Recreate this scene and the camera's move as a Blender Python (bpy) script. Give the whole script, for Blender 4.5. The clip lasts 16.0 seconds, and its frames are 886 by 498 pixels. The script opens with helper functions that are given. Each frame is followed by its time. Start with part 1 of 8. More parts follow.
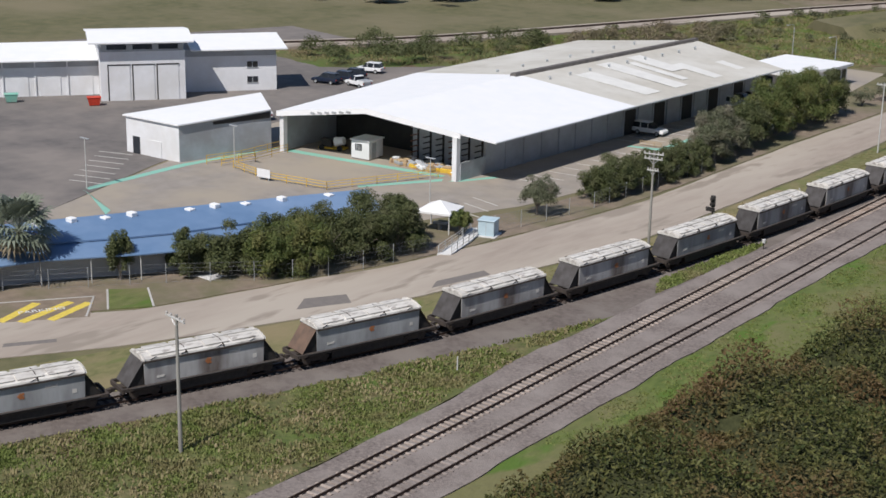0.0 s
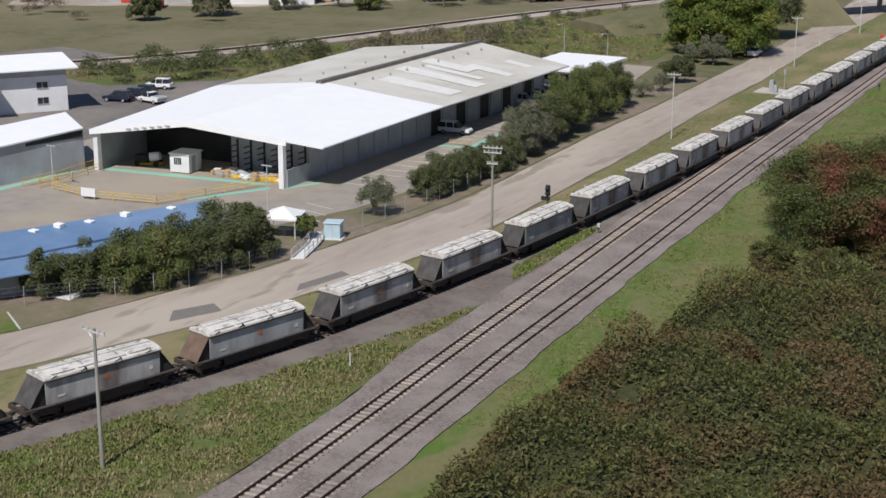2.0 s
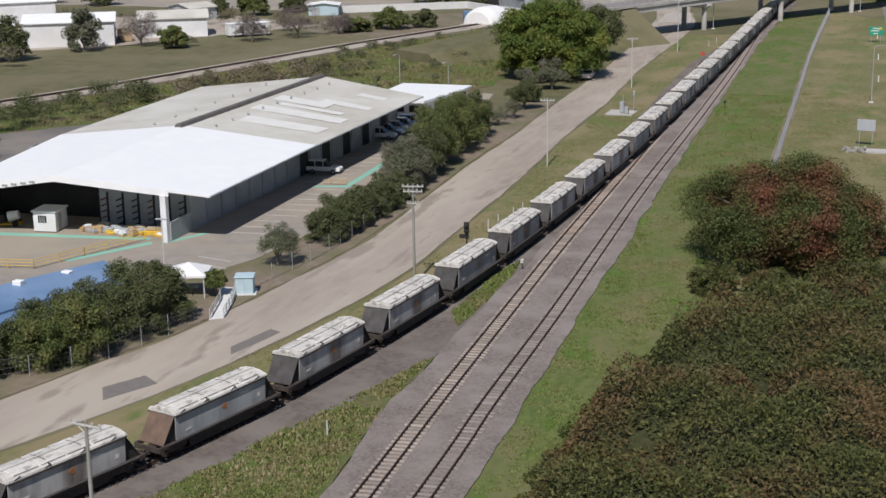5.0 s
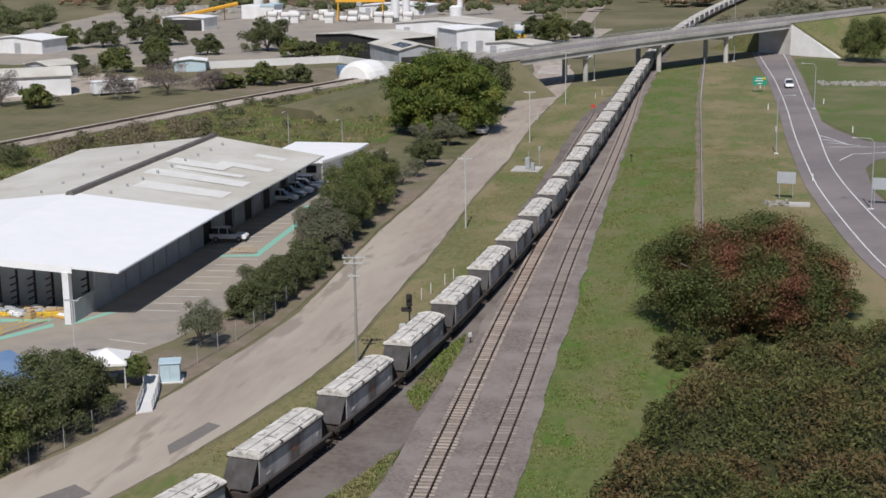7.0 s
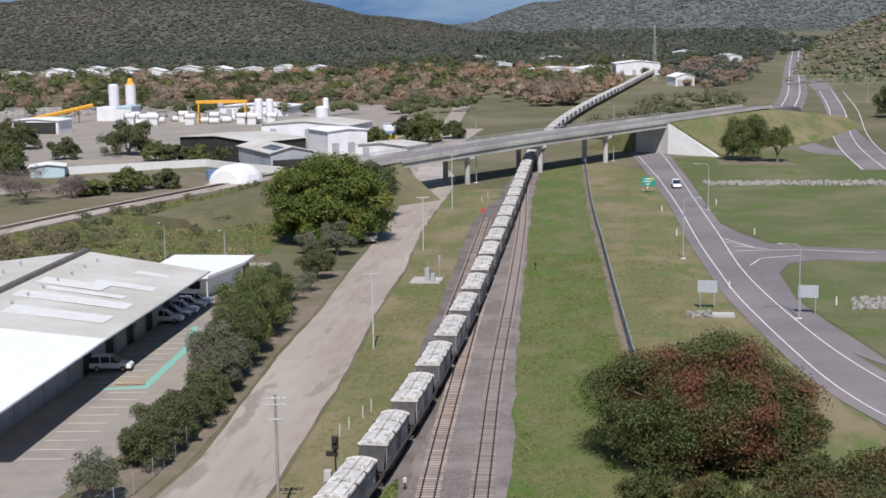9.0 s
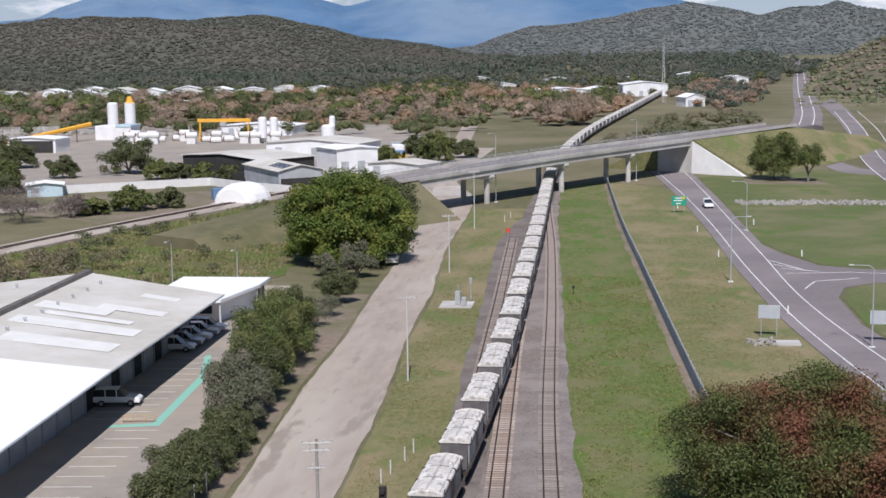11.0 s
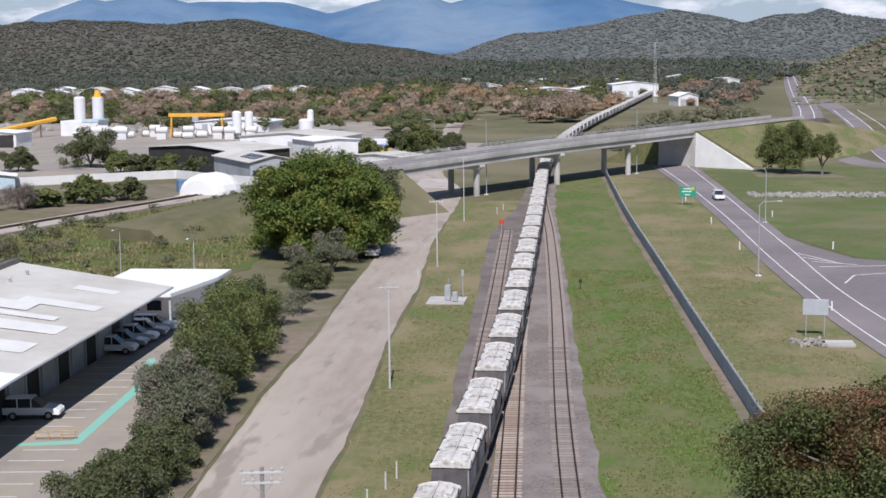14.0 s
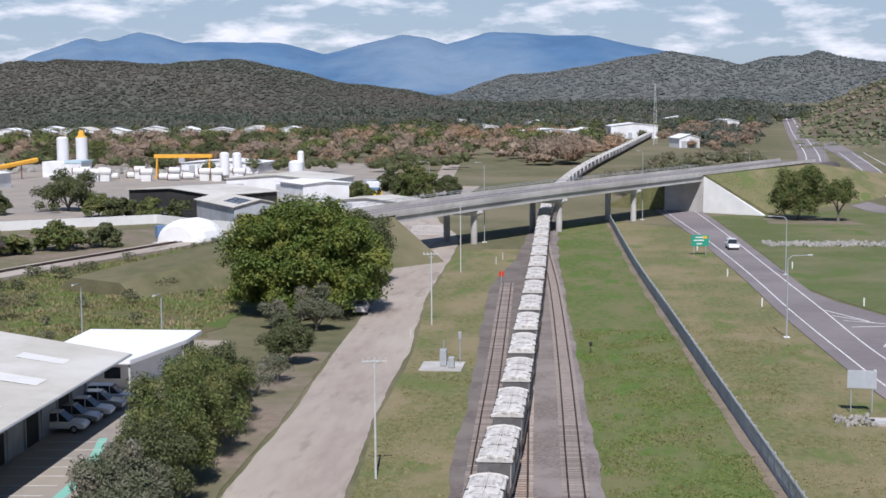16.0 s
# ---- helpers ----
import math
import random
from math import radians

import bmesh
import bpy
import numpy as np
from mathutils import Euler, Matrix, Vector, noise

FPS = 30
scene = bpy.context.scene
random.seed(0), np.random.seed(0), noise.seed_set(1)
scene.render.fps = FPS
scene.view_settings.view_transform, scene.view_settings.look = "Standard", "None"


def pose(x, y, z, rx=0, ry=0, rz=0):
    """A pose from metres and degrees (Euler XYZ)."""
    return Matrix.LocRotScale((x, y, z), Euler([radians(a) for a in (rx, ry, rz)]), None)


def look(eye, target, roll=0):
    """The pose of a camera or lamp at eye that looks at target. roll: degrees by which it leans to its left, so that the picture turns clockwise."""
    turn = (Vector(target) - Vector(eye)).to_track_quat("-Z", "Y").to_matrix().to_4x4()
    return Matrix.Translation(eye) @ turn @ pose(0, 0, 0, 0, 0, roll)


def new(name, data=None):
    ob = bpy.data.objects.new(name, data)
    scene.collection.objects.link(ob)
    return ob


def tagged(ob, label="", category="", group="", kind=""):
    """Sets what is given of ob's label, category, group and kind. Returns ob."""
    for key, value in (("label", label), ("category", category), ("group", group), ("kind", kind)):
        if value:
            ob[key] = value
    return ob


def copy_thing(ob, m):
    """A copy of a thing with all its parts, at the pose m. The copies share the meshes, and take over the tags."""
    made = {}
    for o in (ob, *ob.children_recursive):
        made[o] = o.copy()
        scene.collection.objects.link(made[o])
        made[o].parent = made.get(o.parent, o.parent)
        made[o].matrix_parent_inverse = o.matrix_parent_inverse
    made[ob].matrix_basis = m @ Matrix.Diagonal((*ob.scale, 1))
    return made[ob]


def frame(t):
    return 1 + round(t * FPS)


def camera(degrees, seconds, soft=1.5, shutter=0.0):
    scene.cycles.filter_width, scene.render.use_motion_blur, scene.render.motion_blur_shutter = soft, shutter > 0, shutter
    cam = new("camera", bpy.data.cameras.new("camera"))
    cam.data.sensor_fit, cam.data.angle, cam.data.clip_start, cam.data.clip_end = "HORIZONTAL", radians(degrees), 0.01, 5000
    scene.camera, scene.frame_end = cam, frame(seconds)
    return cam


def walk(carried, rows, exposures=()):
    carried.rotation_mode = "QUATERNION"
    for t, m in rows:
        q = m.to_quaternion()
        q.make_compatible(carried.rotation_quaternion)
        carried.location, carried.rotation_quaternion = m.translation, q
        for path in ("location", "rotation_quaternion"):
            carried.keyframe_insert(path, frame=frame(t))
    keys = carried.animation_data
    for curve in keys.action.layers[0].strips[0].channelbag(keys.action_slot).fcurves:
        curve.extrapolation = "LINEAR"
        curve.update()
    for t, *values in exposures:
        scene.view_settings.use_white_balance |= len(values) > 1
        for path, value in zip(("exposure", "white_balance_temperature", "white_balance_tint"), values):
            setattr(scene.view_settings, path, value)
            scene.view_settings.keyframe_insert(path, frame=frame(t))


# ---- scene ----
# ---------- camera ----------
cam = camera(33.31, 16.0, soft=1.6)
walk(cam, [
    (0.0, look((62.03, -74.16, 41.93), (0.31, -0.85, 13.37), 1.15)),
    (0.5, look((60.46, -77.42, 41.55), (6.27, 1.76, 13.40), 1.19)),
    (1.0, look((58.47, -80.10, 41.35), (9.85, 2.75, 13.55), 0.95)),
    (1.5, look((56.14, -82.13, 41.22), (8.69, 1.45, 13.60), 0.64)),
    (2.0, look((53.64, -83.48, 41.01), (6.81, 0.52, 13.64), 0.24)),
    (2.5, look((50.81, -84.16, 40.84), (4.64, 0.31, 13.76), -0.10)),
    (3.0, look((47.89, -84.53, 40.73), (4.05, 1.26, 13.95), -0.36)),
    (3.5, look((44.68, -84.53, 40.74), (1.94, 1.89, 14.20), -0.53)),
    (4.0, look((41.46, -84.27, 40.52), (0.53, 3.11, 14.26), -0.75)),
    (4.5, look((38.11, -83.51, 40.27), (1.81, 5.95, 14.22), -0.83)),
    (6.8, look((23.42, -74.59, 39.11), (0.71, 20.11, 16.39), -0.90)),
    (7.0, look((22.26, -73.49, 39.07), (0.28, 21.52, 16.92), -0.86)),
    (7.5, look((19.50, -70.29, 38.97), (-0.25, 25.53, 18.26), -0.76)),
    (8.0, look((17.11, -66.84, 38.77), (0.61, 29.90, 19.59), -0.72)),
    (8.5, look((14.82, -63.23, 38.67), (1.31, 34.30, 21.19), -0.80)),
    (9.0, look((12.58, -59.33, 38.61), (0.39, 38.65, 22.77), -0.85)),
    (9.5, look((10.52, -55.41, 38.40), (-1.60, 42.72, 23.42), -0.84)),
    (12.0, look((3.76, -35.56, 33.19), (-7.55, 62.79, 19.12), -0.69)),
    (12.5, look((3.19, -31.21, 32.05), (-7.72, 67.21, 18.13), -0.70)),
    (13.0, look((2.72, -26.78, 30.97), (-8.15, 71.67, 17.19), -0.64)),
    (13.5, look((2.37, -22.32, 29.88), (-8.43, 76.16, 16.25), -0.61)),
    (14.0, look((1.95, -17.87, 29.35), (-8.77, 80.63, 15.76), -0.61)),
    (14.5, look((1.48, -13.52, 29.18), (-9.14, 85.03, 15.92), -0.59)),
    (15.0, look((0.97, -9.01, 29.08), (-9.50, 89.75, 17.36), -0.56)),
    (15.5, look((0.51, -4.59, 29.00), (-9.92, 94.25, 17.97), -0.53)),
    (16.0, look((0.00, 0.00, 28.90), (-10.39, 98.86, 18.02), -0.43)),
], exposures=[(0.0, -0.10, 6350, 13), (7.0, -0.20, 6350, 13), (9.0, 0.02, 6120, 15), (12.5, 0.08, 6100, 17), (16.0, 0.10, 5980, 16)])

# ---------- world and sun ----------
SUN_AZ = (0.10, -0.995)      # horizontal direction towards the sun
SUN_EL = radians(51.5)
world = bpy.data.worlds.new("world")
scene.world = world
world.use_nodes = True
wn = world.node_tree.nodes
wl = world.node_tree.links
sky = wn.new("ShaderNodeTexSky")
sky.sky_type = "NISHITA"
sky.sun_disc = False
sky.sun_elevation = SUN_EL
sky.sun_rotation = math.atan2(SUN_AZ[0], SUN_AZ[1])
sky.air_density = 1.0
sky.dust_density = 0.2
sky.ozone_density = 1.5
# broken white cloud over the blue
wtc = wn.new("ShaderNodeTexCoord")
wmap = wn.new("ShaderNodeMapping")
wmap.inputs["Scale"].default_value = (17.0, 17.0, 62.0)
wnoise = wn.new("ShaderNodeTexNoise")
wnoise.inputs["Scale"].default_value = 1.0
wnoise.inputs["Detail"].default_value = 8.0
wnoise.inputs["Roughness"].default_value = 0.58
wramp = wn.new("ShaderNodeValToRGB")
wramp.color_ramp.elements[0].position = 0.47
wramp.color_ramp.elements[1].position = 0.64
wmix = wn.new("ShaderNodeMixRGB")
wmix.inputs[2].default_value = (21.0, 21.2, 21.5, 1)
wl.new(wtc.outputs["Generated"], wmap.inputs["Vector"])
wl.new(wmap.outputs["Vector"], wnoise.inputs["Vector"])
wl.new(wnoise.outputs["Fac"], wramp.inputs["Fac"])
wl.new(wramp.outputs["Color"], wmix.inputs[0])
wblue = wn.new("ShaderNodeMixRGB")
wblue.inputs[0].default_value = 0.65
wblue.inputs[2].default_value = (10.6, 13.6, 16.6, 1)
wsep = wn.new("ShaderNodeSeparateXYZ")
wl.new(wtc.outputs["Generated"], wsep.inputs[0])
whigh = wn.new("ShaderNodeMapRange")       # the blue deepens and the cloud thins towards the zenith
whigh.inputs["From Min"].default_value = 0.07
whigh.inputs["From Max"].default_value = 0.32
wl.new(wsep.outputs["Z"], whigh.inputs["Value"])
wdeep = wn.new("ShaderNodeMixRGB")
wdeep.inputs[2].default_value = (1.7, 3.2, 6.2, 1)
wl.new(whigh.outputs["Result"], wdeep.inputs[0])
wl.new(sky.outputs["Color"], wblue.inputs[1])
wl.new(wblue.outputs["Color"], wmix.inputs[1])
wl.new(wmix.outputs["Color"], wdeep.inputs[1])
wl.new(wdeep.outputs["Color"], wn["Background"].inputs["Color"])
wn["Background"].inputs["Strength"].default_value = 0.042
sun_data = bpy.data.lights.new("sun", "SUN")
sun_data.energy = 4.75
sun_data.angle = radians(0.55)
sun_data.color = (1.0, 0.955, 0.88)
sun = new("sun", sun_data)
ce = math.cos(SUN_EL)
sun.matrix_world = look((SUN_AZ[0] * ce * 100, SUN_AZ[1] * ce * 100, math.sin(SUN_EL) * 100), (0, 0, 0))

# ---------- materials ----------
def material(name, c1, c2=None, scale=1.0, rough=0.8, metal=0.0, bump=0.0, bump_scale=None, c3=None, big=None,
             detail=6.0, stretch=None, spot=None, rand=0.0, low=0.35, high=0.65, spec=0.3):
    """Procedural surface: c1/c2 mixed by fine noise at scale per metre, c3 mixed in by large noise, bump, random tint per object."""
    m = bpy.data.materials.new(name)
    m.use_nodes = True
    n, l = m.node_tree.nodes, m.node_tree.links
    p = n["Principled BSDF"]
    p.inputs["Roughness"].default_value = rough
    p.inputs["Metallic"].default_value = metal
    p.inputs["Specular IOR Level"].default_value = spec
    co = n.new("ShaderNodeTexCoord")
    vec = co.outputs["Object"]
    if stretch:
        mp = n.new("ShaderNodeMapping")
        mp.inputs["Scale"].default_value = stretch
        l.new(vec, mp.inputs["Vector"])
        vec = mp.outputs["Vector"]

    def noisy(s, d, lo, hi):
        t = n.new("ShaderNodeTexNoise")
        t.inputs["Scale"].default_value = s
        t.inputs["Detail"].default_value = d
        t.inputs["Roughness"].default_value = 0.62
        l.new(vec, t.inputs["Vector"])
        r = n.new("ShaderNodeMapRange")
        r.inputs["From Min"].default_value = lo
        r.inputs["From Max"].default_value = hi
        l.new(t.outputs["Fac"], r.inputs["Value"])
        return t, r

    def mix(fac, a, b):
        x = n.new("ShaderNodeMixRGB")
        l.new(fac, x.inputs[0])
        for i, v in ((1, a), (2, b)):
            if isinstance(v, tuple):
                x.inputs[i].default_value = (*v, 1)
            else:
                l.new(v, x.inputs[i])
        return x.outputs["Color"]

    t1, r1 = noisy(scale, detail, low, high)
    col = mix(r1.outputs["Result"], c1, c2 or tuple(v * 0.8 for v in c1))
    if c3:
        t2, r2 = noisy(big or scale * 0.08, 4.0, 0.42, 0.62)
        col = mix(r2.outputs["Result"], col, c3)
    if spot:
        t3, r3 = noisy(spot[1], 3.0, 0.56, 0.64)
        col = mix(r3.outputs["Result"], col, spot[0])
    if rand:
        oi = n.new("ShaderNodeObjectInfo")
        hs = n.new("ShaderNodeHueSaturation")
        mr = n.new("ShaderNodeMapRange")
        mr.inputs["To Min"].default_value = 1 - rand
        mr.inputs["To Max"].default_value = 1 + rand
        l.new(oi.outputs["Random"], mr.inputs["Value"])
        l.new(mr.outputs["Result"], hs.inputs["Value"])
        l.new(col, hs.inputs["Color"])
        col = hs.outputs["Color"]
    l.new(col, p.inputs["Base Color"])
    if bump:
        tb = n.new("ShaderNodeTexNoise")
        tb.inputs["Scale"].default_value = bump_scale or scale * 3
        tb.inputs["Detail"].default_value = 4.0
        l.new(vec, tb.inputs["Vector"])
        b = n.new("ShaderNodeBump")
        b.inputs["Strength"].default_value = 1.0
        b.inputs["Distance"].default_value = bump
        l.new(tb.outputs["Fac"], b.inputs["Height"])
        l.new(b.outputs["Normal"], p.inputs["Normal"])
    return m


def leafy(name, c1, c2, c3, scale=0.5):
    """Leaf surface: colour varies leaf by leaf and in larger patches; some light passes through."""
    m = bpy.data.materials.new(name)
    m.use_nodes = True
    n, l = m.node_tree.nodes, m.node_tree.links
    p = n["Principled BSDF"]
    p.inputs["Roughness"].default_value = 0.6
    p.inputs["Specular IOR Level"].default_value = 0.25
    g = n.new("ShaderNodeNewGeometry")
    r = n.new("ShaderNodeValToRGB")
    r.color_ramp.elements[0].color = (*c1, 1)
    r.color_ramp.elements[1].color = (*c2, 1)
    l.new(g.outputs["Random Per Island"], r.inputs["Fac"])
    co = n.new("ShaderNodeTexCoord")
    t = n.new("ShaderNodeTexNoise")
    t.inputs["Scale"].default_value = scale
    t.inputs["Detail"].default_value = 4.0
    oi = n.new("ShaderNodeObjectInfo")
    sh = n.new("ShaderNodeVectorMath")
    sh.operation = "MULTIPLY_ADD"
    sh.inputs[1].default_value = (61.0, 37.0, 23.0)
    l.new(oi.outputs["Random"], sh.inputs[0])
    l.new(co.outputs["Object"], sh.inputs[2])
    l.new(sh.outputs["Vector"], t.inputs["Vector"])
    mr = n.new("ShaderNodeMapRange")
    mr.inputs["From Min"].default_value = 0.47
    mr.inputs["From Max"].default_value = 0.64
    l.new(t.outputs["Fac"], mr.inputs["Value"])
    x = n.new("ShaderNodeMixRGB")
    x.inputs[2].default_value = (*c3, 1)
    l.new(mr.outputs["Result"], x.inputs[0])
    l.new(r.outputs["Color"], x.inputs[1])
    l.new(x.outputs["Color"], p.inputs["Base Color"])
    tr = n.new("ShaderNodeBsdfTranslucent")
    l.new(x.outputs["Color"], tr.inputs["Color"])
    ms = n.new("ShaderNodeMixShader")
    ms.inputs[0].default_value = 0.16
    l.new(p.outputs["BSDF"], ms.inputs[1])
    l.new(tr.outputs["BSDF"], ms.inputs[2])
    l.new(ms.outputs["Shader"], n["Material Output"].inputs["Surface"])
    return m


M = {}
M["land"] = material("dry_land", (0.150, 0.138, 0.072), (0.098, 0.100, 0.048), 0.35, 0.95, bump=0.10, bump_scale=1.5, c3=(0.19, 0.165, 0.10), big=0.02)
M["mown"] = material("mown_grass", (0.200, 0.188, 0.084), (0.100, 0.116, 0.040), 1.8, 0.95, bump=0.06, bump_scale=4, c3=(0.240, 0.198, 0.110), big=0.10, spot=((0.125, 0.155, 0.048), 0.16), stretch=(1, 0.5, 1))
M["lush"] = material("lush_grass", (0.142, 0.176, 0.050), (0.070, 0.102, 0.024), 1.4, 0.95, bump=0.14, bump_scale=2.5, c3=(0.160, 0.154, 0.068), big=0.16, spot=((0.088, 0.148, 0.026), 0.22), stretch=(1, 0.45, 1), low=0.30, high=0.70)
M["park"] = material("park_grass", (0.128, 0.150, 0.054), (0.084, 0.104, 0.034), 1.6, 0.95, bump=0.05, bump_scale=5, c3=(0.165, 0.160, 0.078), big=0.05, spot=((0.098, 0.138, 0.036), 0.09))
M["weeds"] = material("rank_weeds", (0.165, 0.150, 0.070), (0.082, 0.094, 0.032), 0.9, 0.95, bump=0.25, bump_scale=2.0, c3=(0.088, 0.132, 0.028), big=0.10, spot=((0.150, 0.112, 0.066), 0.16))
M["gravel_road"] = material("gravel_road", (0.372, 0.316, 0.266), (0.312, 0.262, 0.220), 0.9, 0.95, bump=0.015, bump_scale=7, c3=(0.420, 0.370, 0.312), big=0.09, stretch=(1, 0.22, 1), spot=((0.290, 0.248, 0.206), 0.35))
M["road_patch"] = material("road_patch", (0.20, 0.18, 0.165), (0.17, 0.155, 0.145), 1.5, 0.95, bump=0.01, bump_scale=8)
M["dirt"] = material("bare_dirt", (0.25, 0.20, 0.15), (0.19, 0.15, 0.115), 0.8, 0.95, bump=0.05, bump_scale=4, c3=(0.15, 0.14, 0.08), big=0.13)
M["yard"] = material("yard_concrete", (0.315, 0.284, 0.252), (0.262, 0.235, 0.208), 0.5, 0.9, bump=0.008, bump_scale=5, c3=(0.35, 0.305, 0.245), big=0.07)
M["tarmac"] = material("yard_tarmac", (0.17, 0.155, 0.145), (0.13, 0.12, 0.115), 0.5, 0.92, bump=0.008, bump_scale=6, c3=(0.23, 0.205, 0.185), big=0.06)
M["asphalt"] = material("highway_asphalt", (0.205, 0.180, 0.180), (0.175, 0.155, 0.155), 0.9, 0.9, bump=0.006, bump_scale=8, c3=(0.245, 0.215, 0.21), big=0.04)
M["ballast"] = material("ballast_stone", (0.262, 0.222, 0.200), (0.135, 0.113, 0.103), 4.0, 0.95, bump=0.06, bump_scale=9, c3=(0.27, 0.235, 0.215), big=0.15)
M["cinder"] = material("dark_cinder", (0.178, 0.150, 0.134), (0.118, 0.098, 0.088), 2.0, 0.95, bump=0.05, bump_scale=7, c3=(0.20, 0.175, 0.155), big=0.2)
M["rail"] = material("rusty_rail_steel", (0.085, 0.055, 0.042), (0.05, 0.035, 0.03), 3, 0.55, 0.5)
M["sleeper"] = material("concrete_sleeper", (0.40, 0.345, 0.30), (0.29, 0.235, 0.20), 3, 0.9, bump=0.01, rand=0.25)
M["white_roof"] = material("white_painted_roof_sheet", (0.86, 0.86, 0.86), (0.82, 0.83, 0.84), 0.4, 0.55, bump=0.0)
M["grey_roof"] = material("weathered_zinc_roof", (0.56, 0.53, 0.465), (0.49, 0.465, 0.405), 0.5, 0.6, c3=(0.62, 0.60, 0.545), big=0.10)
M["clear_sheet"] = material("bleached_roof_patch", (0.76, 0.75, 0.71), (0.68, 0.67, 0.63), 0.6, 0.55)
M["ridge_cap"] = material("dark_ridge_cap", (0.16, 0.145, 0.13), (0.10, 0.09, 0.085), 1.0, 0.7)
M["white_wall"] = material("white_painted_wall", (0.78, 0.79, 0.81), (0.72, 0.73, 0.75), 0.7, 0.7, c3=(0.68, 0.68, 0.68), big=0.2)
M["grey_wall"] = material("grey_wall_panel", (0.42, 0.45, 0.48), (0.36, 0.385, 0.41), 0.6, 0.7, c3=(0.33, 0.34, 0.35), big=0.25)
# Near-black for interior shade; also door tracks and a vent strip.
M["dark_wall"] = material("dark_trim_and_interior_shade", (0.05, 0.048, 0.046), (0.035, 0.034, 0.033), 0.5, 0.9)
M["blue_roof"] = material("blue_roof_sheet", (0.145, 0.235, 0.385), (0.12, 0.205, 0.345), 0.4, 0.5, c3=(0.18, 0.27, 0.42), big=0.12)
M["concrete"] = material("bridge_concrete", (0.55, 0.53, 0.50), (0.46, 0.445, 0.42), 0.5, 0.85, bump=0.01, c3=(0.38, 0.365, 0.34), big=0.09)
M["white_conc"] = material("pale_slope_paving", (0.70, 0.70, 0.69), (0.63, 0.63, 0.62), 0.5, 0.85)
M["glass"] = material("dark_window_glass", (0.03, 0.035, 0.045), (0.02, 0.025, 0.03), 1, 0.12, spec=0.6)
M["yellow"] = material("safety_yellow_paint", (0.72, 0.47, 0.05), (0.60, 0.38, 0.05), 2, 0.6)
M["green_paint"] = material("green_walkway_paint", (0.20, 0.50, 0.40), (0.27, 0.47, 0.39), 1.2, 0.8)
M["worn_line"] = material("worn_bay_line_paint", (0.62, 0.61, 0.58), (0.48, 0.46, 0.42), 2.5, 0.8)
M["white_line"] = material("white_line_paint", (0.75, 0.75, 0.73), (0.62, 0.62, 0.60), 2.5, 0.7)
M["yellow_line"] = material("yellow_line_paint", (0.72, 0.56, 0.10), (0.60, 0.46, 0.09), 2.5, 0.7)
M["pole_wood"] = material("weathered_timber_pole", (0.32, 0.31, 0.28), (0.22, 0.21, 0.19), 3, 0.9, stretch=(1, 1, 0.08), rand=0.1)
M["galv"] = material("galvanised_steel", (0.50, 0.52, 0.53), (0.42, 0.44, 0.45), 2, 0.5, 0.4)
M["fence_steel"] = material("weathered_fence_steel", (0.50, 0.52, 0.55), (0.38, 0.40, 0.42), 2, 0.6, rand=0.1)
M["pale_post"] = material("pale_painted_post", (0.55, 0.55, 0.53), (0.45, 0.45, 0.43), 2, 0.7)
M["insulator"] = material("porcelain_insulator", (0.55, 0.53, 0.50), (0.40, 0.38, 0.36), 5, 0.3)
M["black"] = material("black_steel", (0.025, 0.024, 0.024), (0.045, 0.04, 0.037), 3, 0.7)
M["wagon_frame"] = material("grimy_underframe", (0.045, 0.037, 0.033), (0.075, 0.06, 0.05), 2.5, 0.85)
M["wagon_lid"] = material("dusty_white_lid", (0.62, 0.595, 0.55), (0.46, 0.435, 0.40), 1.6, 0.75, bump=0.015, bump_scale=3, stretch=(1, 0.35, 1), c3=(0.72, 0.70, 0.66), big=0.5, spot=((0.36, 0.33, 0.30), 3.0), rand=0.08)
M["wire"] = material("dull_fence_wire", (0.22, 0.225, 0.23), (0.18, 0.18, 0.185), 2, 0.7, 0.2)
# Siding sleepers, coloured dark for the shade under the wagons.
M["sleeper_dark"] = material("sleeper_in_train_shade", (0.085, 0.07, 0.062), (0.06, 0.05, 0.045), 3, 0.95, rand=0.2)
M["sleeper_buried"] = material("dust_covered_sleeper", (0.30, 0.255, 0.228), (0.22, 0.187, 0.17), 3, 0.95, rand=0.25)
M["rust_dirt"] = material("rust_stained_ballast", (0.26, 0.165, 0.115), (0.18, 0.12, 0.09), 3.0, 0.95, bump=0.05, bump_scale=8, c3=(0.22, 0.18, 0.155), big=0.3)
M["wagon_side"] = material("soot_streaked_wagon_side", (0.255, 0.232, 0.220), (0.115, 0.088, 0.074), 1.0, 0.75, stretch=(1, 0.9, 0.28), c3=(0.46, 0.455, 0.45), big=0.30, rand=0.25)
M["wagon_side_pale"] = material("pale_grey_wagon_side", (0.30, 0.305, 0.31), (0.20, 0.20, 0.20), 1.0, 0.7, stretch=(1, 0.9, 0.28), c3=(0.37, 0.38, 0.385), big=0.4, rand=0.15)
M["wagon_end"] = material("dark_wagon_end", (0.085, 0.08, 0.08), (0.055, 0.05, 0.048), 1.4, 0.8, rand=0.25)
M["wagon_end_brown"] = material("rust_brown_wagon_end", (0.175, 0.115, 0.085), (0.12, 0.085, 0.065), 1.4, 0.8)
M["orange"] = material("orange_emblem_paint", (0.42, 0.155, 0.06), (0.33, 0.14, 0.06), 3, 0.6)
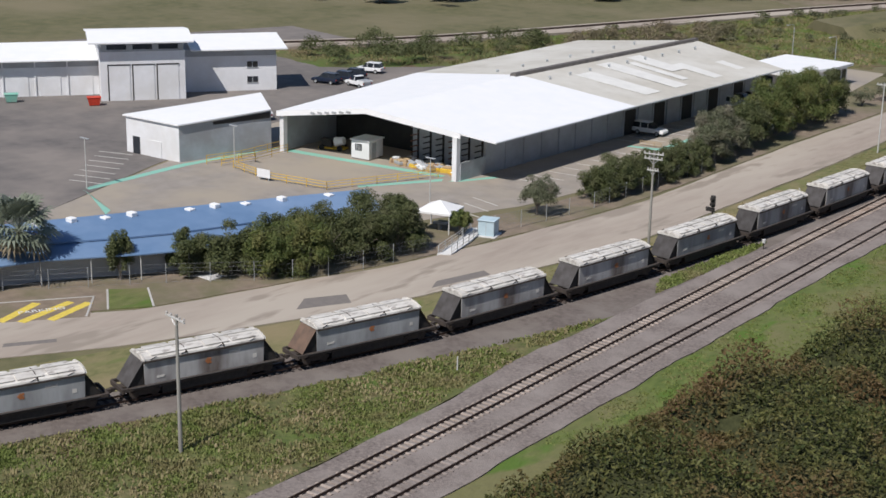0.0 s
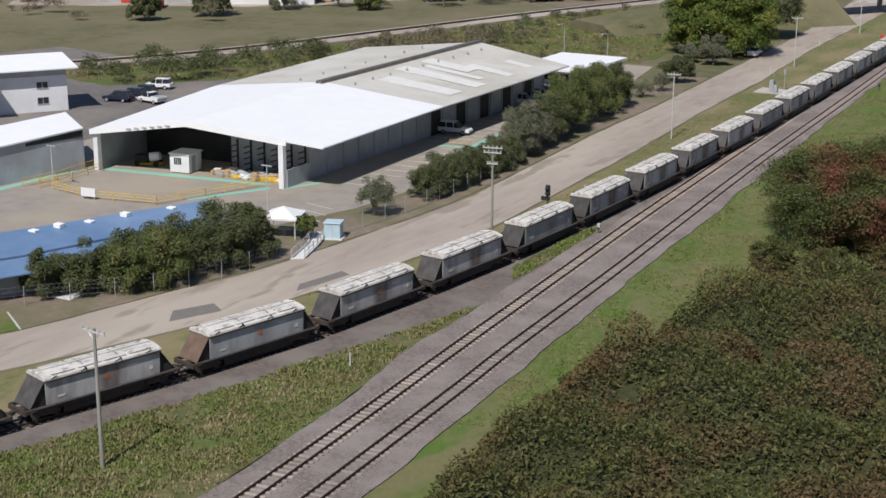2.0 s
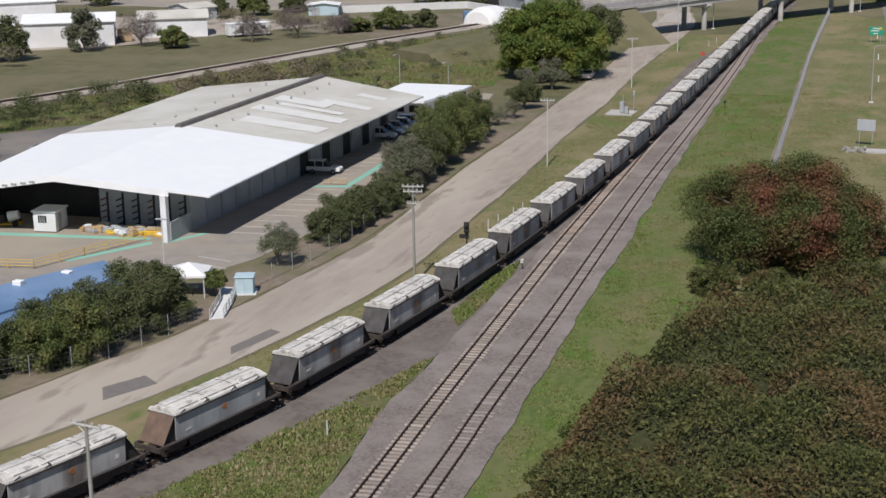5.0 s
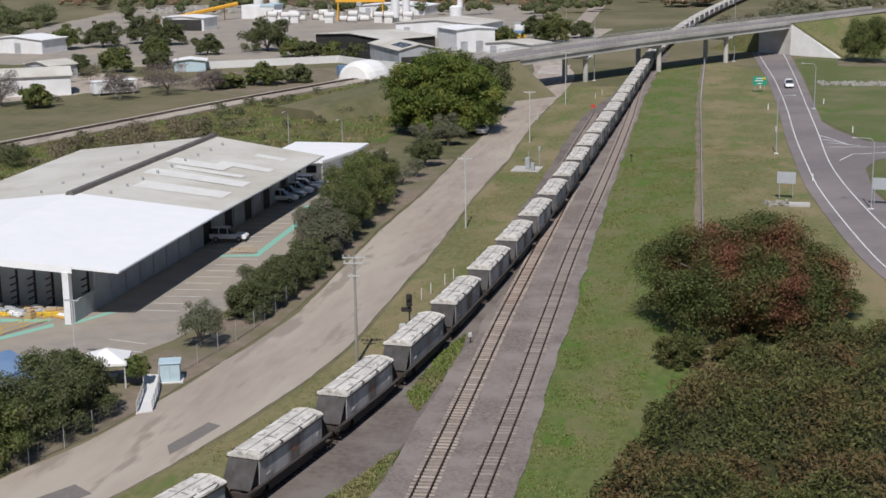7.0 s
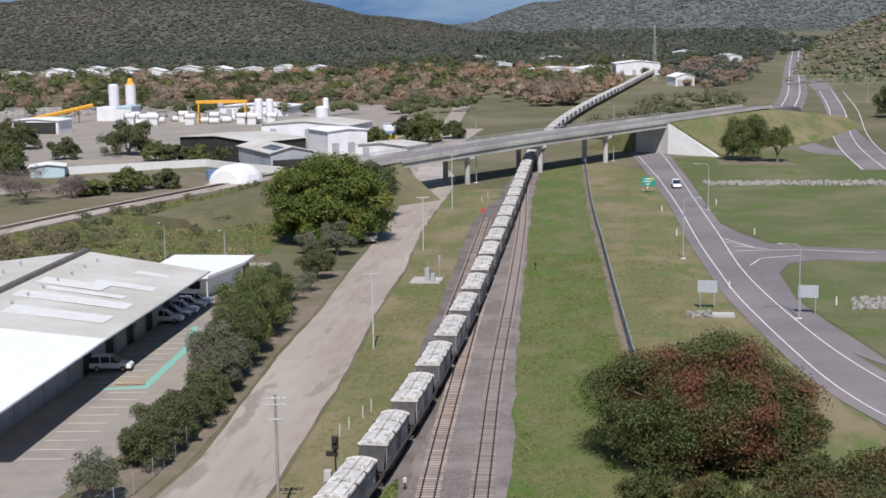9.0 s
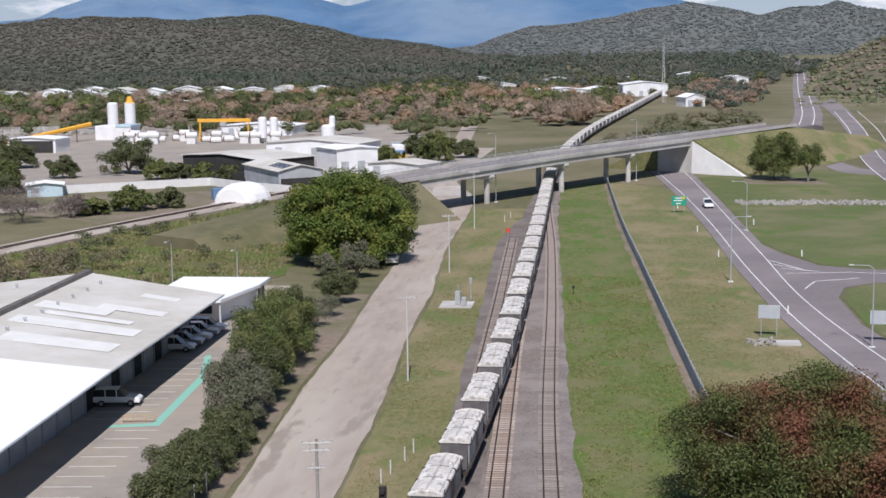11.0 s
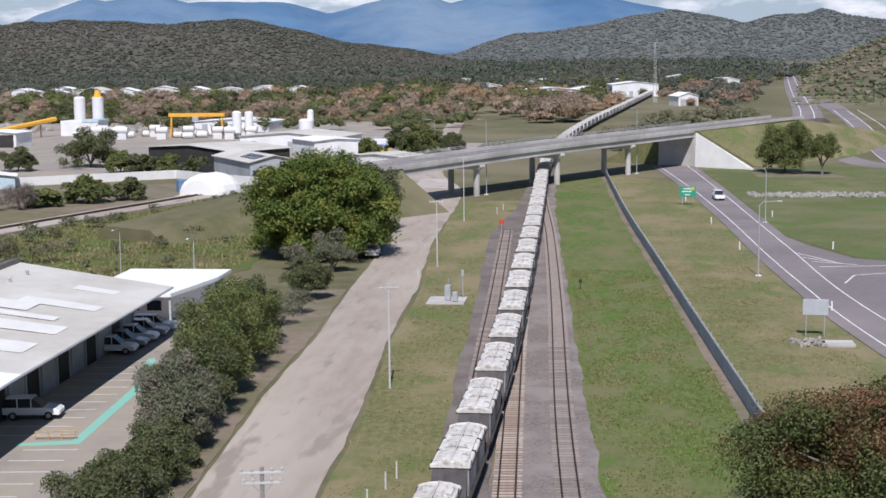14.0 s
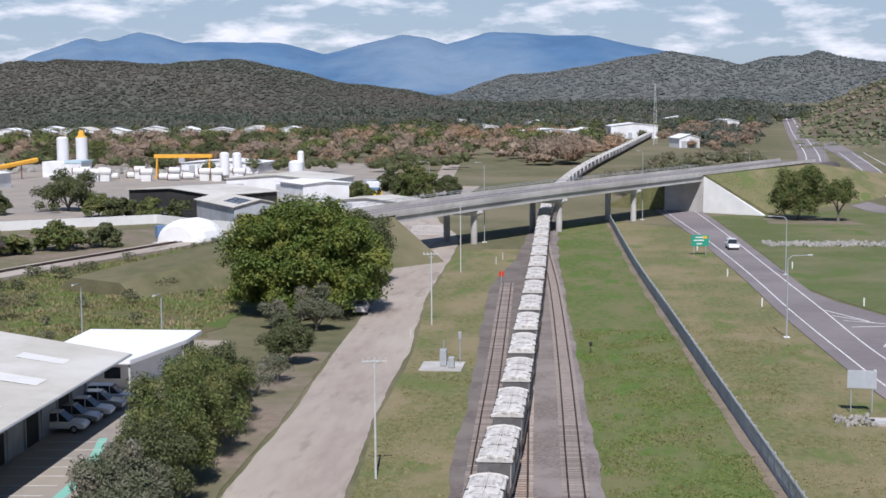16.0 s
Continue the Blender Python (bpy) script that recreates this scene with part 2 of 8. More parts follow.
M["bark"] = material("grey_bark", (0.23, 0.20, 0.17), (0.14, 0.12, 0.10), 3, 0.95, bump=0.03, stretch=(1, 1, 0.3))
M["rubber"] = material("black_rubber", (0.02, 0.02, 0.02), (0.03, 0.03, 0.03), 4, 0.9)
M["leaf_dark"] = leafy("dark_olive_leaves", (0.036, 0.052, 0.018), (0.140, 0.156, 0.064), (0.130, 0.136, 0.066))
M["blade"] = leafy("green_grass_blades", (0.135, 0.180, 0.044), (0.215, 0.250, 0.080), (0.235, 0.215, 0.100), 0.25)
M["leaf_mid"] = leafy("mid_green_leaves", (0.050, 0.078, 0.020), (0.155, 0.182, 0.058), (0.185, 0.185, 0.066))
# Undergrowth colour holds the shade seen between the scrub leaves.
M["undergrowth"] = material("shade_dark_undergrowth", (0.056, 0.060, 0.024), (0.028, 0.032, 0.012), 1.5, 0.95, bump=0.2, bump_scale=2.5)
M["leaf_fig"] = leafy("glossy_fig_leaves", (0.044, 0.076, 0.014), (0.140, 0.188, 0.036), (0.190, 0.205, 0.042), 0.36)
M["leaf_grey"] = leafy("grey_green_leaves", (0.090, 0.105, 0.060), (0.165, 0.175, 0.105), (0.20, 0.185, 0.135))
M["leaf_bush"] = leafy("scrub_leaves_with_red_seed", (0.038, 0.060, 0.015), (0.135, 0.155, 0.050), (0.185, 0.078, 0.044), 0.20)
M["leaf_scrub"] = leafy("rank_scrub_leaves", (0.036, 0.052, 0.013), (0.140, 0.140, 0.046), (0.140, 0.092, 0.042), 0.17)
M["leaf_dry"] = leafy("dry_brown_scrub", (0.155, 0.130, 0.082), (0.265, 0.220, 0.145), (0.13, 0.13, 0.07), 0.05)
M["leaf_tan"] = leafy("bare_tan_crowns", (0.185, 0.142, 0.108), (0.335, 0.262, 0.192), (0.330, 0.215, 0.125), 0.012)
M["leaf_bare"] = leafy("bare_grey_twigs", (0.135, 0.112, 0.100), (0.215, 0.182, 0.160), (0.16, 0.13, 0.12), 0.2)
# Leaf colours paled and blued to carry the haze over the plain.
M["leaf_haze"] = leafy("haze_tinted_trees", (0.058, 0.078, 0.058), (0.128, 0.146, 0.108), (0.150, 0.145, 0.118), 0.006)
M["leaf_far"] = leafy("distant_bush", (0.070, 0.092, 0.040), (0.205, 0.195, 0.115), (0.25, 0.205, 0.145), 0.02)
M["frond"] = leafy("grey_palm_fronds", (0.17, 0.20, 0.15), (0.34, 0.37, 0.29), (0.12, 0.14, 0.09))
M["straw"] = leafy("dry_grass_blades", (0.270, 0.230, 0.115), (0.190, 0.200, 0.078), (0.34, 0.28, 0.16), 0.2)
M["hill"] = material("wooded_hillside", (0.128, 0.120, 0.100), (0.090, 0.090, 0.072), 0.30, 1.0, bump=1.5, bump_scale=0.10, c3=(0.085, 0.085, 0.062), big=0.006, low=0.42, high=0.56)
M["leaf_hill"] = leafy("hillside_crowns", (0.060, 0.066, 0.050), (0.102, 0.104, 0.080), (0.108, 0.096, 0.078), 0.004)
# Crowns of the far hills, with distance haze mixed into the colour.
M["leaf_hill_far"] = leafy("haze_tinted_crowns", (0.112, 0.128, 0.124), (0.140, 0.152, 0.142), (0.142, 0.146, 0.134), 0.003)
M["knoll"] = material("brown_scrubby_slope", (0.215, 0.160, 0.115), (0.135, 0.110, 0.078), 0.25, 1.0, bump=2.0, bump_scale=0.2, c3=(0.10, 0.105, 0.062), big=0.02)
# Far hills and range: the blue-grey of distance haze is in the colours.
M["hill_far"] = material("haze_tinted_hills", (0.162, 0.168, 0.154), (0.118, 0.130, 0.122), 0.05, 1.0, bump=4.0, bump_scale=0.045, c3=(0.128, 0.138, 0.128), big=0.004, low=0.42, high=0.58)
M["mountain"] = material("haze_blue_range", (0.088, 0.172, 0.290), (0.060, 0.132, 0.240), 0.004, 1.0, bump=34.0, bump_scale=0.006, c3=(0.150, 0.220, 0.305), big=0.0016)
M["red"] = material("red_paint", (0.6, 0.06, 0.03), (0.5, 0.05, 0.03), 3, 0.6)
M["green_sign"] = material("green_road_sign", (0.03, 0.30, 0.20), (0.03, 0.27, 0.18), 3, 0.5)
M["sign_back"] = material("bare_sign_back", (0.52, 0.55, 0.58), (0.46, 0.49, 0.52), 2, 0.5, 0.3)
M["car_white"] = material("white_car_paint", (0.80, 0.81, 0.82), (0.78, 0.79, 0.80), 1, 0.25, spec=0.5)
M["car_dark"] = material("dark_blue_car_paint", (0.02, 0.03, 0.055), (0.025, 0.03, 0.05), 1, 0.2, spec=0.5)
M["car_silver"] = material("silver_car_paint", (0.50, 0.51, 0.52), (0.47, 0.48, 0.49), 1, 0.25, 0.5)
M["plastic_white"] = material("white_membrane", (0.83, 0.83, 0.82), (0.79, 0.79, 0.78), 1.0, 0.6)
M["pale_blue"] = material("pale_blue_cabinet_paint", (0.48, 0.60, 0.66), (0.42, 0.54, 0.60), 1.5, 0.6)
M["rubble"] = material("rock_rubble", (0.36, 0.345, 0.31), (0.22, 0.21, 0.19), 1.2, 0.95, bump=0.15, bump_scale=1.5)
M["rust"] = material("rust_red_steel", (0.22, 0.10, 0.06), (0.15, 0.07, 0.05), 2, 0.8)
M["timber"] = material("raw_timber", (0.48, 0.36, 0.22), (0.38, 0.27, 0.16), 3, 0.85)
M["orange_crane"] = material("crane_orange_paint", (0.80, 0.42, 0.05), (0.70, 0.36, 0.05), 1, 0.6)


# ---------- building helpers ----------
def mesh_object(name, bm, mat, parent=None):
    me = bpy.data.meshes.new(name)
    bm.to_mesh(me)
    bm.free()
    for m in mat if isinstance(mat, (list, tuple)) else [mat]:
        me.materials.append(m)
    ob = new(name, me)
    if parent:
        ob.parent = parent
    return ob


def raw_object(name, verts, faces, mat, parent=None, smooth=False):
    me = bpy.data.meshes.new(name)
    me.from_pydata([tuple(v) for v in verts], [], faces)
    if smooth:
        me.shade_smooth()
    me.materials.append(mat)
    ob = new(name, me)
    if parent:
        ob.parent = parent
    return ob


def part(name, bm, mat, parent, label=""):
    return tagged(mesh_object(name, bm, mat, parent), label)


def empty(name, m=None):
    ob = new(name)
    if m is not None:
        ob.matrix_basis = m
    return ob


def box(bm, x0, x1, y0, y1, z0, z1, bev=0.0):
    r = bmesh.ops.create_cube(bm, size=1.0)
    vs = r["verts"]
    for v in vs:
        v.co = Vector((x0 + (v.co.x + 0.5) * (x1 - x0), y0 + (v.co.y + 0.5) * (y1 - y0), z0 + (v.co.z + 0.5) * (z1 - z0)))
    if bev:
        bmesh.ops.bevel(bm, geom=list({e for v in vs for e in v.link_edges}), offset=bev, segments=1, affect="EDGES")
    return bm


def B(*a, bev=0.0):
    return box(bmesh.new(), *a, bev=bev)


def tube(bm, a, b, r0, r1=None, seg=8):
    a, b = Vector(a), Vector(b)
    d = b - a
    m = Matrix.Translation((a + b) / 2) @ d.to_track_quat("Z", "Y").to_matrix().to_4x4()
    bmesh.ops.create_cone(bm, cap_ends=True, segments=seg, radius1=r0, radius2=r0 if r1 is None else r1, depth=d.length, matrix=m)
    return bm


def T(a, b, r0, r1=None, seg=8):
    return tube(bmesh.new(), a, b, r0, r1, seg)


def prism(bm, pts, z0, z1):
    """Solid from a plan polygon; z0 and z1 are numbers, or z1 a list per corner."""
    n = len(pts)
    zt = z1 if isinstance(z1, (list, tuple)) else [z1] * n
    lo = [bm.verts.new((p[0], p[1], z0)) for p in pts]
    hi = [bm.verts.new((p[0], p[1], z)) for p, z in zip(pts, zt)]
    bm.faces.new(lo[::-1])
    bm.faces.new(hi)
    for i in range(n):
        j = (i + 1) % n
        bm.faces.new((lo[i], lo[j], hi[j], hi[i]))
    bmesh.ops.recalc_face_normals(bm, faces=bm.faces)
    return bm


def slab(bm, corners, thick):
    """A sheet through the corners (any four or more in one plane), with thickness downwards."""
    hi = [bm.verts.new(c) for c in corners]
    lo = [bm.verts.new((c[0], c[1], c[2] - thick)) for c in corners]
    n = len(corners)
    bm.faces.new(hi)
    bm.faces.new(lo[::-1])
    for i in range(n):
        j = (i + 1) % n
        bm.faces.new((lo[i], lo[j], hi[j], hi[i]))
    bmesh.ops.recalc_face_normals(bm, faces=bm.faces)
    return bm


def smooth_line(pts, step=3.0):
    """Catmull-Rom through plan points, sampled about every step metres."""
    P = [Vector((*p, 0)) if len(p) == 2 else Vector(p) for p in pts]
    P = [2 * P[0] - P[1]] + P + [2 * P[-1] - P[-2]]
    out = []
    for i in range(1, len(P) - 2):
        a, b, c, d = P[i - 1:i + 3]
        k = max(1, int((c - b).length / step))
        for j in range(k):
            t = j / k
            out.append(0.5 * ((2 * b) + (c - a) * t + (2 * a - 5 * b + 4 * c - d) * t * t + (3 * b - a - 3 * c + d) * t ** 3))
    out.append(P[-2])
    return out


def ribbon(name, left, right, z, mat, depth=0.25, step=4.0, ragged=0.0, seed=1):
    """A ground sheet with thickness between two smooth edges, each given bottom to top; the edges may wander a little."""
    def even(pts, n):
        q = smooth_line(pts, step)
        d = [0.0]
        for a, b in zip(q, q[1:]):
            d.append(d[-1] + (b - a).length)
        res = []
        for i in range(n):
            s = d[-1] * i / (n - 1)
            k = min(max(int(np.searchsorted(d, s)) - 1, 0), len(q) - 2)
            u = (s - d[k]) / max(d[k + 1] - d[k], 1e-6)
            res.append(q[k].lerp(q[k + 1], u))
        return res
    n = max(8, int(sum((Vector(b) - Vector(a)).length for a, b in zip(left, left[1:])) / step))
    rng = random.Random(seed)
    L, R = even(left, n), even(right, n)
    verts, faces = [], []
    for a, b in zip(L, R):
        w = (b - a).normalized() if (b - a).length > 1e-6 else Vector((1, 0, 0))
        a = a + w * ragged * 1.3 * (noise.noise(Vector((a.x * .12, a.y * .12, seed))) + 0.35 * noise.noise(Vector((a.x * .5, a.y * .5, seed))))
        b = b + w * ragged * 1.3 * (noise.noise(Vector((b.x * .12, b.y * .12, seed + 5))) + 0.35 * noise.noise(Vector((b.x * .5, b.y * .5, seed))))
        verts += [(a.x, a.y, z + a.z), (b.x, b.y, z + b.z), (a.x, a.y, z + a.z - depth), (b.x, b.y, z + b.z - depth)]
    for i in range(n - 1):
        k = 4 * i
        faces += [(k, k + 1, k + 5, k + 4), (k + 2, k, k + 4, k + 6), (k + 1, k + 3, k + 7, k + 5)]
    return raw_object(name, verts, faces, mat)


def patch(name, pts, z, mat, depth=0.25, ragged=0.0):
    """A flat area with thickness inside a plan polygon, its edge subdivided and ragged if asked."""
    rng = random.Random(len(name) + int(pts[0][0]))
    q = []
    for a, b in zip(pts, pts[1:] + pts[:1]):
        a, b = Vector(a), Vector(b)
        k = max(1, int((b - a).length / 3)) if ragged else 1
        for j in range(k):
            p = a.lerp(b, j / k)
            q.append((p.x + rng.uniform(-ragged, ragged), p.y + rng.uniform(-ragged, ragged)))
    return mesh_object(name, prism(bmesh.new(), q, z - depth, z), mat)


def structure(ob, label, category="ground"):
    return tagged(ob, label, category, kind="structure")


# ---------- ground ----------
def build_land():
    verts, faces = [(0, 200, 0)], []
    rings = [40, 120, 250, 450, 800, 1400, 2400, 4600]
    seg = 48
    for r in rings:
        for i in range(seg):
            a = 2 * math.pi * i / seg
            verts.append((r * math.cos(a), 200 + r * math.sin(a), 0))
    for i in range(seg):
        faces.append((0, 1 + i, 1 + (i + 1) % seg))
    for k in range(len(rings) - 1):
        for i in range(seg):
            a, b = 1 + k * seg + i, 1 + k * seg + (i + 1) % seg
            faces.append((a, a + seg, b + seg, b))
    structure(raw_object("ground", verts, faces, M["land"]), "flat dry olive grassland reaching to the hills")


build_land()
ROAD_L = [(-75, -50), (-50, -20), (-38, -2.5), (-35, 2.4), (-31.2, 16.3), (-28.2, 27), (-25.7, 46.5), (-24.6, 60), (-25, 75), (-26.6, 102), (-27, 126), (-28.6, 158), (-31, 211), (-34.5, 254), (-38, 290), (-44, 335), (-41, 430)]
ROAD_R = [(-58, -55), (-34.1, -13.5), (-29.7, -6), (-26.4, 1.8), (-21.9, 15.5), (-18.6, 30), (-16.2, 50), (-16.7, 72), (-17.8, 102), (-19.6, 128), (-20.6, 160), (-23.5, 203), (-25.3, 264), (-28, 290), (-36, 335), (-34, 430)]
structure(ribbon("road", ROAD_L, ROAD_R, 0.06, M["gravel_road"], 0.3, 1.6, 0.22), "pale worn gravel and seal service road beside the railway", "road")
TRAIN = [(-36, -55), (-29, -38), (-23, -22), (-17.8, -5.2), (-13.8, 8.6), (-11.5, 21.5), (-9.6, 36), (-8.45, 48.6), (-7.8, 62), (-7.3, 76.4), (-7.05, 93), (-6.95, 110), (-7.1, 130), (-7.5, 152), (-8.5, 205), (-9.3, 240), (-10.8, 303), (-11.0, 345), (-9, 420), (-2.6, 510), (10, 638), (33, 870)]
MAIN_L = [(2.6, -45), (1.2, -15.8), (0.2, 1.3), (-0.9, 17.8), (-2.2, 39.8), (-3.7, 65), (-5.1, 95), (-6.2, 120), (-7.0, 140)]
MAIN_R = [(6.6, -45), (4.8, -12.6), (3.7, 8), (3.0, 18.4), (2.0, 40.5), (0.6, 65), (-1.2, 98), (-3.4, 152), (-6.1, 209), (-8.6, 250), (-9.9, 275)]
SPUR = [(-7.2, 80), (-7.6, 90), (-8.5, 102), (-9.5, 126), (-10.5, 152), (-12.9, 209), (-13.2, 216)]
structure(ribbon("ground_grass_strip", [(-34, -24), (-29.2, -6), (-26.0, 1.8), (-21.5, 15.5), (-18.2, 30), (-15.8, 50), (-16.3, 72), (-17.4, 102), (-19.2, 128), (-20.2, 160), (-23.1, 203), (-24.9, 262)],
          [(-30, -32), (-20, -6), (-15.6, 8.6), (-13.2, 21.5), (-11.2, 36), (-9.8, 48.6), (-9.2, 62), (-9.0, 80), (-10.2, 102), (-12.2, 152), (-14.8, 209), (-13, 262)], 0.03, M["mown"], 0.2, 3.0, 0.2, 3), "short olive mown grass between road and siding")
structure(ribbon("ground_siding_bed", [(-39, -55), (-25.6, -22), (-20.0, -5.2), (-15.9, 8.6), (-13.4, 21.5), (-11.4, 36), (-10.2, 48.6), (-9.6, 62), (-9.5, 80), (-10.6, 102), (-12.6, 152), (-15.2, 209), (-13.6, 250), (-13.8, 303), (-14.5, 345)],
          [(-32, -55), (-20.0, -23), (-15.4, -12), (-11.2, 0.8), (-8.4, 11.3), (-5.4, 21.8), (-4.6, 36), (-5.0, 60), (-5.6, 80), (-6, 102), (-6.4, 152), (-7.4, 209), (-7.6, 250), (-8.0, 303), (-8.5, 345)], 0.10, M["cinder"], 0.3, 1.3, 0.32, 5), "dark cinder and ballast bed under the siding")
structure(ribbon("ground_main_bed", [(-1.0, -45), (-1.6, -16.7), (-2.3, -2.6), (-3.8, 12.4), (-4.6, 28.7), (-5.2, 60), (-5.9, 100), (-6.6, 152), (-7.6, 209), (-9, 300)],
          [(8.6, -45), (7.4, -12), (6.5, 5), (5.4, 21), (4.0, 42), (2.8, 65), (0.7, 100), (-3, 175), (-6.4, 246), (-7.9, 300)], 0.16, M["ballast"], 0.4, 1.0, 0.38, 7), "grey-mauve crushed stone ballast under the main tracks")
structure(ribbon("ground_green_verge", [(8.2, -45), (7.0, -12), (6.1, 5), (5.0, 21), (3.6, 42), (2.4, 65), (0.3, 100), (-3.4, 175), (-6.8, 246), (-8, 310)],
          [(22, -45), (19, -12), (17.5, 21), (15.7, 65), (13.2, 106), (8.8, 182), (5.7, 237), (2.2, 319)], 0.05, M["lush"], 0.25, 4.0, 0.2, 9), "bright green grass verge between tracks and fence")
structure(ribbon("ground_highway_verge", [(17.6, 20), (15.9, 65), (13.5, 106), (9.1, 182), (6.0, 237), (2.5, 319)],
          [(40, 20), (38, 65), (28.6, 120), (24.8, 169), (22, 218), (17.8, 300)], 0.02, M["mown"], 0.2, 4.0, 0.2, 11), "mown olive grass verge beside the highway")
structure(patch("ground_weed_wedge", [(-19.8, -24), (-24, -45), (-1.2, -45), (-1.6, -16.7), (-2.3, -2.6), (-3.8, 12.4), (-4.6, 28), (-5.6, 22), (-8.6, 11.3), (-11.4, 0.8), (-15.5, -12)], 0.13, M["weeds"], 0.3, 0.25), "rank brown and green weeds between the tracks")
structure(patch("ground_weed_patch", [(-7.2, 40), (-5.4, 36), (-5.3, 46), (-6.0, 58), (-7.0, 52)], 0.14, M["weeds"], 0.3, 0.3), "small tuft-covered patch between the tracks")
# yard, parking and fenced bank
structure(patch("ground_yard", [(-48, 5), (-41.5, 24), (-37, 40), (-33, 52), (-31, 75), (-32, 100), (-36, 130), (-42, 165), (-90, 165), (-92, 120), (-84, 60), (-76, 36), (-68, 15), (-60, 0)], 0.04, M["yard"], 0.3), "pale brown concrete yard with worn patches")
structure(patch("ground_tarmac_yard", [(-76.5, 36), (-84, 60), (-92, 120), (-150, 130), (-180, 40), (-110, -30), (-62, 0), (-68, 15)], 0.045, M["tarmac"], 0.3), "dark stained tarmac yard")
structure(patch("ground_bank", [(-50, -18), (-38.4, -2.2), (-35.3, 2.6), (-31.5, 16.5), (-28.5, 27.2), (-26, 46.5), (-25, 60), (-25.4, 75), (-27, 102), (-27.4, 126), (-29, 158), (-36, 160), (-33.5, 126), (-31, 100), (-30.5, 75), (-31.5, 52), (-35, 40), (-39, 24), (-45, 6), (-60, -12)], 0.05, M["dirt"], 0.3, 0.15), "bare brown dirt bank under the hedge")

# ---------- railway ----------
def offset_line(line, d):
    out = []
    for i, p in enumerate(line):
        a, b = line[max(i - 1, 0)], line[min(i + 1, len(line) - 1)]
        t = (b - a).normalized()
        out.append(Vector((p.x + t.y * d, p.y - t.x * d, p.z)))
    return out


def rail_mesh(name, line, parent):
    """A flat-bottomed rail section swept along the line."""
    prof = [(-0.07, 0), (0.07, 0), (0.02, 0.03), (0.02, 0.11), (0.038, 0.12), (0.038, 0.155), (-0.038, 0.155), (-0.038, 0.12), (-0.02, 0.11), (-0.02, 0.03)]
    verts, faces = [], []
    k = len(prof)
    for i, p in enumerate(line):
        a, b = line[max(i - 1, 0)], line[min(i + 1, len(line) - 1)]
        t = (b - a).normalized()
        for u, h in prof:
            verts.append((p.x + t.y * u, p.y - t.x * u, p.z + h))
    for i in range(len(line) - 1):
        for j in range(k):
            faces.append((i * k + j, i * k + (j + 1) % k, (i + 1) * k + (j + 1) % k, (i + 1) * k + j))
    return raw_object(name, verts, faces, M["rail"], parent)


def track(name, pts, z, label, mat, sleepers, near):
    """A track: two rails and its sleepers; single sleepers on the stretch near = (y0, y1), the rest joined."""
    root = structure(empty(name), label, "railway track")
    line = [Vector((p.x, p.y, z)) for p in smooth_line(pts, 2.5)]
    for d in (-0.57, 0.57):
        rail_mesh("rail", offset_line(line, d), root)
    if not sleepers:
        return root, line
    shared = B(-1.0, 1.0, -0.115, 0.115, -0.13, 0.0, bev=0.02)
    me = bpy.data.meshes.new("sleeper")
    shared.to_mesh(me)
    shared.free()
    me.materials.append(mat)
    rest_v, rest_f = [], []
    s, made = 0.0, 0
    for a, b in zip(line, line[1:]):
        seg = (b - a).length
        while s < seg:
            p = a.lerp(b, s / seg)
            ang = math.atan2(b.y - a.y, b.x - a.x) - math.pi / 2
            if near[0] < p.y < near[1] and made < 290:
                ob = new("sleeper", me)
                ob.parent = root
                ob.matrix_basis = Matrix.Translation(p + Vector((random.uniform(-.03, .03), 0, 0.004))) @ Matrix.Rotation(ang + random.uniform(-.012, .012), 4, "Z")
                made += 1
            elif p.y < 330:
                k = len(rest_v)
                c, sn = math.cos(ang), math.sin(ang)
                for zz in (-0.1, 0.0):
                    for u, v in ((-1, -.115), (1, -.115), (1, .115), (-1, .115)):
                        rest_v.append((p.x + u * c - v * sn, p.y + u * sn + v * c, z + zz))
                rest_f += [(k + 4, k + 5, k + 6, k + 7), (k, k + 1, k + 5, k + 4), (k + 1, k + 2, k + 6, k + 5), (k + 2, k + 3, k + 7, k + 6), (k + 3, k, k + 4, k + 7)]
            s += 0.66
        s -= seg
    if rest_v:
        tagged(raw_object("sleeper_row", rest_v, rest_f, mat, root), kind="stuff")
    return root, line


track("track_main_left", MAIN_L, 0.235, "main line track with concrete sleepers and brown rails", M["sleeper"], True, (-20, 125))
track("track_main_right", MAIN_R, 0.215, "main line track half buried in stone ballast", M["sleeper_buried"], True, (-20, 125))
_, TRAIN_LINE = track("track_siding", TRAIN, 0.22, "siding track under the standing train", M["sleeper_dark"], True, (140, 150))
structure(ribbon("ground_rust_stain", [(-4.6, 70), (-5.7, 95), (-6.8, 120), (-7.6, 140)], [(-3.2, 70), (-4.4, 95), (-5.5, 120), (-6.3, 140)], 0.185, M["rust_dirt"], 0.1, 1.5, 0.25, 31), "rust-stained ballast between the rails")
track("track_spur", SPUR, 0.17, "short unused spur with weathered sleepers", M["sleeper_buried"], True, (80, 220))
# ---------- the wagons ----------
def profile_solid(bm, rings):
    """Skin through rings of equal count (each a list of points), both ends closed."""
    vs = [[bm.verts.new(p) for p in r] for r in rings]
    k = len(rings[0])
    for a, b in zip(vs, vs[1:]):
        for i in range(k):
            bm.faces.new((a[i], a[(i + 1) % k], b[(i + 1) % k], b[i]))
    bm.faces.new(vs[0][::-1])
    bm.faces.new(vs[-1])
    bmesh.ops.recalc_face_normals(bm, faces=bm.faces)
    return bm


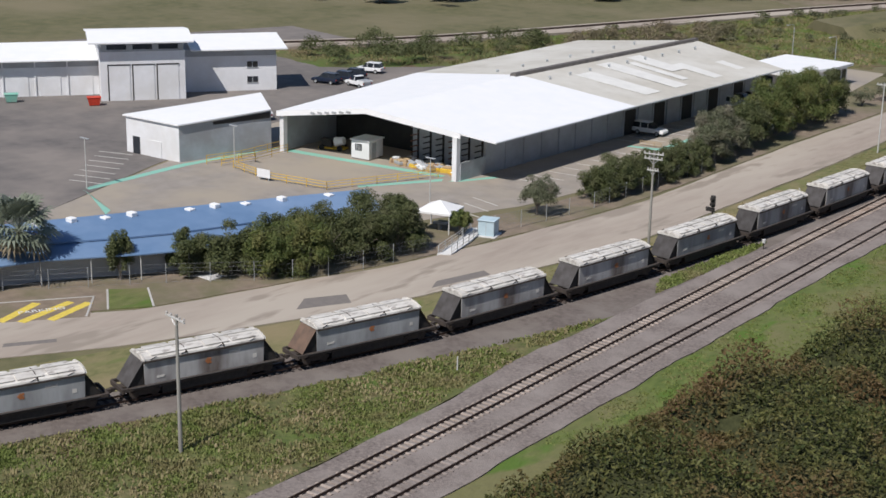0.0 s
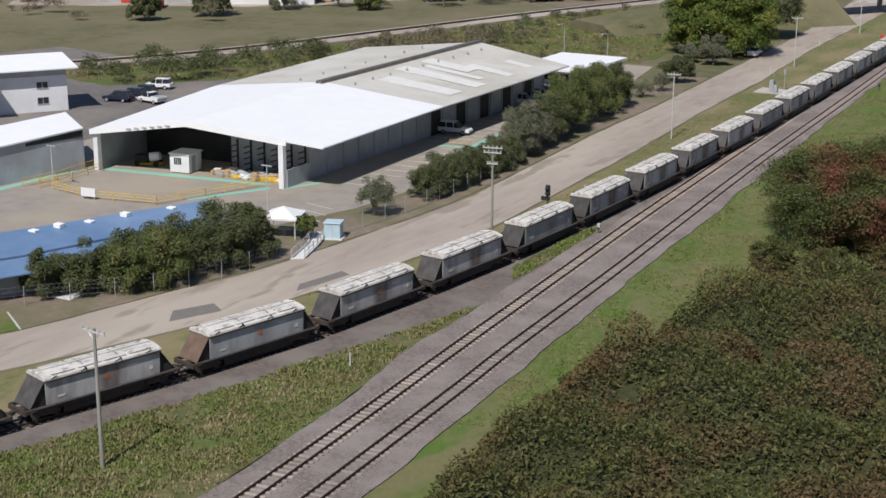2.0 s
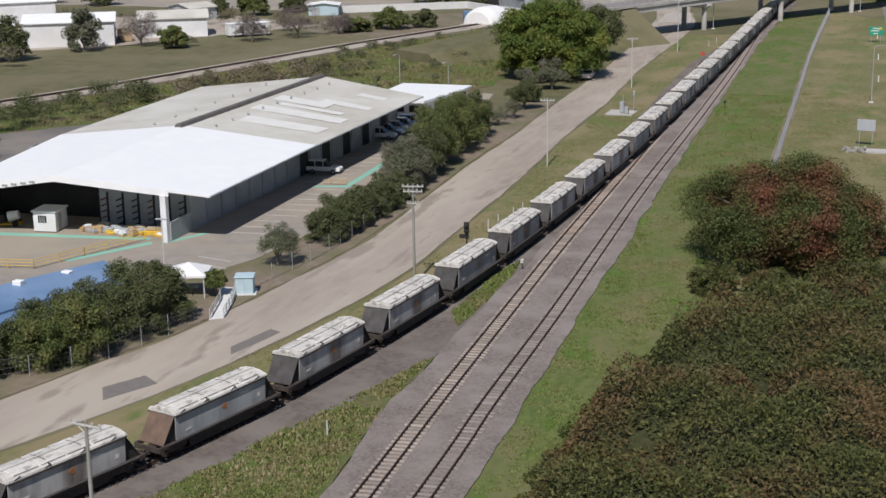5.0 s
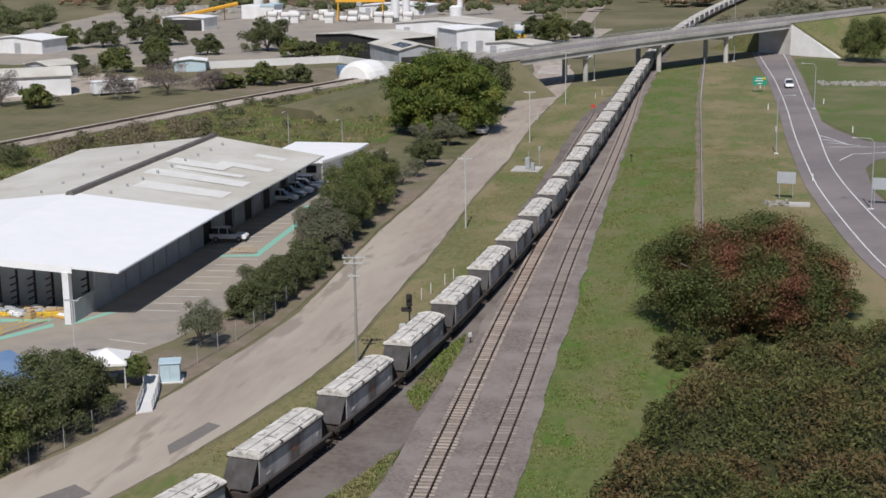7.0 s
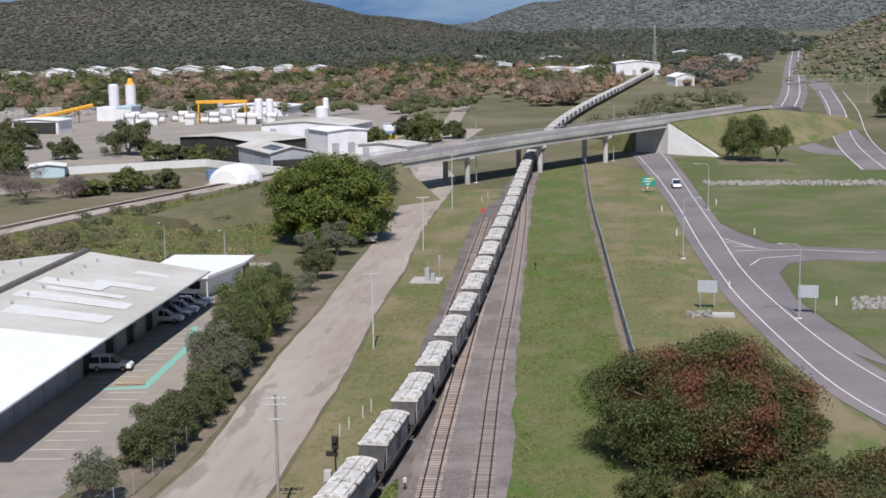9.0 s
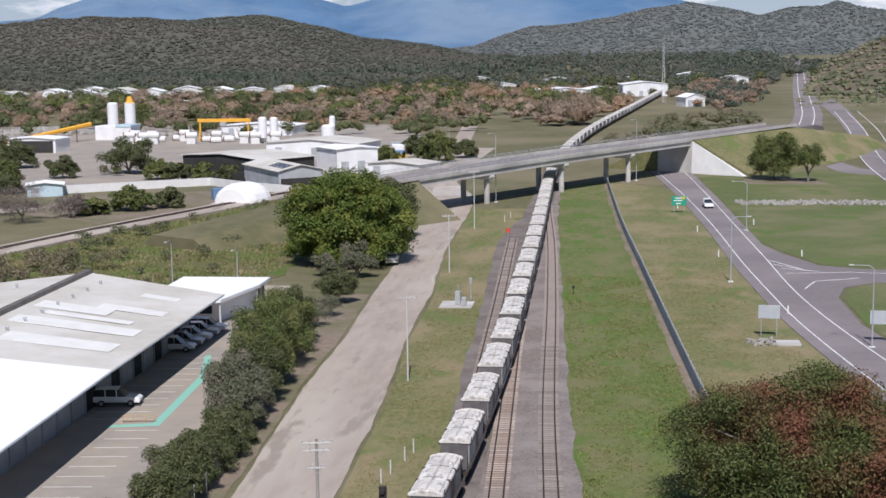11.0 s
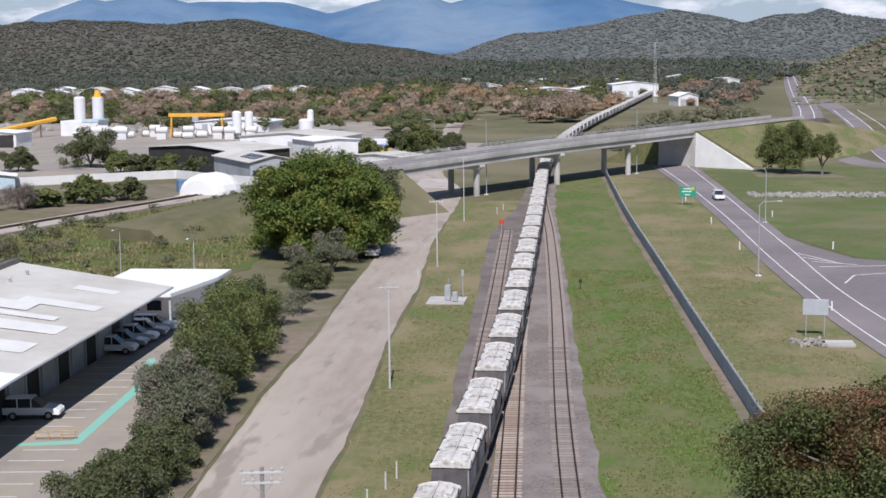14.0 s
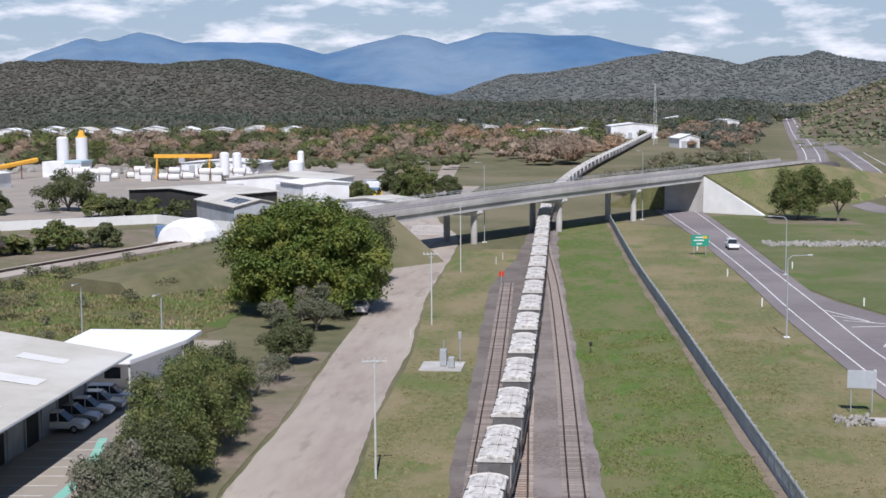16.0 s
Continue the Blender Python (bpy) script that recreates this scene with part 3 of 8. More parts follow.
def build_wagon(side, end_mat, label, emblem=True):
    """A covered hopper wagon, 13.9 m over couplers, its length along y, standing on the rail head at z = 0."""
    w = empty("hopper_wagon")
    tagged(w, label, "wagon", "hopper wagons of the train")
    hw, top = 1.17, 2.88
    # inner hopper, full-height side sheets, ends that flare outwards down to the frame
    part("hopper_body", B(-hw + 0.16, hw - 0.16, -5.14, 5.14, 1.05, top), M["wagon_end"], w)
    for s in (1, -1):
        bm = bmesh.new()
        profile_solid(bm, [[(s * (hw - 0.10), -5.18, 1.0), (s * (hw - 0.10), 5.18, 1.0), (s * (hw - 0.06), 5.24, top), (s * (hw - 0.06), -5.24, top)],
                           [(s * (hw - 0.04), -5.18, 1.0), (s * (hw - 0.04), 5.18, 1.0), (s * hw, 5.24, top), (s * hw, -5.24, top)]])
        part("side_sheet", bm, side, w)
    for s in (1, -1):
        bm = slab(bmesh.new(), [(-hw + .04, s * 5.28, top - 0.05), (hw - .04, s * 5.28, top - 0.05), (hw - .04, s * 6.62, 1.12), (-hw + .04, s * 6.62, 1.12)], 0.05)
        part("end_sheet", bm, end_mat, w, "dark flared end sheet")
        # Recessed black plates stand for the shadow in the open end triangles.
        for x in (-hw + 0.22, hw - 0.22):
            bm = bmesh.new()
            profile_solid(bm, [[(x + d, s * 5.16, 1.05), (x + d, s * 6.58, 1.05), (x + d, s * 5.27, top - 0.15), (x + d, s * 5.16, top - 0.15)] for d in (-0.02, 0.02)])
            part("end_gusset", bm, M["black"], w)
    # lid: shallow ridge with hatches
    bm = bmesh.new()
    cs = [(-1.26, 0.0), (-1.22, 0.12), (-0.66, 0.29), (0.0, 0.35), (0.66, 0.29), (1.22, 0.12), (1.26, 0.0)]
    profile_solid(bm, [[(x, y, top + z) for x, z in cs] for y in (-5.36, 5.36)])
    lid = part("lid", bm, M["wagon_lid"], w, "dusty white roof lid")
    for y in (-4.55, -2.2, 0.1, 2.45):
        for x in (-0.56, 0.56):
            bm = box(bmesh.new(), x - 0.46, x + 0.46, y, y + 2.1, 0, 0.07, bev=0.03)
            for v in bm.verts:
                v.co.z += top + 0.35 - abs(v.co.x) * 0.11
            part("hatch", bm, M["wagon_lid"], lid)
    bm = bmesh.new()
    box(bm, -0.04, 0.04, -5.3, 5.3, top + 0.34, top + 0.44)
    part("lid_rib", bm, M["wagon_lid"], lid)
    for y in (-5.2, -1.6, 1.6, 5.2):
        bm = bmesh.new()
        for a, b in zip(cs, cs[1:]):
            tube(bm, (a[0], y, top + a[1] + 0.03), (b[0], y, top + b[1] + 0.03), 0.055, seg=6)
        part("lid_strap", bm, M["wagon_lid"] if abs(y) > 2 else M["wagon_frame"], lid)
    # dark cover rail along both sides of the lid
    for x in (-1.27, 1.27):
        part("cover_rail", B(x - 0.05, x + 0.05, -5.3, 5.3, top - 0.14, top - 0.02, bev=0.015), M["wagon_frame"], w)
        for y in (-4.7, -2.1, 1.0, 3.9):
            part("lid_latch", T((x * 0.98, y, top + 0.05), (x * 0.98, y + 0.5, top + 0.22), 0.03, seg=6), M["black"], w)
    # frame
    part("side_sill", B(-1.25, -1.02, -7.0, 7.0, 0.82, 1.08, bev=0.02), M["wagon_frame"], w)
    part("side_sill", B(1.02, 1.25, -7.0, 7.0, 0.82, 1.08, bev=0.02), M["wagon_frame"], w)
    part("step_plate", B(1.245, 1.33, -6.3, 6.3, 1.02, 1.06), M["wagon_end"], w)
    # Black plates added to darken the underside between the bogies.
    for x in (-1.04, 1.04):
        part("underframe_skirt", B(x - 0.05, x + 0.05, -3.7, 3.7, 0.22, 0.83, bev=0.02), M["black"], w)
    part("centre_sill", B(-0.35, 0.35, -7.0, 7.0, 0.66, 0.95, bev=0.03), M["wagon_frame"], w)
    for y in (-2.6, 0, 2.6):
        bm = bmesh.new()
        profile_solid(bm, [[(-1.1, y - 1.2, 1.06), (1.1, y - 1.2, 1.06), (1.1, y + 1.2, 1.06), (-1.1, y + 1.2, 1.06)],
                           [(-0.6, y - 0.5, 0.28), (0.6, y - 0.5, 0.28), (0.6, y + 0.5, 0.28), (-0.6, y + 0.5, 0.28)]])
        part("discharge_chute", bm, M["wagon_frame"], w)
    for s in (1, -1):
        part("headstock", B(-1.2, 1.2, s * 7.02 - 0.1, s * 7.02 + 0.1, 0.70, 1.06, bev=0.02), M["wagon_frame"], w)
        bm = bmesh.new()
        tube(bm, (0, s * 7.0, 0.78), (0, s * 7.62, 0.78), 0.10)
        box(bm, -0.16, 0.16, s * 7.46 - 0.16, s * 7.46 + 0.16, 0.62, 0.94, bev=0.03)
        part("coupler", bm, M["wagon_frame"], w)
        bogie = part("bogie", B(-0.95, 0.95, s * 5.0 - 0.25, s * 5.0 + 0.25, 0.40, 0.66, bev=0.03), M["wagon_frame"], w)
        for x in (-0.86, 0.86):
            bm = bmesh.new()
            profile_solid(bm, [[(x + d, s * 5.0 - 1.15, 0.42), (x + d, s * 5.0 - 1.15, 0.58), (x + d, s * 5.0 - 0.4, 0.74), (x + d, s * 5.0 + 0.4, 0.74), (x + d, s * 5.0 + 1.15, 0.58), (x + d, s * 5.0 + 1.15, 0.42), (x + d, s * 5.0 + 0.4, 0.30), (x + d, s * 5.0 - 0.4, 0.30)] for d in (-0.07, 0.07)])
            part("side_frame", bm, M["wagon_frame"], bogie)
        for dy in (-0.85, 0.85):
            bm = bmesh.new()
            tube(bm, (-0.75, s * 5.0 + dy, 0.42), (0.75, s * 5.0 + dy, 0.42), 0.07)
            for x in (-0.565, 0.565):
                tube(bm, (x - 0.06, s * 5.0 + dy, 0.42), (x + 0.06, s * 5.0 + dy, 0.42), 0.42, seg=16)
            part("wheelset", bm, M["wagon_frame"], bogie)
    # markings: plain shapes
    for x, sg in ((1.162, 1), (-1.162, -1)):
        if emblem:
            bm = bmesh.new()
            for dy, c in ((0.0, 0), (0.20, 0)):
                pts = [(-0.24 + dy, 2.05), (0.04 + dy, 2.30), (0.15 + dy, 2.18), (0.01 + dy, 2.05), (0.15 + dy, 1.92), (0.04 + dy, 1.80)]
                profile_solid(bm, [[(x + d, 0.2 + a, b - 0.05) for a, b in pts] for d in (-0.004, 0.012)])
            part("emblem", bm, M["orange"], w, "faded orange emblem")
        part("data_panel", B(x - 0.004, x + 0.008, 2.1, 3.1, 2.25, 2.45), M["wagon_lid"], w)
        part("data_panel", B(x - 0.004, x + 0.008, -4.2, -3.5, 1.45, 1.62), M["wagon_lid"], w)
        part("data_panel", B(x - 0.004, x + 0.008, 4.2, 4.55, 1.55, 1.85), M["wagon_lid"], w)
    return w


def wagon_places():
    """Poses along the siding, one every 13.95 m, the first near the south end."""
    d, out, want = 0.0, [], 9.6
    for a, b in zip(TRAIN_LINE, TRAIN_LINE[1:]):
        L = (b - a).length
        while want < d + L:
            p = a.lerp(b, (want - d) / L)
            out.append((p, math.atan2(b.y - a.y, b.x - a.x) - math.pi / 2))
            want += 13.95
        d += L
    return out


PLACES = wagon_places()
kinds = [build_wagon(M["wagon_side"], M["wagon_end"], "soot-streaked grey covered hopper wagon with a white dusty lid"),
         build_wagon(M["wagon_side_pale"], M["wagon_end_brown"], "pale grey covered hopper wagon with a rust-brown end"),
         build_wagon(M["wagon_side_pale"], M["wagon_end"], "pale grey covered hopper wagon with dark ends and white lid")]
used = set()
for i, (p, a) in enumerate(PLACES):
    if p.y > 345:
        continue
    k = 1 if i == 4 else (2 if i % 5 == 2 else 0)
    m = Matrix.Translation(p + Vector((0, 0, 0.155))) @ Matrix.Rotation(a, 4, "Z")
    if k in used:
        copy_thing(kinds[k], m)
    else:
        kinds[k].matrix_basis = m @ Matrix.Diagonal((1, 0.915, 1.03, 1))
        used.add(k)


def far_wagon():
    """The same wagon, with its main parts only, for the far end of the train."""
    w = tagged(empty("hopper_wagon"), "grey covered hopper wagon with white lid in the distance", "wagon", "hopper wagons of the train")
    bm = bmesh.new()
    profile_solid(bm, [[(x, y, z) for y, z in [(-4.8, 2.9), (4.8, 2.9), (6.0, 1.1), (-6.0, 1.1)]] for x in (-1.17, 1.17)])
    part("hopper_body", bm, M["wagon_side"], w)
    bm = bmesh.new()
    profile_solid(bm, [[(x, y, z + 2.9) for x, z in [(-1.26, 0), (-1.2, .15), (0, .36), (1.2, .15), (1.26, 0)]] for y in (-4.9, 4.9)])
    part("lid", bm, M["wagon_lid"], w)
    part("underframe", B(-1.2, 1.2, -6.35, 6.35, 0.7, 1.1, bev=0.03), M["wagon_frame"], w)
    for s in (-1, 1):
        part("bogie", B(-1.0, 1.0, s * 4.6 - 1.3, s * 4.6 + 1.3, 0.0, 0.75, bev=0.1), M["wagon_frame"], w)
        part("coupler", T((0, s * 6.0, .85), (0, s * 6.97, .85), 0.1, seg=6), M["wagon_frame"], w)
    return w


first = None
for p, a in PLACES:
    if p.y > 345:
        m = Matrix.Translation(p + Vector((0, 0, 0.155))) @ Matrix.Rotation(a, 4, "Z")
        if first is None:
            first = far_wagon()
            first.matrix_basis = m
        else:
            copy_thing(first, m)
# ---------- the long warehouse ----------
def lerp2(a, b, t):
    return (a[0] + (b[0] - a[0]) * t, a[1] + (b[1] - a[1]) * t)


def warehouse():
    w = empty("warehouse", None)
    tagged(w, "long low-pitched warehouse with white front roof and weathered grey rear roof", "warehouse")
    FL, FR = (-71.3, 51.5), (-40.5, 56.6)         # front eave corners
    AP = (-57.5, 53.0)
    JL, JR, JA = (-77.7, 85.2), (-41.4, 87.0), (-59.2, 85.2)
    BL, BR, BA = (-79.9, 128.5), (-41.8, 128.0), (-60.6, 133.5)
    ze, za, zb = 5.25, 7.3, 6.9

    def P(p, z):
        return (p[0], p[1], z)
    part("roof_white", slab(bmesh.new(), [P(FR, ze), P(JR, ze), P(JA, za), P(AP, za)], 0.18), M["white_roof"], w, "bright white sheet roof")
    part("roof_white", slab(bmesh.new(), [P(AP, za), P(JA, za), P(JL, ze), P(FL, ze)], 0.18), M["white_roof"], w, "bright white sheet roof")
    rear = part("roof_rear", slab(bmesh.new(), [P(JR, ze - .02), P(BR, ze - .02), P(BA, zb), P(JA, za - .02)], 0.18), M["grey_roof"], w, "weathered grey sheet roof with bleached bands")
    part("roof_rear", slab(bmesh.new(), [P(JA, za - .02), P(BA, zb), P(BL, ze - .02), P(JL, ze - .02)], 0.18), M["grey_roof"], w, "weathered grey sheet roof")

    def onroof(u, v, up=0.0):
        """u along the ridge from joint to back, v from ridge to right eave."""
        a, b = lerp2(JA, BA, u), lerp2(JR, BR, u)
        q = lerp2(a, b, v)
        zr = za - .02 + (zb - za + .02) * u
        return (q[0], q[1], zr + (ze - .02 - zr) * v + up)
    # bleached translucent sheets
    for u0, u1, v0, v1 in ((0.16, 0.25, 0.22, 0.86), (0.34, 0.42, 0.10, 0.86), (0.46, 0.50, 0.2, 0.75), (0.52, 0.60, 0.08, 0.55), (0.60, 0.66, 0.42, 0.85), (0.80, 0.85, 0.55, 0.80)):
        part("bleached_sheet", slab(bmesh.new(), [onroof(u0, v0, .012), onroof(u0, v1, .012), onroof(u1, v1, .012), onroof(u1, v0, .012)], 0.01), M["clear_sheet"], rear)
    # ridge cap and vents
    bm = bmesh.new()
    a, b = Vector(onroof(-0.03, 0, 0)), Vector(onroof(1, 0, 0))
    d = Vector((0.55, 0.02, 0))
    profile_solid(bm, [[tuple(p - d + Vector((0, 0, -.12))), tuple(p - d * .7 + Vector((0, 0, .38))), tuple(p + d * .7 + Vector((0, 0, .38))), tuple(p + d + Vector((0, 0, -.12)))] for p in (a, b)])
    part("ridge_vent", bm, M["ridge_cap"], w, "dark raised ridge vent")
    for i in range(9):
        q = onroof(0.04 + i * 0.105, 0.20)
        bm = T((q[0], q[1], q[2] - .05), (q[0], q[1], q[2] + 0.35), 0.16)
        tube(bm, (q[0], q[1], q[2] + 0.33), (q[0], q[1], q[2] + 0.45), 0.26, 0.12)
        part("roof_vent", bm, M["galv"], rear)
    for i in range(7):
        a2, b2 = lerp2(JA, BA, 0.05 + i * 0.13), lerp2(JL, BL, 0.05 + i * 0.13)
        q = lerp2(a2, b2, 0.3)
        bm = T((q[0], q[1], 6.4), (q[0], q[1], 6.95), 0.16)
        tube(bm, (q[0], q[1], 6.93), (q[0], q[1], 7.05), 0.26, 0.12)
        part("roof_vent", bm, M["galv"], rear)
    # gutter along the right eave
    bm = bmesh.new()
    tube(bm, (FR[0] + .06, FR[1], ze - .12), (JR[0] + .06, JR[1], ze - .12), 0.09, seg=6)
    tube(bm, (JR[0] + .06, JR[1], ze - .13), (BR[0] + .06, BR[1], ze - .13), 0.09, seg=6)
    part("gutter", bm, M["galv"], w)
    # right wall in panels, set back under the eave
    x0, x1 = -45.3, -46.1
    n = 18
    for i in range(n):
        ya, yb = 61.0 + i * 3.70, 61.0 + (i + 1) * 3.70
        xa = x0 + (x1 - x0) * i / n
        part("wall_panel", B(xa - 0.18, xa, ya + 0.03, yb - 0.03, 0, 5.15, bev=0.02), M["grey_wall"], w)
        part("column", B(xa - 0.02, xa + 0.16, yb - 0.10, yb + 0.10, 0, 5.1), M["grey_wall"], w)
        # Near-black panels on the wall give the shade of open doorways.
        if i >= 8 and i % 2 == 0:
            part("doorway", B(xa - 0.05, xa + 0.012, ya + 0.5, yb - 0.5, 0.02, 3.4), M["dark_wall"], w, "dark panel standing for the shade in an open doorway")
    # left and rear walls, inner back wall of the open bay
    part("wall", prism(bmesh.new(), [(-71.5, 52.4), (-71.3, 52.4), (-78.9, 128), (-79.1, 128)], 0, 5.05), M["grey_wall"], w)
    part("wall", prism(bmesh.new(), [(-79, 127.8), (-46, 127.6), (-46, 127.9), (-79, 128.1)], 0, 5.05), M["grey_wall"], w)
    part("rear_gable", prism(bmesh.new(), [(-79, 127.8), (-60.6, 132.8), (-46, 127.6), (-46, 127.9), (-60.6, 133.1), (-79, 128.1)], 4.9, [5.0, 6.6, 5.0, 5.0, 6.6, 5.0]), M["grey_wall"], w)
    # The dark inner walls hold the open bay's shade in their colour.
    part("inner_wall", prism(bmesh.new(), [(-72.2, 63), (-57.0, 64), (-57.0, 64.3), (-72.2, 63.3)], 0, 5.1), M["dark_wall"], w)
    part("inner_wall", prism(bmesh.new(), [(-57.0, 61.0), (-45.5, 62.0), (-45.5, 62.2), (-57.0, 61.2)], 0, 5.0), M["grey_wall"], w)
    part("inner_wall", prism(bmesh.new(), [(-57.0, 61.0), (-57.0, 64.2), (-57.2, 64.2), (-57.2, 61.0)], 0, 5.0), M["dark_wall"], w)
    # front portal: fascia, posts
    for a, b, za0, zb0 in ((FL, AP, ze, za), (AP, lerp2(AP, FR, 0.74), za, za + (ze - za) * 0.74)):
        bm = bmesh.new()
        hi = [bm.verts.new(P(q, z + 0.05)) for q, z in ((a, za0), (b, zb0))]
        lo = [bm.verts.new(P(q, z - 0.62)) for q, z in ((a, za0), (b, zb0))]
        hi2 = [bm.verts.new((v.co.x, v.co.y - 0.14, v.co.z)) for v in hi]
        lo2 = [bm.verts.new((v.co.x, v.co.y - 0.14, v.co.z)) for v in lo]
        for f in ((hi2[0], hi2[1], lo2[1], lo2[0]), (hi[0], lo[0], lo[1], hi[1]), (hi[0], hi[1], hi2[1], hi2[0]), (lo[0], lo2[0], lo2[1], lo[1]), (hi[0], hi2[0], lo2[0], lo[0]), (hi[1], lo[1], lo2[1], hi2[1])):
            bm.faces.new(f)
        bmesh.ops.recalc_face_normals(bm, faces=bm.faces)
        part("fascia", bm, M["white_roof"], w, "white portal fascia")
    part("post", B(-71.2, -70.5, 51.8, 52.5, 0, 4.9, bev=0.03), M["white_wall"], w, "thick white portal post")
    part("post", B(-45.9, -45.2, 55.3, 56.0, 0, 5.3, bev=0.03), M["white_wall"], w, "thick white portal post")
    for u in (0.42, 0.50, 0.58, 0.66, 0.74, 0.82):
        q = lerp2(FL, AP, u)
        zq = ze + (za - ze) * u - 0.38
        part("lettering_bar", B(q[0] - 0.35, q[0] + 0.35, q[1] - 0.20, q[1] - 0.12, zq - 0.12, zq + 0.12), M["galv"], w)
    part("side_screen", prism(bmesh.new(), [(-45.1, 56.0), (-45.25, 60.9), (-45.4, 60.9), (-45.25, 56.0)], 0, 2.2), M["grey_wall"], w)
    return w


warehouse()


def annex():
    w = empty("annex")
    tagged(w, "low lean-to annex with white front, grey side and white roof", "building")
    pts = [(-84.6, 38.4), (-75.4, 39.1), (-72.8, 51.8), (-81.5, 58)]
    part("wall_body", prism(bmesh.new(), pts, 0, [4.55, 4.55, 5.1, 5.1]), M["white_wall"], w)
    part("side_cladding", prism(bmesh.new(), [(-75.38, 39.12), (-72.78, 51.8), (-72.72, 51.8), (-75.32, 39.12)], 0, [4.45, 5.0, 5.0, 4.45]), M["grey_wall"], w, "grey ribbed side cladding")
    part("roof", slab(bmesh.new(), [(-84.9, 38.1, 4.74), (-75.1, 38.8, 4.74), (-72.5, 51.6, 5.29), (-81.7, 58.4, 5.29)], 0.16), M["white_roof"], w, "white sheet roof")
    # Dark panel on the solid front, for the shade inside a doorway.
    part("door", prism(bmesh.new(), [(-83.4, 38.50), (-82.2, 38.60), (-82.2, 38.50), (-83.4, 38.40)], 0.02, 2.2), M["glass"], w, "dark panel standing for the shade in an open doorway")
    part("door", prism(bmesh.new(), [(-80.3, 38.74), (-78.4, 38.88), (-78.4, 38.78), (-80.3, 38.64)], 0.02, 2.1), M["white_wall"], w)
    part("side_vent", prism(bmesh.new(), [(-74.72, 42.6), (-72.76, 51.6), (-72.66, 51.6), (-74.62, 42.6)], 4.15, [4.5, 4.95, 4.95, 4.5]), M["dark_wall"], w, "dark strip vent")


annex()
# ---------- vegetation ----------
def leaf_mesh(name, clumps, n, size, mat, parent, seed, flat=0.35, hang=0.0):
    """Many small leaf sprays on the outside of overlapping clumps (x, y, z, rx, ry, rz); each spray is a bent two-leaf piece."""
    rng = np.random.default_rng(seed)
    c = np.array(clumps, float)
    wts = (c[:, 3] * c[:, 4] + c[:, 3] * c[:, 5]) ** 1.0
    idx = rng.choice(len(c), n, p=wts / wts.sum())
    d = rng.normal(size=(n, 3))
    d /= np.linalg.norm(d, axis=1)[:, None]
    d[:, 2] = np.where(d[:, 2] < -0.45, -d[:, 2], d[:, 2])
    rad = rng.uniform(0.30, 1.22, n) ** 0.75
    pos = c[idx, :3] + d * c[idx, 3:6] * rad[:, None]
    pos[:, 2] = np.maximum(pos[:, 2], 0.15)
    nrm = d + rng.normal(size=(n, 3)) * 0.7
    nrm[:, 2] += flat
    nrm /= np.linalg.norm(nrm, axis=1)[:, None]
    t = np.cross(nrm, rng.normal(size=(n, 3)))
    t /= np.linalg.norm(t, axis=1)[:, None]
    t[:, 2] -= hang
    b = np.cross(nrm, t)
    s = size * rng.uniform(0.6, 1.35, n)[:, None]
    v = np.stack([pos - t * s, pos - b * s * 0.42 + nrm * s * 0.12, pos + t * s, pos + b * s * 0.42 + nrm * s * 0.12], axis=1).reshape(-1, 3)
    me = bpy.data.meshes.new(name)
    me.vertices.add(len(v))
    me.vertices.foreach_set("co", v.ravel())
    me.loops.add(4 * n)
    me.loops.foreach_set("vertex_index", np.arange(4 * n, dtype=np.int32))
    me.polygons.add(n)
    me.polygons.foreach_set("loop_start", np.arange(0, 4 * n, 4, dtype=np.int32))
    me.polygons.foreach_set("loop_total", np.full(n, 4, dtype=np.int32))
    me.update()
    me.materials.append(mat)
    ob = new(name, me)
    if parent:
        ob.parent = parent
    return ob


def trunk_mesh(h, r, spread, limbs, seed, top):
    rng = random.Random(seed)
    bm = bmesh.new()
    p = Vector((0, 0, -0.1))
    for k in range(3):
        q = Vector((rng.uniform(-.12, .12) * r * 2, rng.uniform(-.12, .12) * r * 2, h * (k + 1) / 3))
        tube(bm, p, q, r * (1 - 0.2 * k), r * (0.8 - 0.2 * k), 7)
        p = q
    for i in range(limbs):
        a = 2 * math.pi * (i + rng.random() * 0.6) / limbs
        e = Vector((math.cos(a) * spread * rng.uniform(.4, .66), math.sin(a) * spread * rng.uniform(.4, .66), rng.uniform(h + 0.25 * (top - h), max(h + 0.3 * (top - h), top * 0.68))))
        s = Vector((0, 0, h * rng.uniform(.55, 1)))
        mid = s.lerp(e, 0.5) + Vector((0, 0, 0.12 * spread))
        tube(bm, s, mid, r * 0.45, r * 0.3, 6)
        tube(bm, mid, e, r * 0.3, r * 0.08, 6)
    return bm


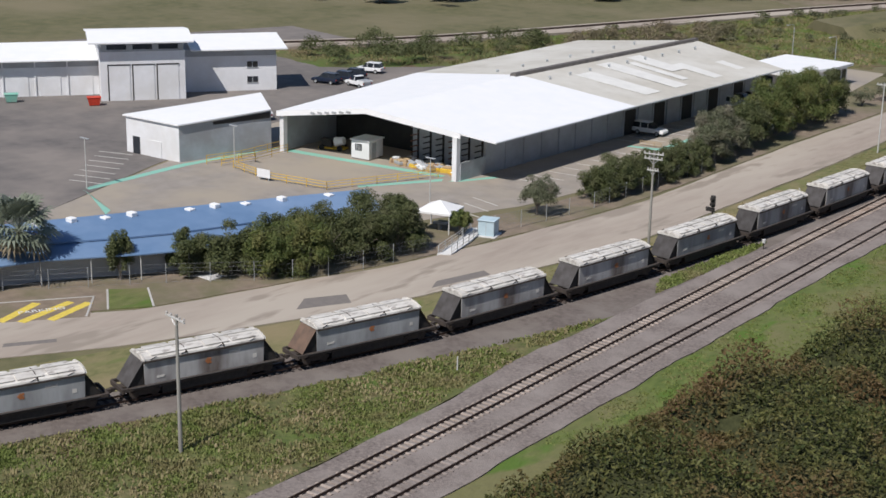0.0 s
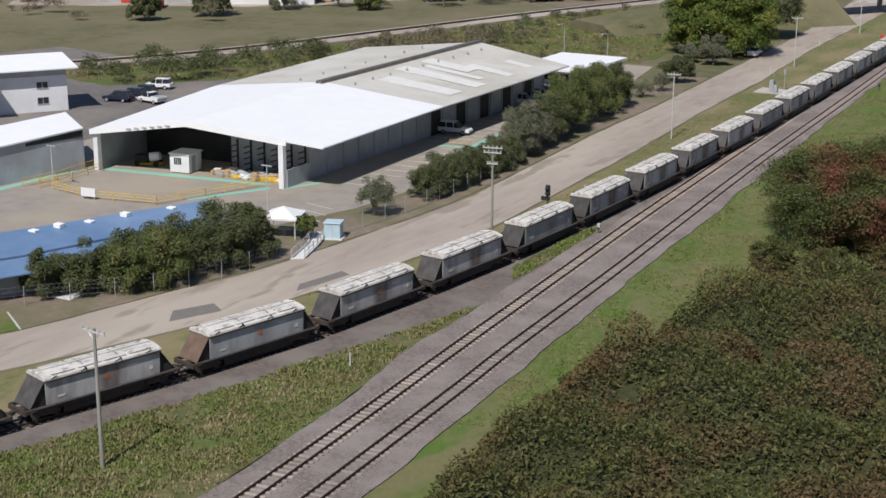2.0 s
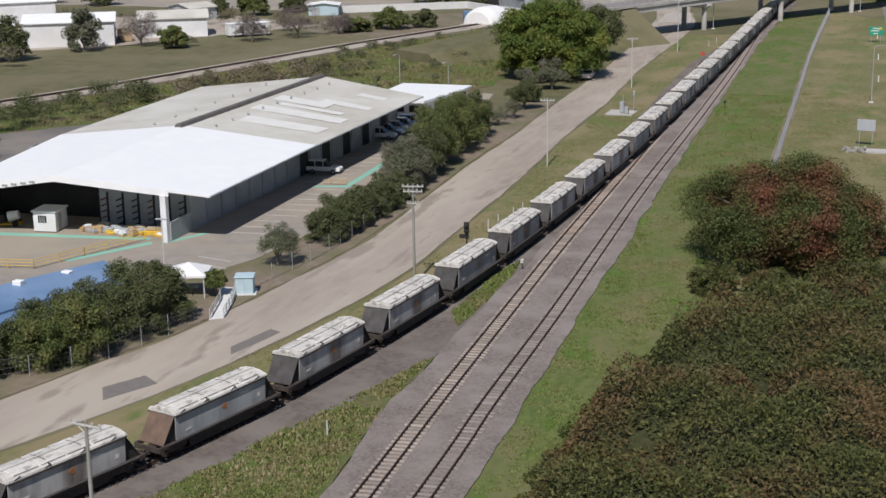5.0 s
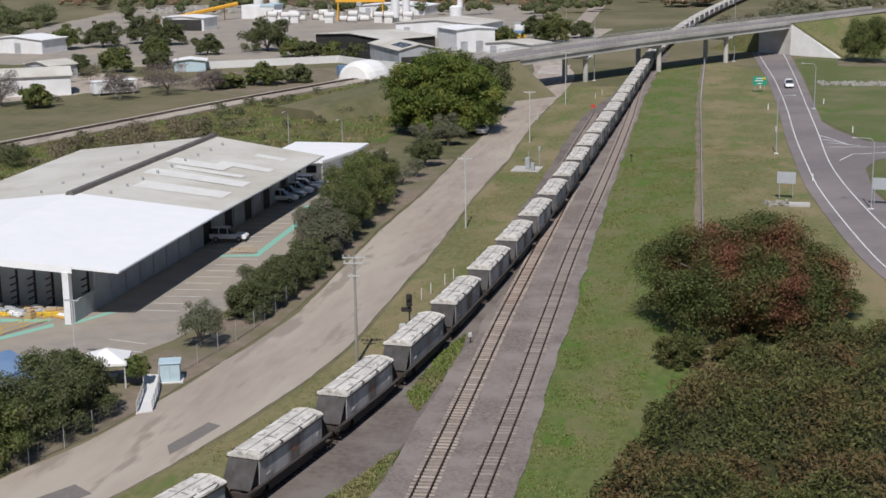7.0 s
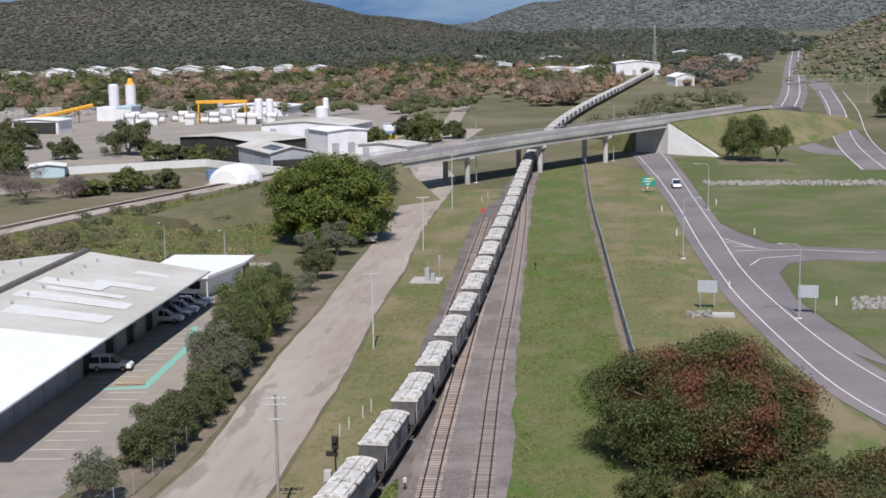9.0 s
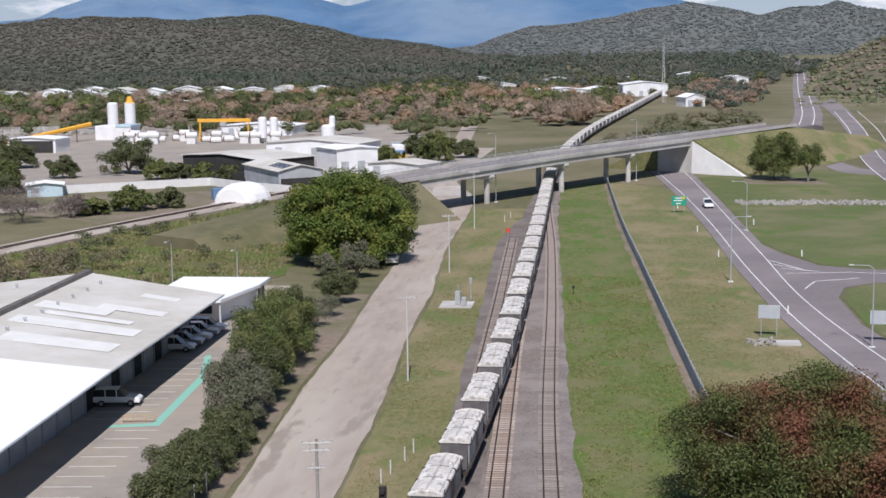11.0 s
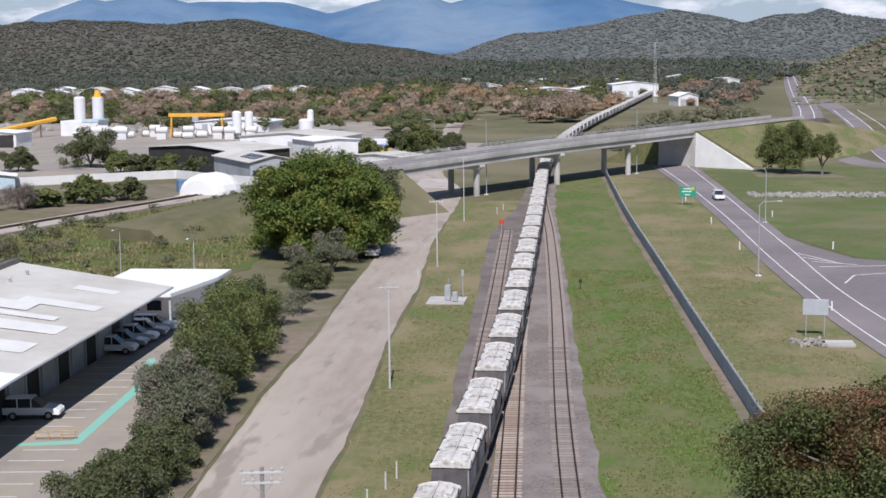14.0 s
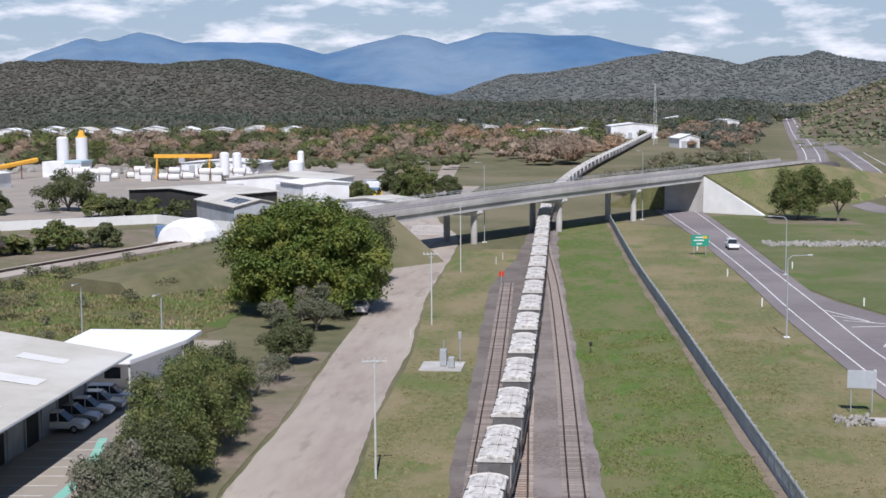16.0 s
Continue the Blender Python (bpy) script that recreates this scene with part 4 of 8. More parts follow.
def tree(name, x, y, h, rx, ry, mat, n, size, seed, label, trunk=None, clumps=14, group="", category="tree", low=0.25, hang=0.0, turn=0.0, lump=1.0):
    """A tree: tapered trunk with limbs, and an uneven crown of leaf sprays."""
    rng = random.Random(seed)
    t = tagged(empty(name, pose(x, y, 0, 0, 0, turn)), label, category, group)
    th = trunk if trunk is not None else h * 0.3
    part("trunk", trunk_mesh(th, 0.035 * h + 0.04, min(rx, ry), 6, seed, h), M["bark"], t)
    cl = []
    mid = h * (low + (1 - low) * 0.40)
    for i in range(int(clumps * 2.3)):
        a, e = rng.uniform(0, 2 * math.pi), rng.uniform(-0.75, 1.0)
        q, f = math.sqrt(1 - e * e), rng.uniform(0.42, 0.88)
        s = rng.uniform(0.13, 0.33) * lump
        cl.append((math.cos(a) * rx * q * f, math.sin(a) * ry * q * f, mid + e * f * (h - mid if e > 0 else mid - h * low), rx * s, ry * s, h * s * 0.60))
    for i in range(int(clumps * 0.9)):
        a, f = rng.uniform(0, 2 * math.pi), rng.uniform(0.45, 0.86)
        s = rng.uniform(0.15, 0.27) * lump
        cl.append((math.cos(a) * rx * f, math.sin(a) * ry * f, h * (low + (1 - low) * rng.uniform(0.04, 0.34)), rx * s, ry * s, h * s * 0.62))
    cl.append((0, 0, mid, rx * 0.55, ry * 0.55, (h - mid) * 0.62))
    near = size < 0.31
    leaf_mesh("crown", cl, int(n * (4.2 if near else 2.5)), size * (0.46 if near else 0.56), mat, t, seed, hang=hang)
    return t


HEDGE = "trees of the roadside hedge"
for i, (x, y, h, r, mt) in enumerate([(-40.2, 10.6, 4.4, 1.9, "leaf_dark"), (-37.6, 13.6, 4.6, 2.2, "leaf_dark"), (-35.0, 16.0, 4.8, 2.4, "leaf_mid"), (-33.0, 18.8, 5.2, 2.5, "leaf_mid"), (-33.6, 22.2, 5.7, 2.8, "leaf_dark"),
                                      (-31.8, 25.0, 5.4, 2.7, "leaf_dark"), (-33.8, 27.6, 5.8, 2.9, "leaf_dark"), (-31.4, 30.0, 5.0, 2.5, "leaf_dark"), (-33.6, 32.4, 5.0, 2.4, "leaf_dark"), (-36.4, 19.0, 5.0, 2.4, "leaf_dark")]):
    tree("hedge_tree", x, y, h * 1.06, r * 1.22, r * 1.3, M[mt], 4600, 0.23, 20 + i, "dense dark olive tree in a roadside hedge behind a wire fence", 0.7, 13, HEDGE, low=0.03)
tree("young_tree", -29.6, 50.3, 4.3, 2.4, 2.5, M["leaf_grey"], 2200, 0.19, 40, "small open grey-green tree on the verge", 1.1, 11, low=0.34)
for i, (x, y, h, r) in enumerate([(-29.0, 60.6, 3.9, 2.1), (-29.4, 64.2, 4.2, 2.4), (-28.8, 68.2, 4.2, 2.4), (-29.2, 72.4, 4.3, 2.5), (-28.8, 76.6, 4.2, 2.4), (-28.6, 80.6, 3.6, 2.0)]):
    tree("hedge_tree", x + 0.4, y, h * 1.05, r * 1.2, r * 1.35, M["leaf_dark"], 4200, 0.22, 50 + i, "clipped dark green hedge tree beside the car park", 0.5, 12, HEDGE, low=0.0)
for i, (x, y, h, r, mt) in enumerate([(-29.8, 85.5, 5.0, 2.6, "leaf_grey"), (-30.6, 90.5, 6.0, 3.0, "leaf_grey"), (-31.2, 96.0, 6.2, 3.2, "leaf_dark"), (-31.0, 101.5, 6.6, 3.4, "leaf_mid"), (-32.2, 107.5, 7.0, 3.5, "leaf_mid"),
                                      (-32.0, 113.5, 7.0, 3.5, "leaf_mid"), (-32.6, 119.5, 6.6, 3.2, "leaf_mid"), (-33.2, 125.0, 5.6, 2.8, "leaf_dark")]):
    tree("roadside_tree", x + 0.4, y, h * 1.16, r * 1.2, r * 1.3, M[mt], 6000, 0.24, 70 + i, "bushy olive roadside tree with drooping sprays and pale limbs", 1.7, 14, "trees beside the car park", low=0.10, hang=0.25)
tree("bare_bush", -32.0, 135.0, 2.8, 1.9, 2.2, M["leaf_grey"], 700, 0.2, 90, "thin grey half-bare bush", 0.6, 9, category="bush")
tree("bare_bush", -31.4, 141.5, 3.0, 2.0, 2.4, M["leaf_grey"], 800, 0.2, 91, "thin grey half-bare bush", 0.6, 9, category="bush")
tree("bush", -32.4, 151.0, 4.6, 3.0, 3.0, M["leaf_dark"], 3600, 0.26, 92, "round dark bush at the foot of a great fig tree", 0.7, 12, category="bush", low=0.2)
tree("bush", -33.6, 158.0, 4.0, 2.4, 2.6, M["leaf_dark"], 2600, 0.26, 93, "round dark bush at the foot of a great fig tree", 0.7, 12, category="bush", low=0.2)
tree("fig_tree", -37.8, 187.0, 15.2, 11.4, 11.0, M["leaf_fig"], 44000, 0.44, 94, "great spreading fig tree with a dense bright green crown", 3.6, 110, low=0.06, lump=0.66)
for i, (x, y, h, r) in enumerate([(-33.4, 172.5, 5.4, 3.0), (-38.6, 173.5, 3.4, 2.2)]):
    tree("bush", x, y, h, r, r, M["leaf_grey"], 2600, 0.28, 340 + i, "grey-green bush in front of the great fig tree", 0.6, 11, category="bush", low=0.15)
tree("shade_tree", -36.0, 214.0, 11.0, 7.0, 8.0, M["leaf_dark"], 12000, 0.42, 95, "dark shade tree behind the great fig", 2.6, 26, low=0.28)
# red-seeded bush and scrub
tree("red_seeded_tree", 19.0, 66.2, 11.0, 10.4, 10.0, M["leaf_bush"], 46000, 0.27, 110, "broad rounded dark green tree with patches of rust-red seed heads", 1.6, 120, low=0.03, lump=0.72)
for i, (x, y, h, r) in enumerate([(14.6, 52.6, 3.2, 2.6), (19.4, 54.4, 2.6, 2.4), (27.6, 70.5, 4.2, 3.0), (24.0, 75.5, 4.0, 3.4)]):
    tree("skirting_bush", x, y, h, r, r, M["leaf_scrub"], 3200, 0.24, 112 + i, "low olive bush at the foot of the broad red-seeded tree", 0.4, 12, category="bush", low=0.05)


def scrub():
    """A rank waist-to-head-high scrub thicket: an uneven leafy surface over its own ground."""
    rng = np.random.default_rng(5)

    mounds = np.column_stack([rng.uniform(9, 64, 430), rng.uniform(-62, 66, 430), rng.uniform(1.6, 4.4, 430), rng.uniform(0.65, 1.15, 430)])

    def height(x, y):
        d2 = ((mounds[:, 0] - x) ** 2 + (mounds[:, 1] - y) ** 2) / mounds[:, 2] ** 2
        dome = np.max(np.where(d2 < 1, np.sqrt(np.maximum(0, 1 - d2)) * mounds[:, 2] * mounds[:, 3], 0))
        return 0.5 + float(dome) + 0.25 * noise.noise(Vector((x * 1.3, y * 1.3, 9.0)))

    gx, gy = np.arange(8.5, 63.0, 0.3), np.arange(-63.0, 65.5, 0.3)
    tops = np.array([[height(x, y) for x in gx] for y in gy])

    def edge(y):
        return float(np.interp(y, [-60, -8, 5, 18, 28, 38, 46, 53, 59, 64], [15.5, 11.0, 9.8, 10.4, 11.9, 13.4, 16, 21, 25.5, 33]))
    pts = []
    while len(pts) < 300000:
        x, y = rng.uniform(9, 62), rng.uniform(-62, 64)
        if x < edge(y) + noise.noise(Vector((y * .4, x * .2, 0))) * 1.3 or x > 30 + (y + 62) * 0.30 + 10:
            continue
        if x + 0.55 * (y + 62) > 112:
            continue
        e = min(1.0, max(0.25, (x - edge(y)) / 2.6))
        top = tops[int((y + 63.0) / 0.3), int((x - 8.5) / 0.3)] * e
        pts.append((x, y, max(0.2, top) * rng.uniform(0.45, 1.12)))
    v = np.array(pts)
    n = len(v)
    nrm = rng.normal(size=(n, 3)) * 0.75
    nrm[:, 2] += 0.8
    nrm /= np.linalg.norm(nrm, axis=1)[:, None]
    t = np.cross(nrm, rng.normal(size=(n, 3)))
    t /= np.linalg.norm(t, axis=1)[:, None]
    b = np.cross(nrm, t)
    s = 0.165 * rng.uniform(0.5, 1.5, n)[:, None]
    q = np.stack([v - t * s, v - b * s * .45 + nrm * s * .15, v + t * s, v + b * s * .45 + nrm * s * .15], axis=1).reshape(-1, 3)
    ob = raw_object("scrub_thicket", q.tolist(), np.arange(4 * n).reshape(-1, 4).tolist(), M["leaf_scrub"])
    tagged(ob, "rank olive and rust scrub thicket beside the green verge", "scrub", kind="stuff")
    # sheet below the leaves, coloured dark for the shade in the gaps
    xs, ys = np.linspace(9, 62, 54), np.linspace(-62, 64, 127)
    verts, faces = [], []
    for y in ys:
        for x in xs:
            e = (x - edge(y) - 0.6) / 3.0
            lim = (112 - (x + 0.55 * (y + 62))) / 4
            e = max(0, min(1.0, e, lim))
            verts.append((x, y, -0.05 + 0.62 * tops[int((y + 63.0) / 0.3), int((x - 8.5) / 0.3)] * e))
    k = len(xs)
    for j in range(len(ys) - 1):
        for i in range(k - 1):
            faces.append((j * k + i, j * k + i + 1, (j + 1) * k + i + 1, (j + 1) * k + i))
    tagged(raw_object("scrub_understorey", verts, faces, M["undergrowth"], smooth=True), "undergrowth sheet below the scrub, coloured dark for its shade", "scrub", kind="stuff")


scrub()


def tufts(name, area, n, h, mat, seed, label, z=0.1):
    """Grass and weed tufts: crossed upright blades scattered inside a plan polygon."""
    rng = random.Random(seed)
    xs, ys = [p[0] for p in area], [p[1] for p in area]

    def inside(x, y):
        c = False
        for (x1, y1), (x2, y2) in zip(area, area[1:] + area[:1]):
            if (y1 > y) != (y2 > y) and x < (x2 - x1) * (y - y1) / (y2 - y1) + x1:
                c = not c
        return c
    verts, faces = [], []
    made = 0
    while made < n:
        x, y = rng.uniform(min(xs), max(xs)), rng.uniform(min(ys), max(ys))
        if not inside(x, y) or noise.noise(Vector((x * .22, y * .22, seed))) < rng.uniform(-0.35, 0.25):
            continue
        hh = h * rng.uniform(0.4, 1.3) * (0.7 + 0.9 * max(0, noise.noise(Vector((x * .15, y * .15, 3)))))
        for j in range(4):
            a = rng.uniform(0, 2 * math.pi)
            w = 0.035 + 0.05 * rng.random()
            dx, dy = -math.sin(a) * w, math.cos(a) * w
            bx, by = x + rng.uniform(-.25, .25), y + rng.uniform(-.25, .25)
            lean = hh * rng.uniform(.1, .7)
            ox, oy = math.cos(a) * lean, math.sin(a) * lean
            k = len(verts)
            verts += [(bx - dx, by - dy, z - .03), (bx + dx, by + dy, z - .03), (bx + ox * .6 + dx * 1.3, by + oy * .6 + dy * 1.3, z + hh * .75), (bx + ox, by + oy, z + hh)]
            faces.append((k, k + 1, k + 2, k + 3))
        made += 1
    return tagged(raw_object(name, verts, faces, mat), label, "grass", kind="stuff")


WEDGE = [(-19.8, -24), (-24, -45), (-1.4, -45), (-1.8, -16.7), (-2.6, -2.6), (-4.1, 12.4), (-4.9, 27), (-5.8, 22), (-8.8, 11.3), (-11.6, 0.8), (-15.7, -12)]
tufts("weed_tufts", WEDGE, 4500, 0.34, M["straw"], 7, "tall rank weeds and dry grass between the tracks", 0.12)
tufts("green_tufts", WEDGE, 17000, 0.22, M["blade"], 12, "fresh green weeds between the tracks", 0.12)
tufts("verge_tufts", [(6.6, 2), (5.6, 21), (4.2, 42), (3.0, 65), (1.0, 100), (-2.6, 175), (8.6, 175), (12.6, 106), (12.4, 60), (11.0, 30), (11.0, 5)], 11000, 0.12, M["blade"], 16, "uneven tufts in the bright green verge", 0.05)
tufts("strip_tufts", [(-20.6, 20), (-17.4, 35), (-15.4, 52), (-16.0, 72), (-17.2, 102), (-19.8, 160), (-13.2, 160), (-10.8, 102), (-9.6, 70), (-10.4, 48), (-13.8, 21)], 3500, 0.08, M["straw"], 17, "short dry tufts in the mown strip", 0.03)
tufts("fence_tufts", [(15.6, 66), (13.8, 106), (9.4, 182), (21.0, 182), (26.0, 120), (30.0, 88)], 5000, 0.08, M["straw"], 18, "short dry tufts in the mown highway verge", 0.02)
tufts("patch_weeds", [(-7.2, 40), (-5.4, 36), (-5.3, 46), (-6.0, 58), (-7.0, 52)], 700, 0.28, M["blade"], 14, "green weeds in the ballast", 0.13)
tufts("dry_grass_clump", [(26.0, 60.2), (29.0, 60.6), (29.6, 63.8), (27.4, 64.0)], 1800, 1.4, M["leaf_dry"], 15, "clump of tall straw-coloured dry grass", 0.0)


def palm():
    t = tagged(empty("fan_palm", pose(-49.2, -1.2, 0)), "stout fan palm with grey-green fronds and dead skirt", "palm")
    bm = T((0, 0, -0.1), (0, 0, 2.4), 0.34, 0.30, 10)
    tube(bm, (0, 0, 2.4), (0.1, 0, 5.0), 0.30, 0.26, 10)
    part("trunk", bm, M["bark"], t)
    rng = random.Random(3)
    for i in range(64):
        a, el = rng.uniform(0, 2 * math.pi), rng.uniform(-0.7, 1.35)
        L = rng.uniform(1.6, 2.4)
        d = Vector((math.cos(a) * math.cos(el), math.sin(a) * math.cos(el), math.sin(el)))
        side = Vector((-math.sin(a), math.cos(a), 0))
        up = side.cross(d)
        c = Vector((0.1, 0, 5.1)) + d * L
        bm = bmesh.new()
        tube(bm, (0.1, 0, 5.0), c, 0.035, 0.02, 5)
        hub = bm.verts.new(c)
        tips = 13
        for j in range(tips):
            th = (j / (tips - 1) - 0.5) * 3.9
            r = 1.9 * (1 - 0.16 * abs(th))
            e = c + (d * math.cos(th) + side * math.sin(th)) * r + up * (0.15 - 0.12 * abs(th)) - Vector((0, 0, 0.42))
            m1 = c + (d * math.cos(th - .13) + side * math.sin(th - .13)) * r * .6
            m2 = c + (d * math.cos(th + .13) + side * math.sin(th + .13)) * r * .6
            bm.faces.new((hub, bm.verts.new(m1), bm.verts.new(e), bm.verts.new(m2)))
        part("frond", bm, M["frond"] if el > -0.35 else M["leaf_dry"], t)


palm()
tree("small_palm_bush", -30.6, 38.6, 2.6, 1.2, 1.3, M["leaf_mid"], 900, 0.3, 131, "small dark palm beside the white shelter", 0.7, 8, category="palm", low=0.4, hang=0.5)
tree("young_tree", -43.4, 5.4, 4.6, 1.3, 1.4, M["leaf_dark"], 2400, 0.2, 132, "slim dark tree in front of the blue-roofed building", 0.8, 11, low=0.2)
tree("shrub", -36.0, 36.2, 1.2, 0.9, 0.9, M["leaf_mid"], 700, 0.16, 133, "low yellow-green rounded shrub", 0.2, 7, category="bush", low=0.2)
tree("park_tree", 42.8, 323.0, 12.4, 5.9, 5.9, M["leaf_mid"], 11000, 0.4, 134, "round dark green tree on the grassed embankment", 1.6, 24, "trees by the slip road", low=0.10)
tree("park_tree", 50.4, 318.0, 9.0, 4.3, 4.3, M["leaf_mid"], 4500, 0.36, 135, "smaller spreading green tree on the grass", 2.4, 13, "trees by the slip road", low=0.42)

YARD_TREES = [(-126, 342, 10.5, 8.0, "leaf_dark"), (-113, 326, 5.6, 4.0, "leaf_mid"), (-106, 321, 5.4, 3.8, "leaf_dark"), (-99, 319, 5.0, 3.6, "leaf_mid"), (-93, 322, 4.8, 3.2, "leaf_dark"),
              (-46, 378, 9.0, 5.6, "leaf_mid"), (-53, 384, 8.0, 5.0, "leaf_dark"), (-60, 372, 5.5, 4.0, "leaf_mid"), (-40, 392, 6.0, 4.2, "leaf_dark"), (-183, 352, 9.0, 6.4, "leaf_dark"), (-175, 366, 9.5, 6.8, "leaf_dark"), (-165, 360, 8.5, 6.0, "leaf_dark"),
              (-191, 344, 8.0, 5.4, "leaf_mid"), (-146, 282, 7.0, 5.0, "leaf_mid"), (-152, 274, 5.4, 4.0, "leaf_dark"), (-139, 292, 5.6, 4.4, "leaf_dark"), (-97, 258, 5.4, 5.2, "leaf_mid"), (-91, 264, 4.4, 4.0, "leaf_dark"), (-103, 250, 3.8, 3.8, "leaf_mid"),
              (-156, 184, 10.0, 5.2, "leaf_dark"), (-163, 170, 7.0, 4.0, "leaf_dark"), (-149, 203, 9.5, 4.6, "leaf_grey"), (-132, 212, 5.0, 3.8, "leaf_mid"), (-140, 330, 6.0, 4.6, "leaf_dark"), (-152, 322, 5.4, 4.2, "leaf_mid"), (-158, 334, 6.4, 5.0, "leaf_dark"), (-205, 300, 8.0, 6.0, "leaf_dark"), (-216, 318, 9.0, 6.5, "leaf_dark"),
              (104, 470, 13, 7.5, "leaf_dark"), (112, 492, 12, 7.0, "leaf_dark"), (118, 512, 11, 6.0, "leaf_mid"), (126, 540, 13, 7.5, "leaf_dark"), (-150, 560, 11, 8.5, "leaf_dark"), (-196, 566, 9, 6.5, "leaf_mid"), (-206, 540, 8, 6.0, "leaf_dark")]
for i, (x, y, h, r, mt) in enumerate(YARD_TREES):
    tree("shade_tree", x, y, h, r, r, M[mt], int(1500 + 330 * r), 0.56, 300 + i, "dark green rounded shade tree among the yards" if mt == "leaf_dark" else "olive-green spreading tree among the yards", 1.0, 16, "distant shade trees", low=0.06, lump=0.9)
for i, (x, y, h, r) in enumerate([(-113, 238, 8.0, 6.6), (-120, 228, 6.0, 4.6), (-141, 214, 9.0, 5.5), (-106, 246, 5.0, 4.2)]):
    tree("bare_tree", x, y, h, r, r, M["leaf_bare"], 1500, 0.30, 360 + i, "leafless grey-brown tree on waste ground", 1.6, 16, "bare trees on the waste ground", low=0.14)

# ---------- highway, bridge, fence ----------
HW_L = [(50, 45), (40, 73), (34.9, 89), (31.8, 107), (28.0, 138), (26.4, 160), (24.7, 190), (23.0, 232), (20.3, 280), (18.2, 307), (15.3, 345), (11.5, 400), (8, 450)]
HW_R = [(54, 52), (45, 76), (37.6, 102), (33.2, 129), (30.0, 160), (28.6, 196), (27.0, 235), (25.4, 275), (24.2, 302), (22.0, 345), (18, 400), (14.5, 450)]


def shifted(pts, d):
    return [(x + d, y) for x, y in pts]


structure(ribbon("road_highway", shifted(HW_L, -1.7), shifted(HW_R, 1.6), 0.10, M["asphalt"], 0.35, 4.0, 0.05), "pale purple-grey asphalt slip road with white edge lines", "road")
structure(ribbon("road_line_left", shifted(HW_L, -0.09), shifted(HW_L, 0.09), 0.112, M["white_line"], 0.05, 3.0), "white edge line", "road marking")
structure(ribbon("road_line_right", shifted(HW_R, -0.09), shifted(HW_R, 0.09), 0.112, M["white_line"], 0.05, 3.0), "white edge line", "road marking")
structure(patch("road_junction", [(29, 152), (31, 136), (34, 122), (38.5, 106), (41.5, 100), (40.5, 108), (37.4, 124), (35.2, 139), (35.0, 158), (37, 166.5), (42, 171), (50, 169.6), (90, 158), (90, 169.5), (51.5, 180.8), (42, 183.4), (36, 186.5), (31.5, 200), (28.2, 216), (27.4, 200)], 0.103, M["asphalt"], 0.3), "side road joining the slip road", "road")
for a, b in (((30.2, 178.6), (40, 180.0)), ((40, 180.0), (52, 177.2)), ((31.4, 165.0), (33.6, 171.5)), ((33.6, 171.5), (40.3, 174.6)), ((28.8, 192), (33.0, 182.8)), ((29.2, 187.5), (33.6, 181.6)), ((30.0, 183.4), (35.4, 180.6))):
    d = (Vector(b) - Vector(a)).normalized() * 0.1
    structure(patch("road_line", [(a[0] - d.y, a[1] + d.x), (b[0] - d.y, b[1] + d.x), (b[0] + d.y, b[1] - d.x), (a[0] + d.y, a[1] - d.x)], 0.114, M["white_line"], 0.05), "white junction line", "road marking")
structure(patch("ground_park", [(29.2, 214), (32.4, 201), (36.6, 187.5), (42, 184.2), (51.5, 181.8), (90, 170.5), (140, 330), (60, 350), (25, 330), (27.2, 280), (28.6, 240)], 0.045, M["park"], 0.2), "broad mown green grass beside the junction")
structure(patch("ground_corner", [(38.0, 124), (35.8, 139), (35.6, 157.5), (37.4, 165.6), (42, 170), (50, 168.6), (90, 157), (80, 100), (42.4, 100)], 0.045, M["park"], 0.2), "mown green grass corner of the junction")
structure(ribbon("road_far", [(62, 480), (80, 610), (95, 745), (122, 992), (196, 1640), (228, 1900)], [(74, 480), (92, 610), (107, 745), (134, 992), (209, 1640), (241, 1900)], 0.09, M["asphalt"], 0.3, 14), "straight highway running into the distance", "road")
structure(ribbon("road_far_east", [(68, 300), (70, 350), (74, 392), (86, 500), (97.5, 625), (106, 760)], [(80, 300), (81, 350), (84.5, 420), (92, 492), (109, 653), (117, 760)], 0.085, M["asphalt"], 0.3, 14), "second carriageway of the distant highway", "road")
for o in (0.4, 5.8, 10.6):
    structure(ribbon("road_east_line", [(68 + o, 300), (70 + o, 350), (75 + o, 406), (88 + o, 512), (100.5 + o, 640)], [(68.25 + o, 300), (70.25 + o, 350), (75.25 + o, 406), (88.3 + o, 512), (100.8 + o, 640)], 0.1, M["white_line"], 0.05, 14), "white lane line", "road marking")
structure(ribbon("road_loop", [(60, 360), (62, 342), (72, 332)], [(66, 372), (69, 352), (78, 344)], 0.075, M["asphalt"], 0.2, 5), "small paved loop road on the grass", "road")
for o in (-2.6, 2.6):
    structure(ribbon("road_far_line", [(68 + o - .2, 480), (86 + o - .2, 610), (101 + o - .2, 745), (128 + o - .2, 992), (202 + o - .3, 1640)], [(68 + o + .2, 480), (86 + o + .2, 610), (101 + o + .2, 745), (128 + o + .2, 992), (202 + o + .3, 1640)], 0.105, M["white_line"], 0.05, 14), "white lane line", "road marking")
structure(ribbon("road_link", [(46, 398, 8.4), (54, 412, 8.1), (60, 440, 5.2), (63, 482, 0.1)], [(56, 392, 8.4), (63, 408, 8.1), (70, 440, 5.2), (74, 482, 0.1)], 0.05, M["asphalt"], 2.5, 5), "ramp between bridge and distant highway", "road")
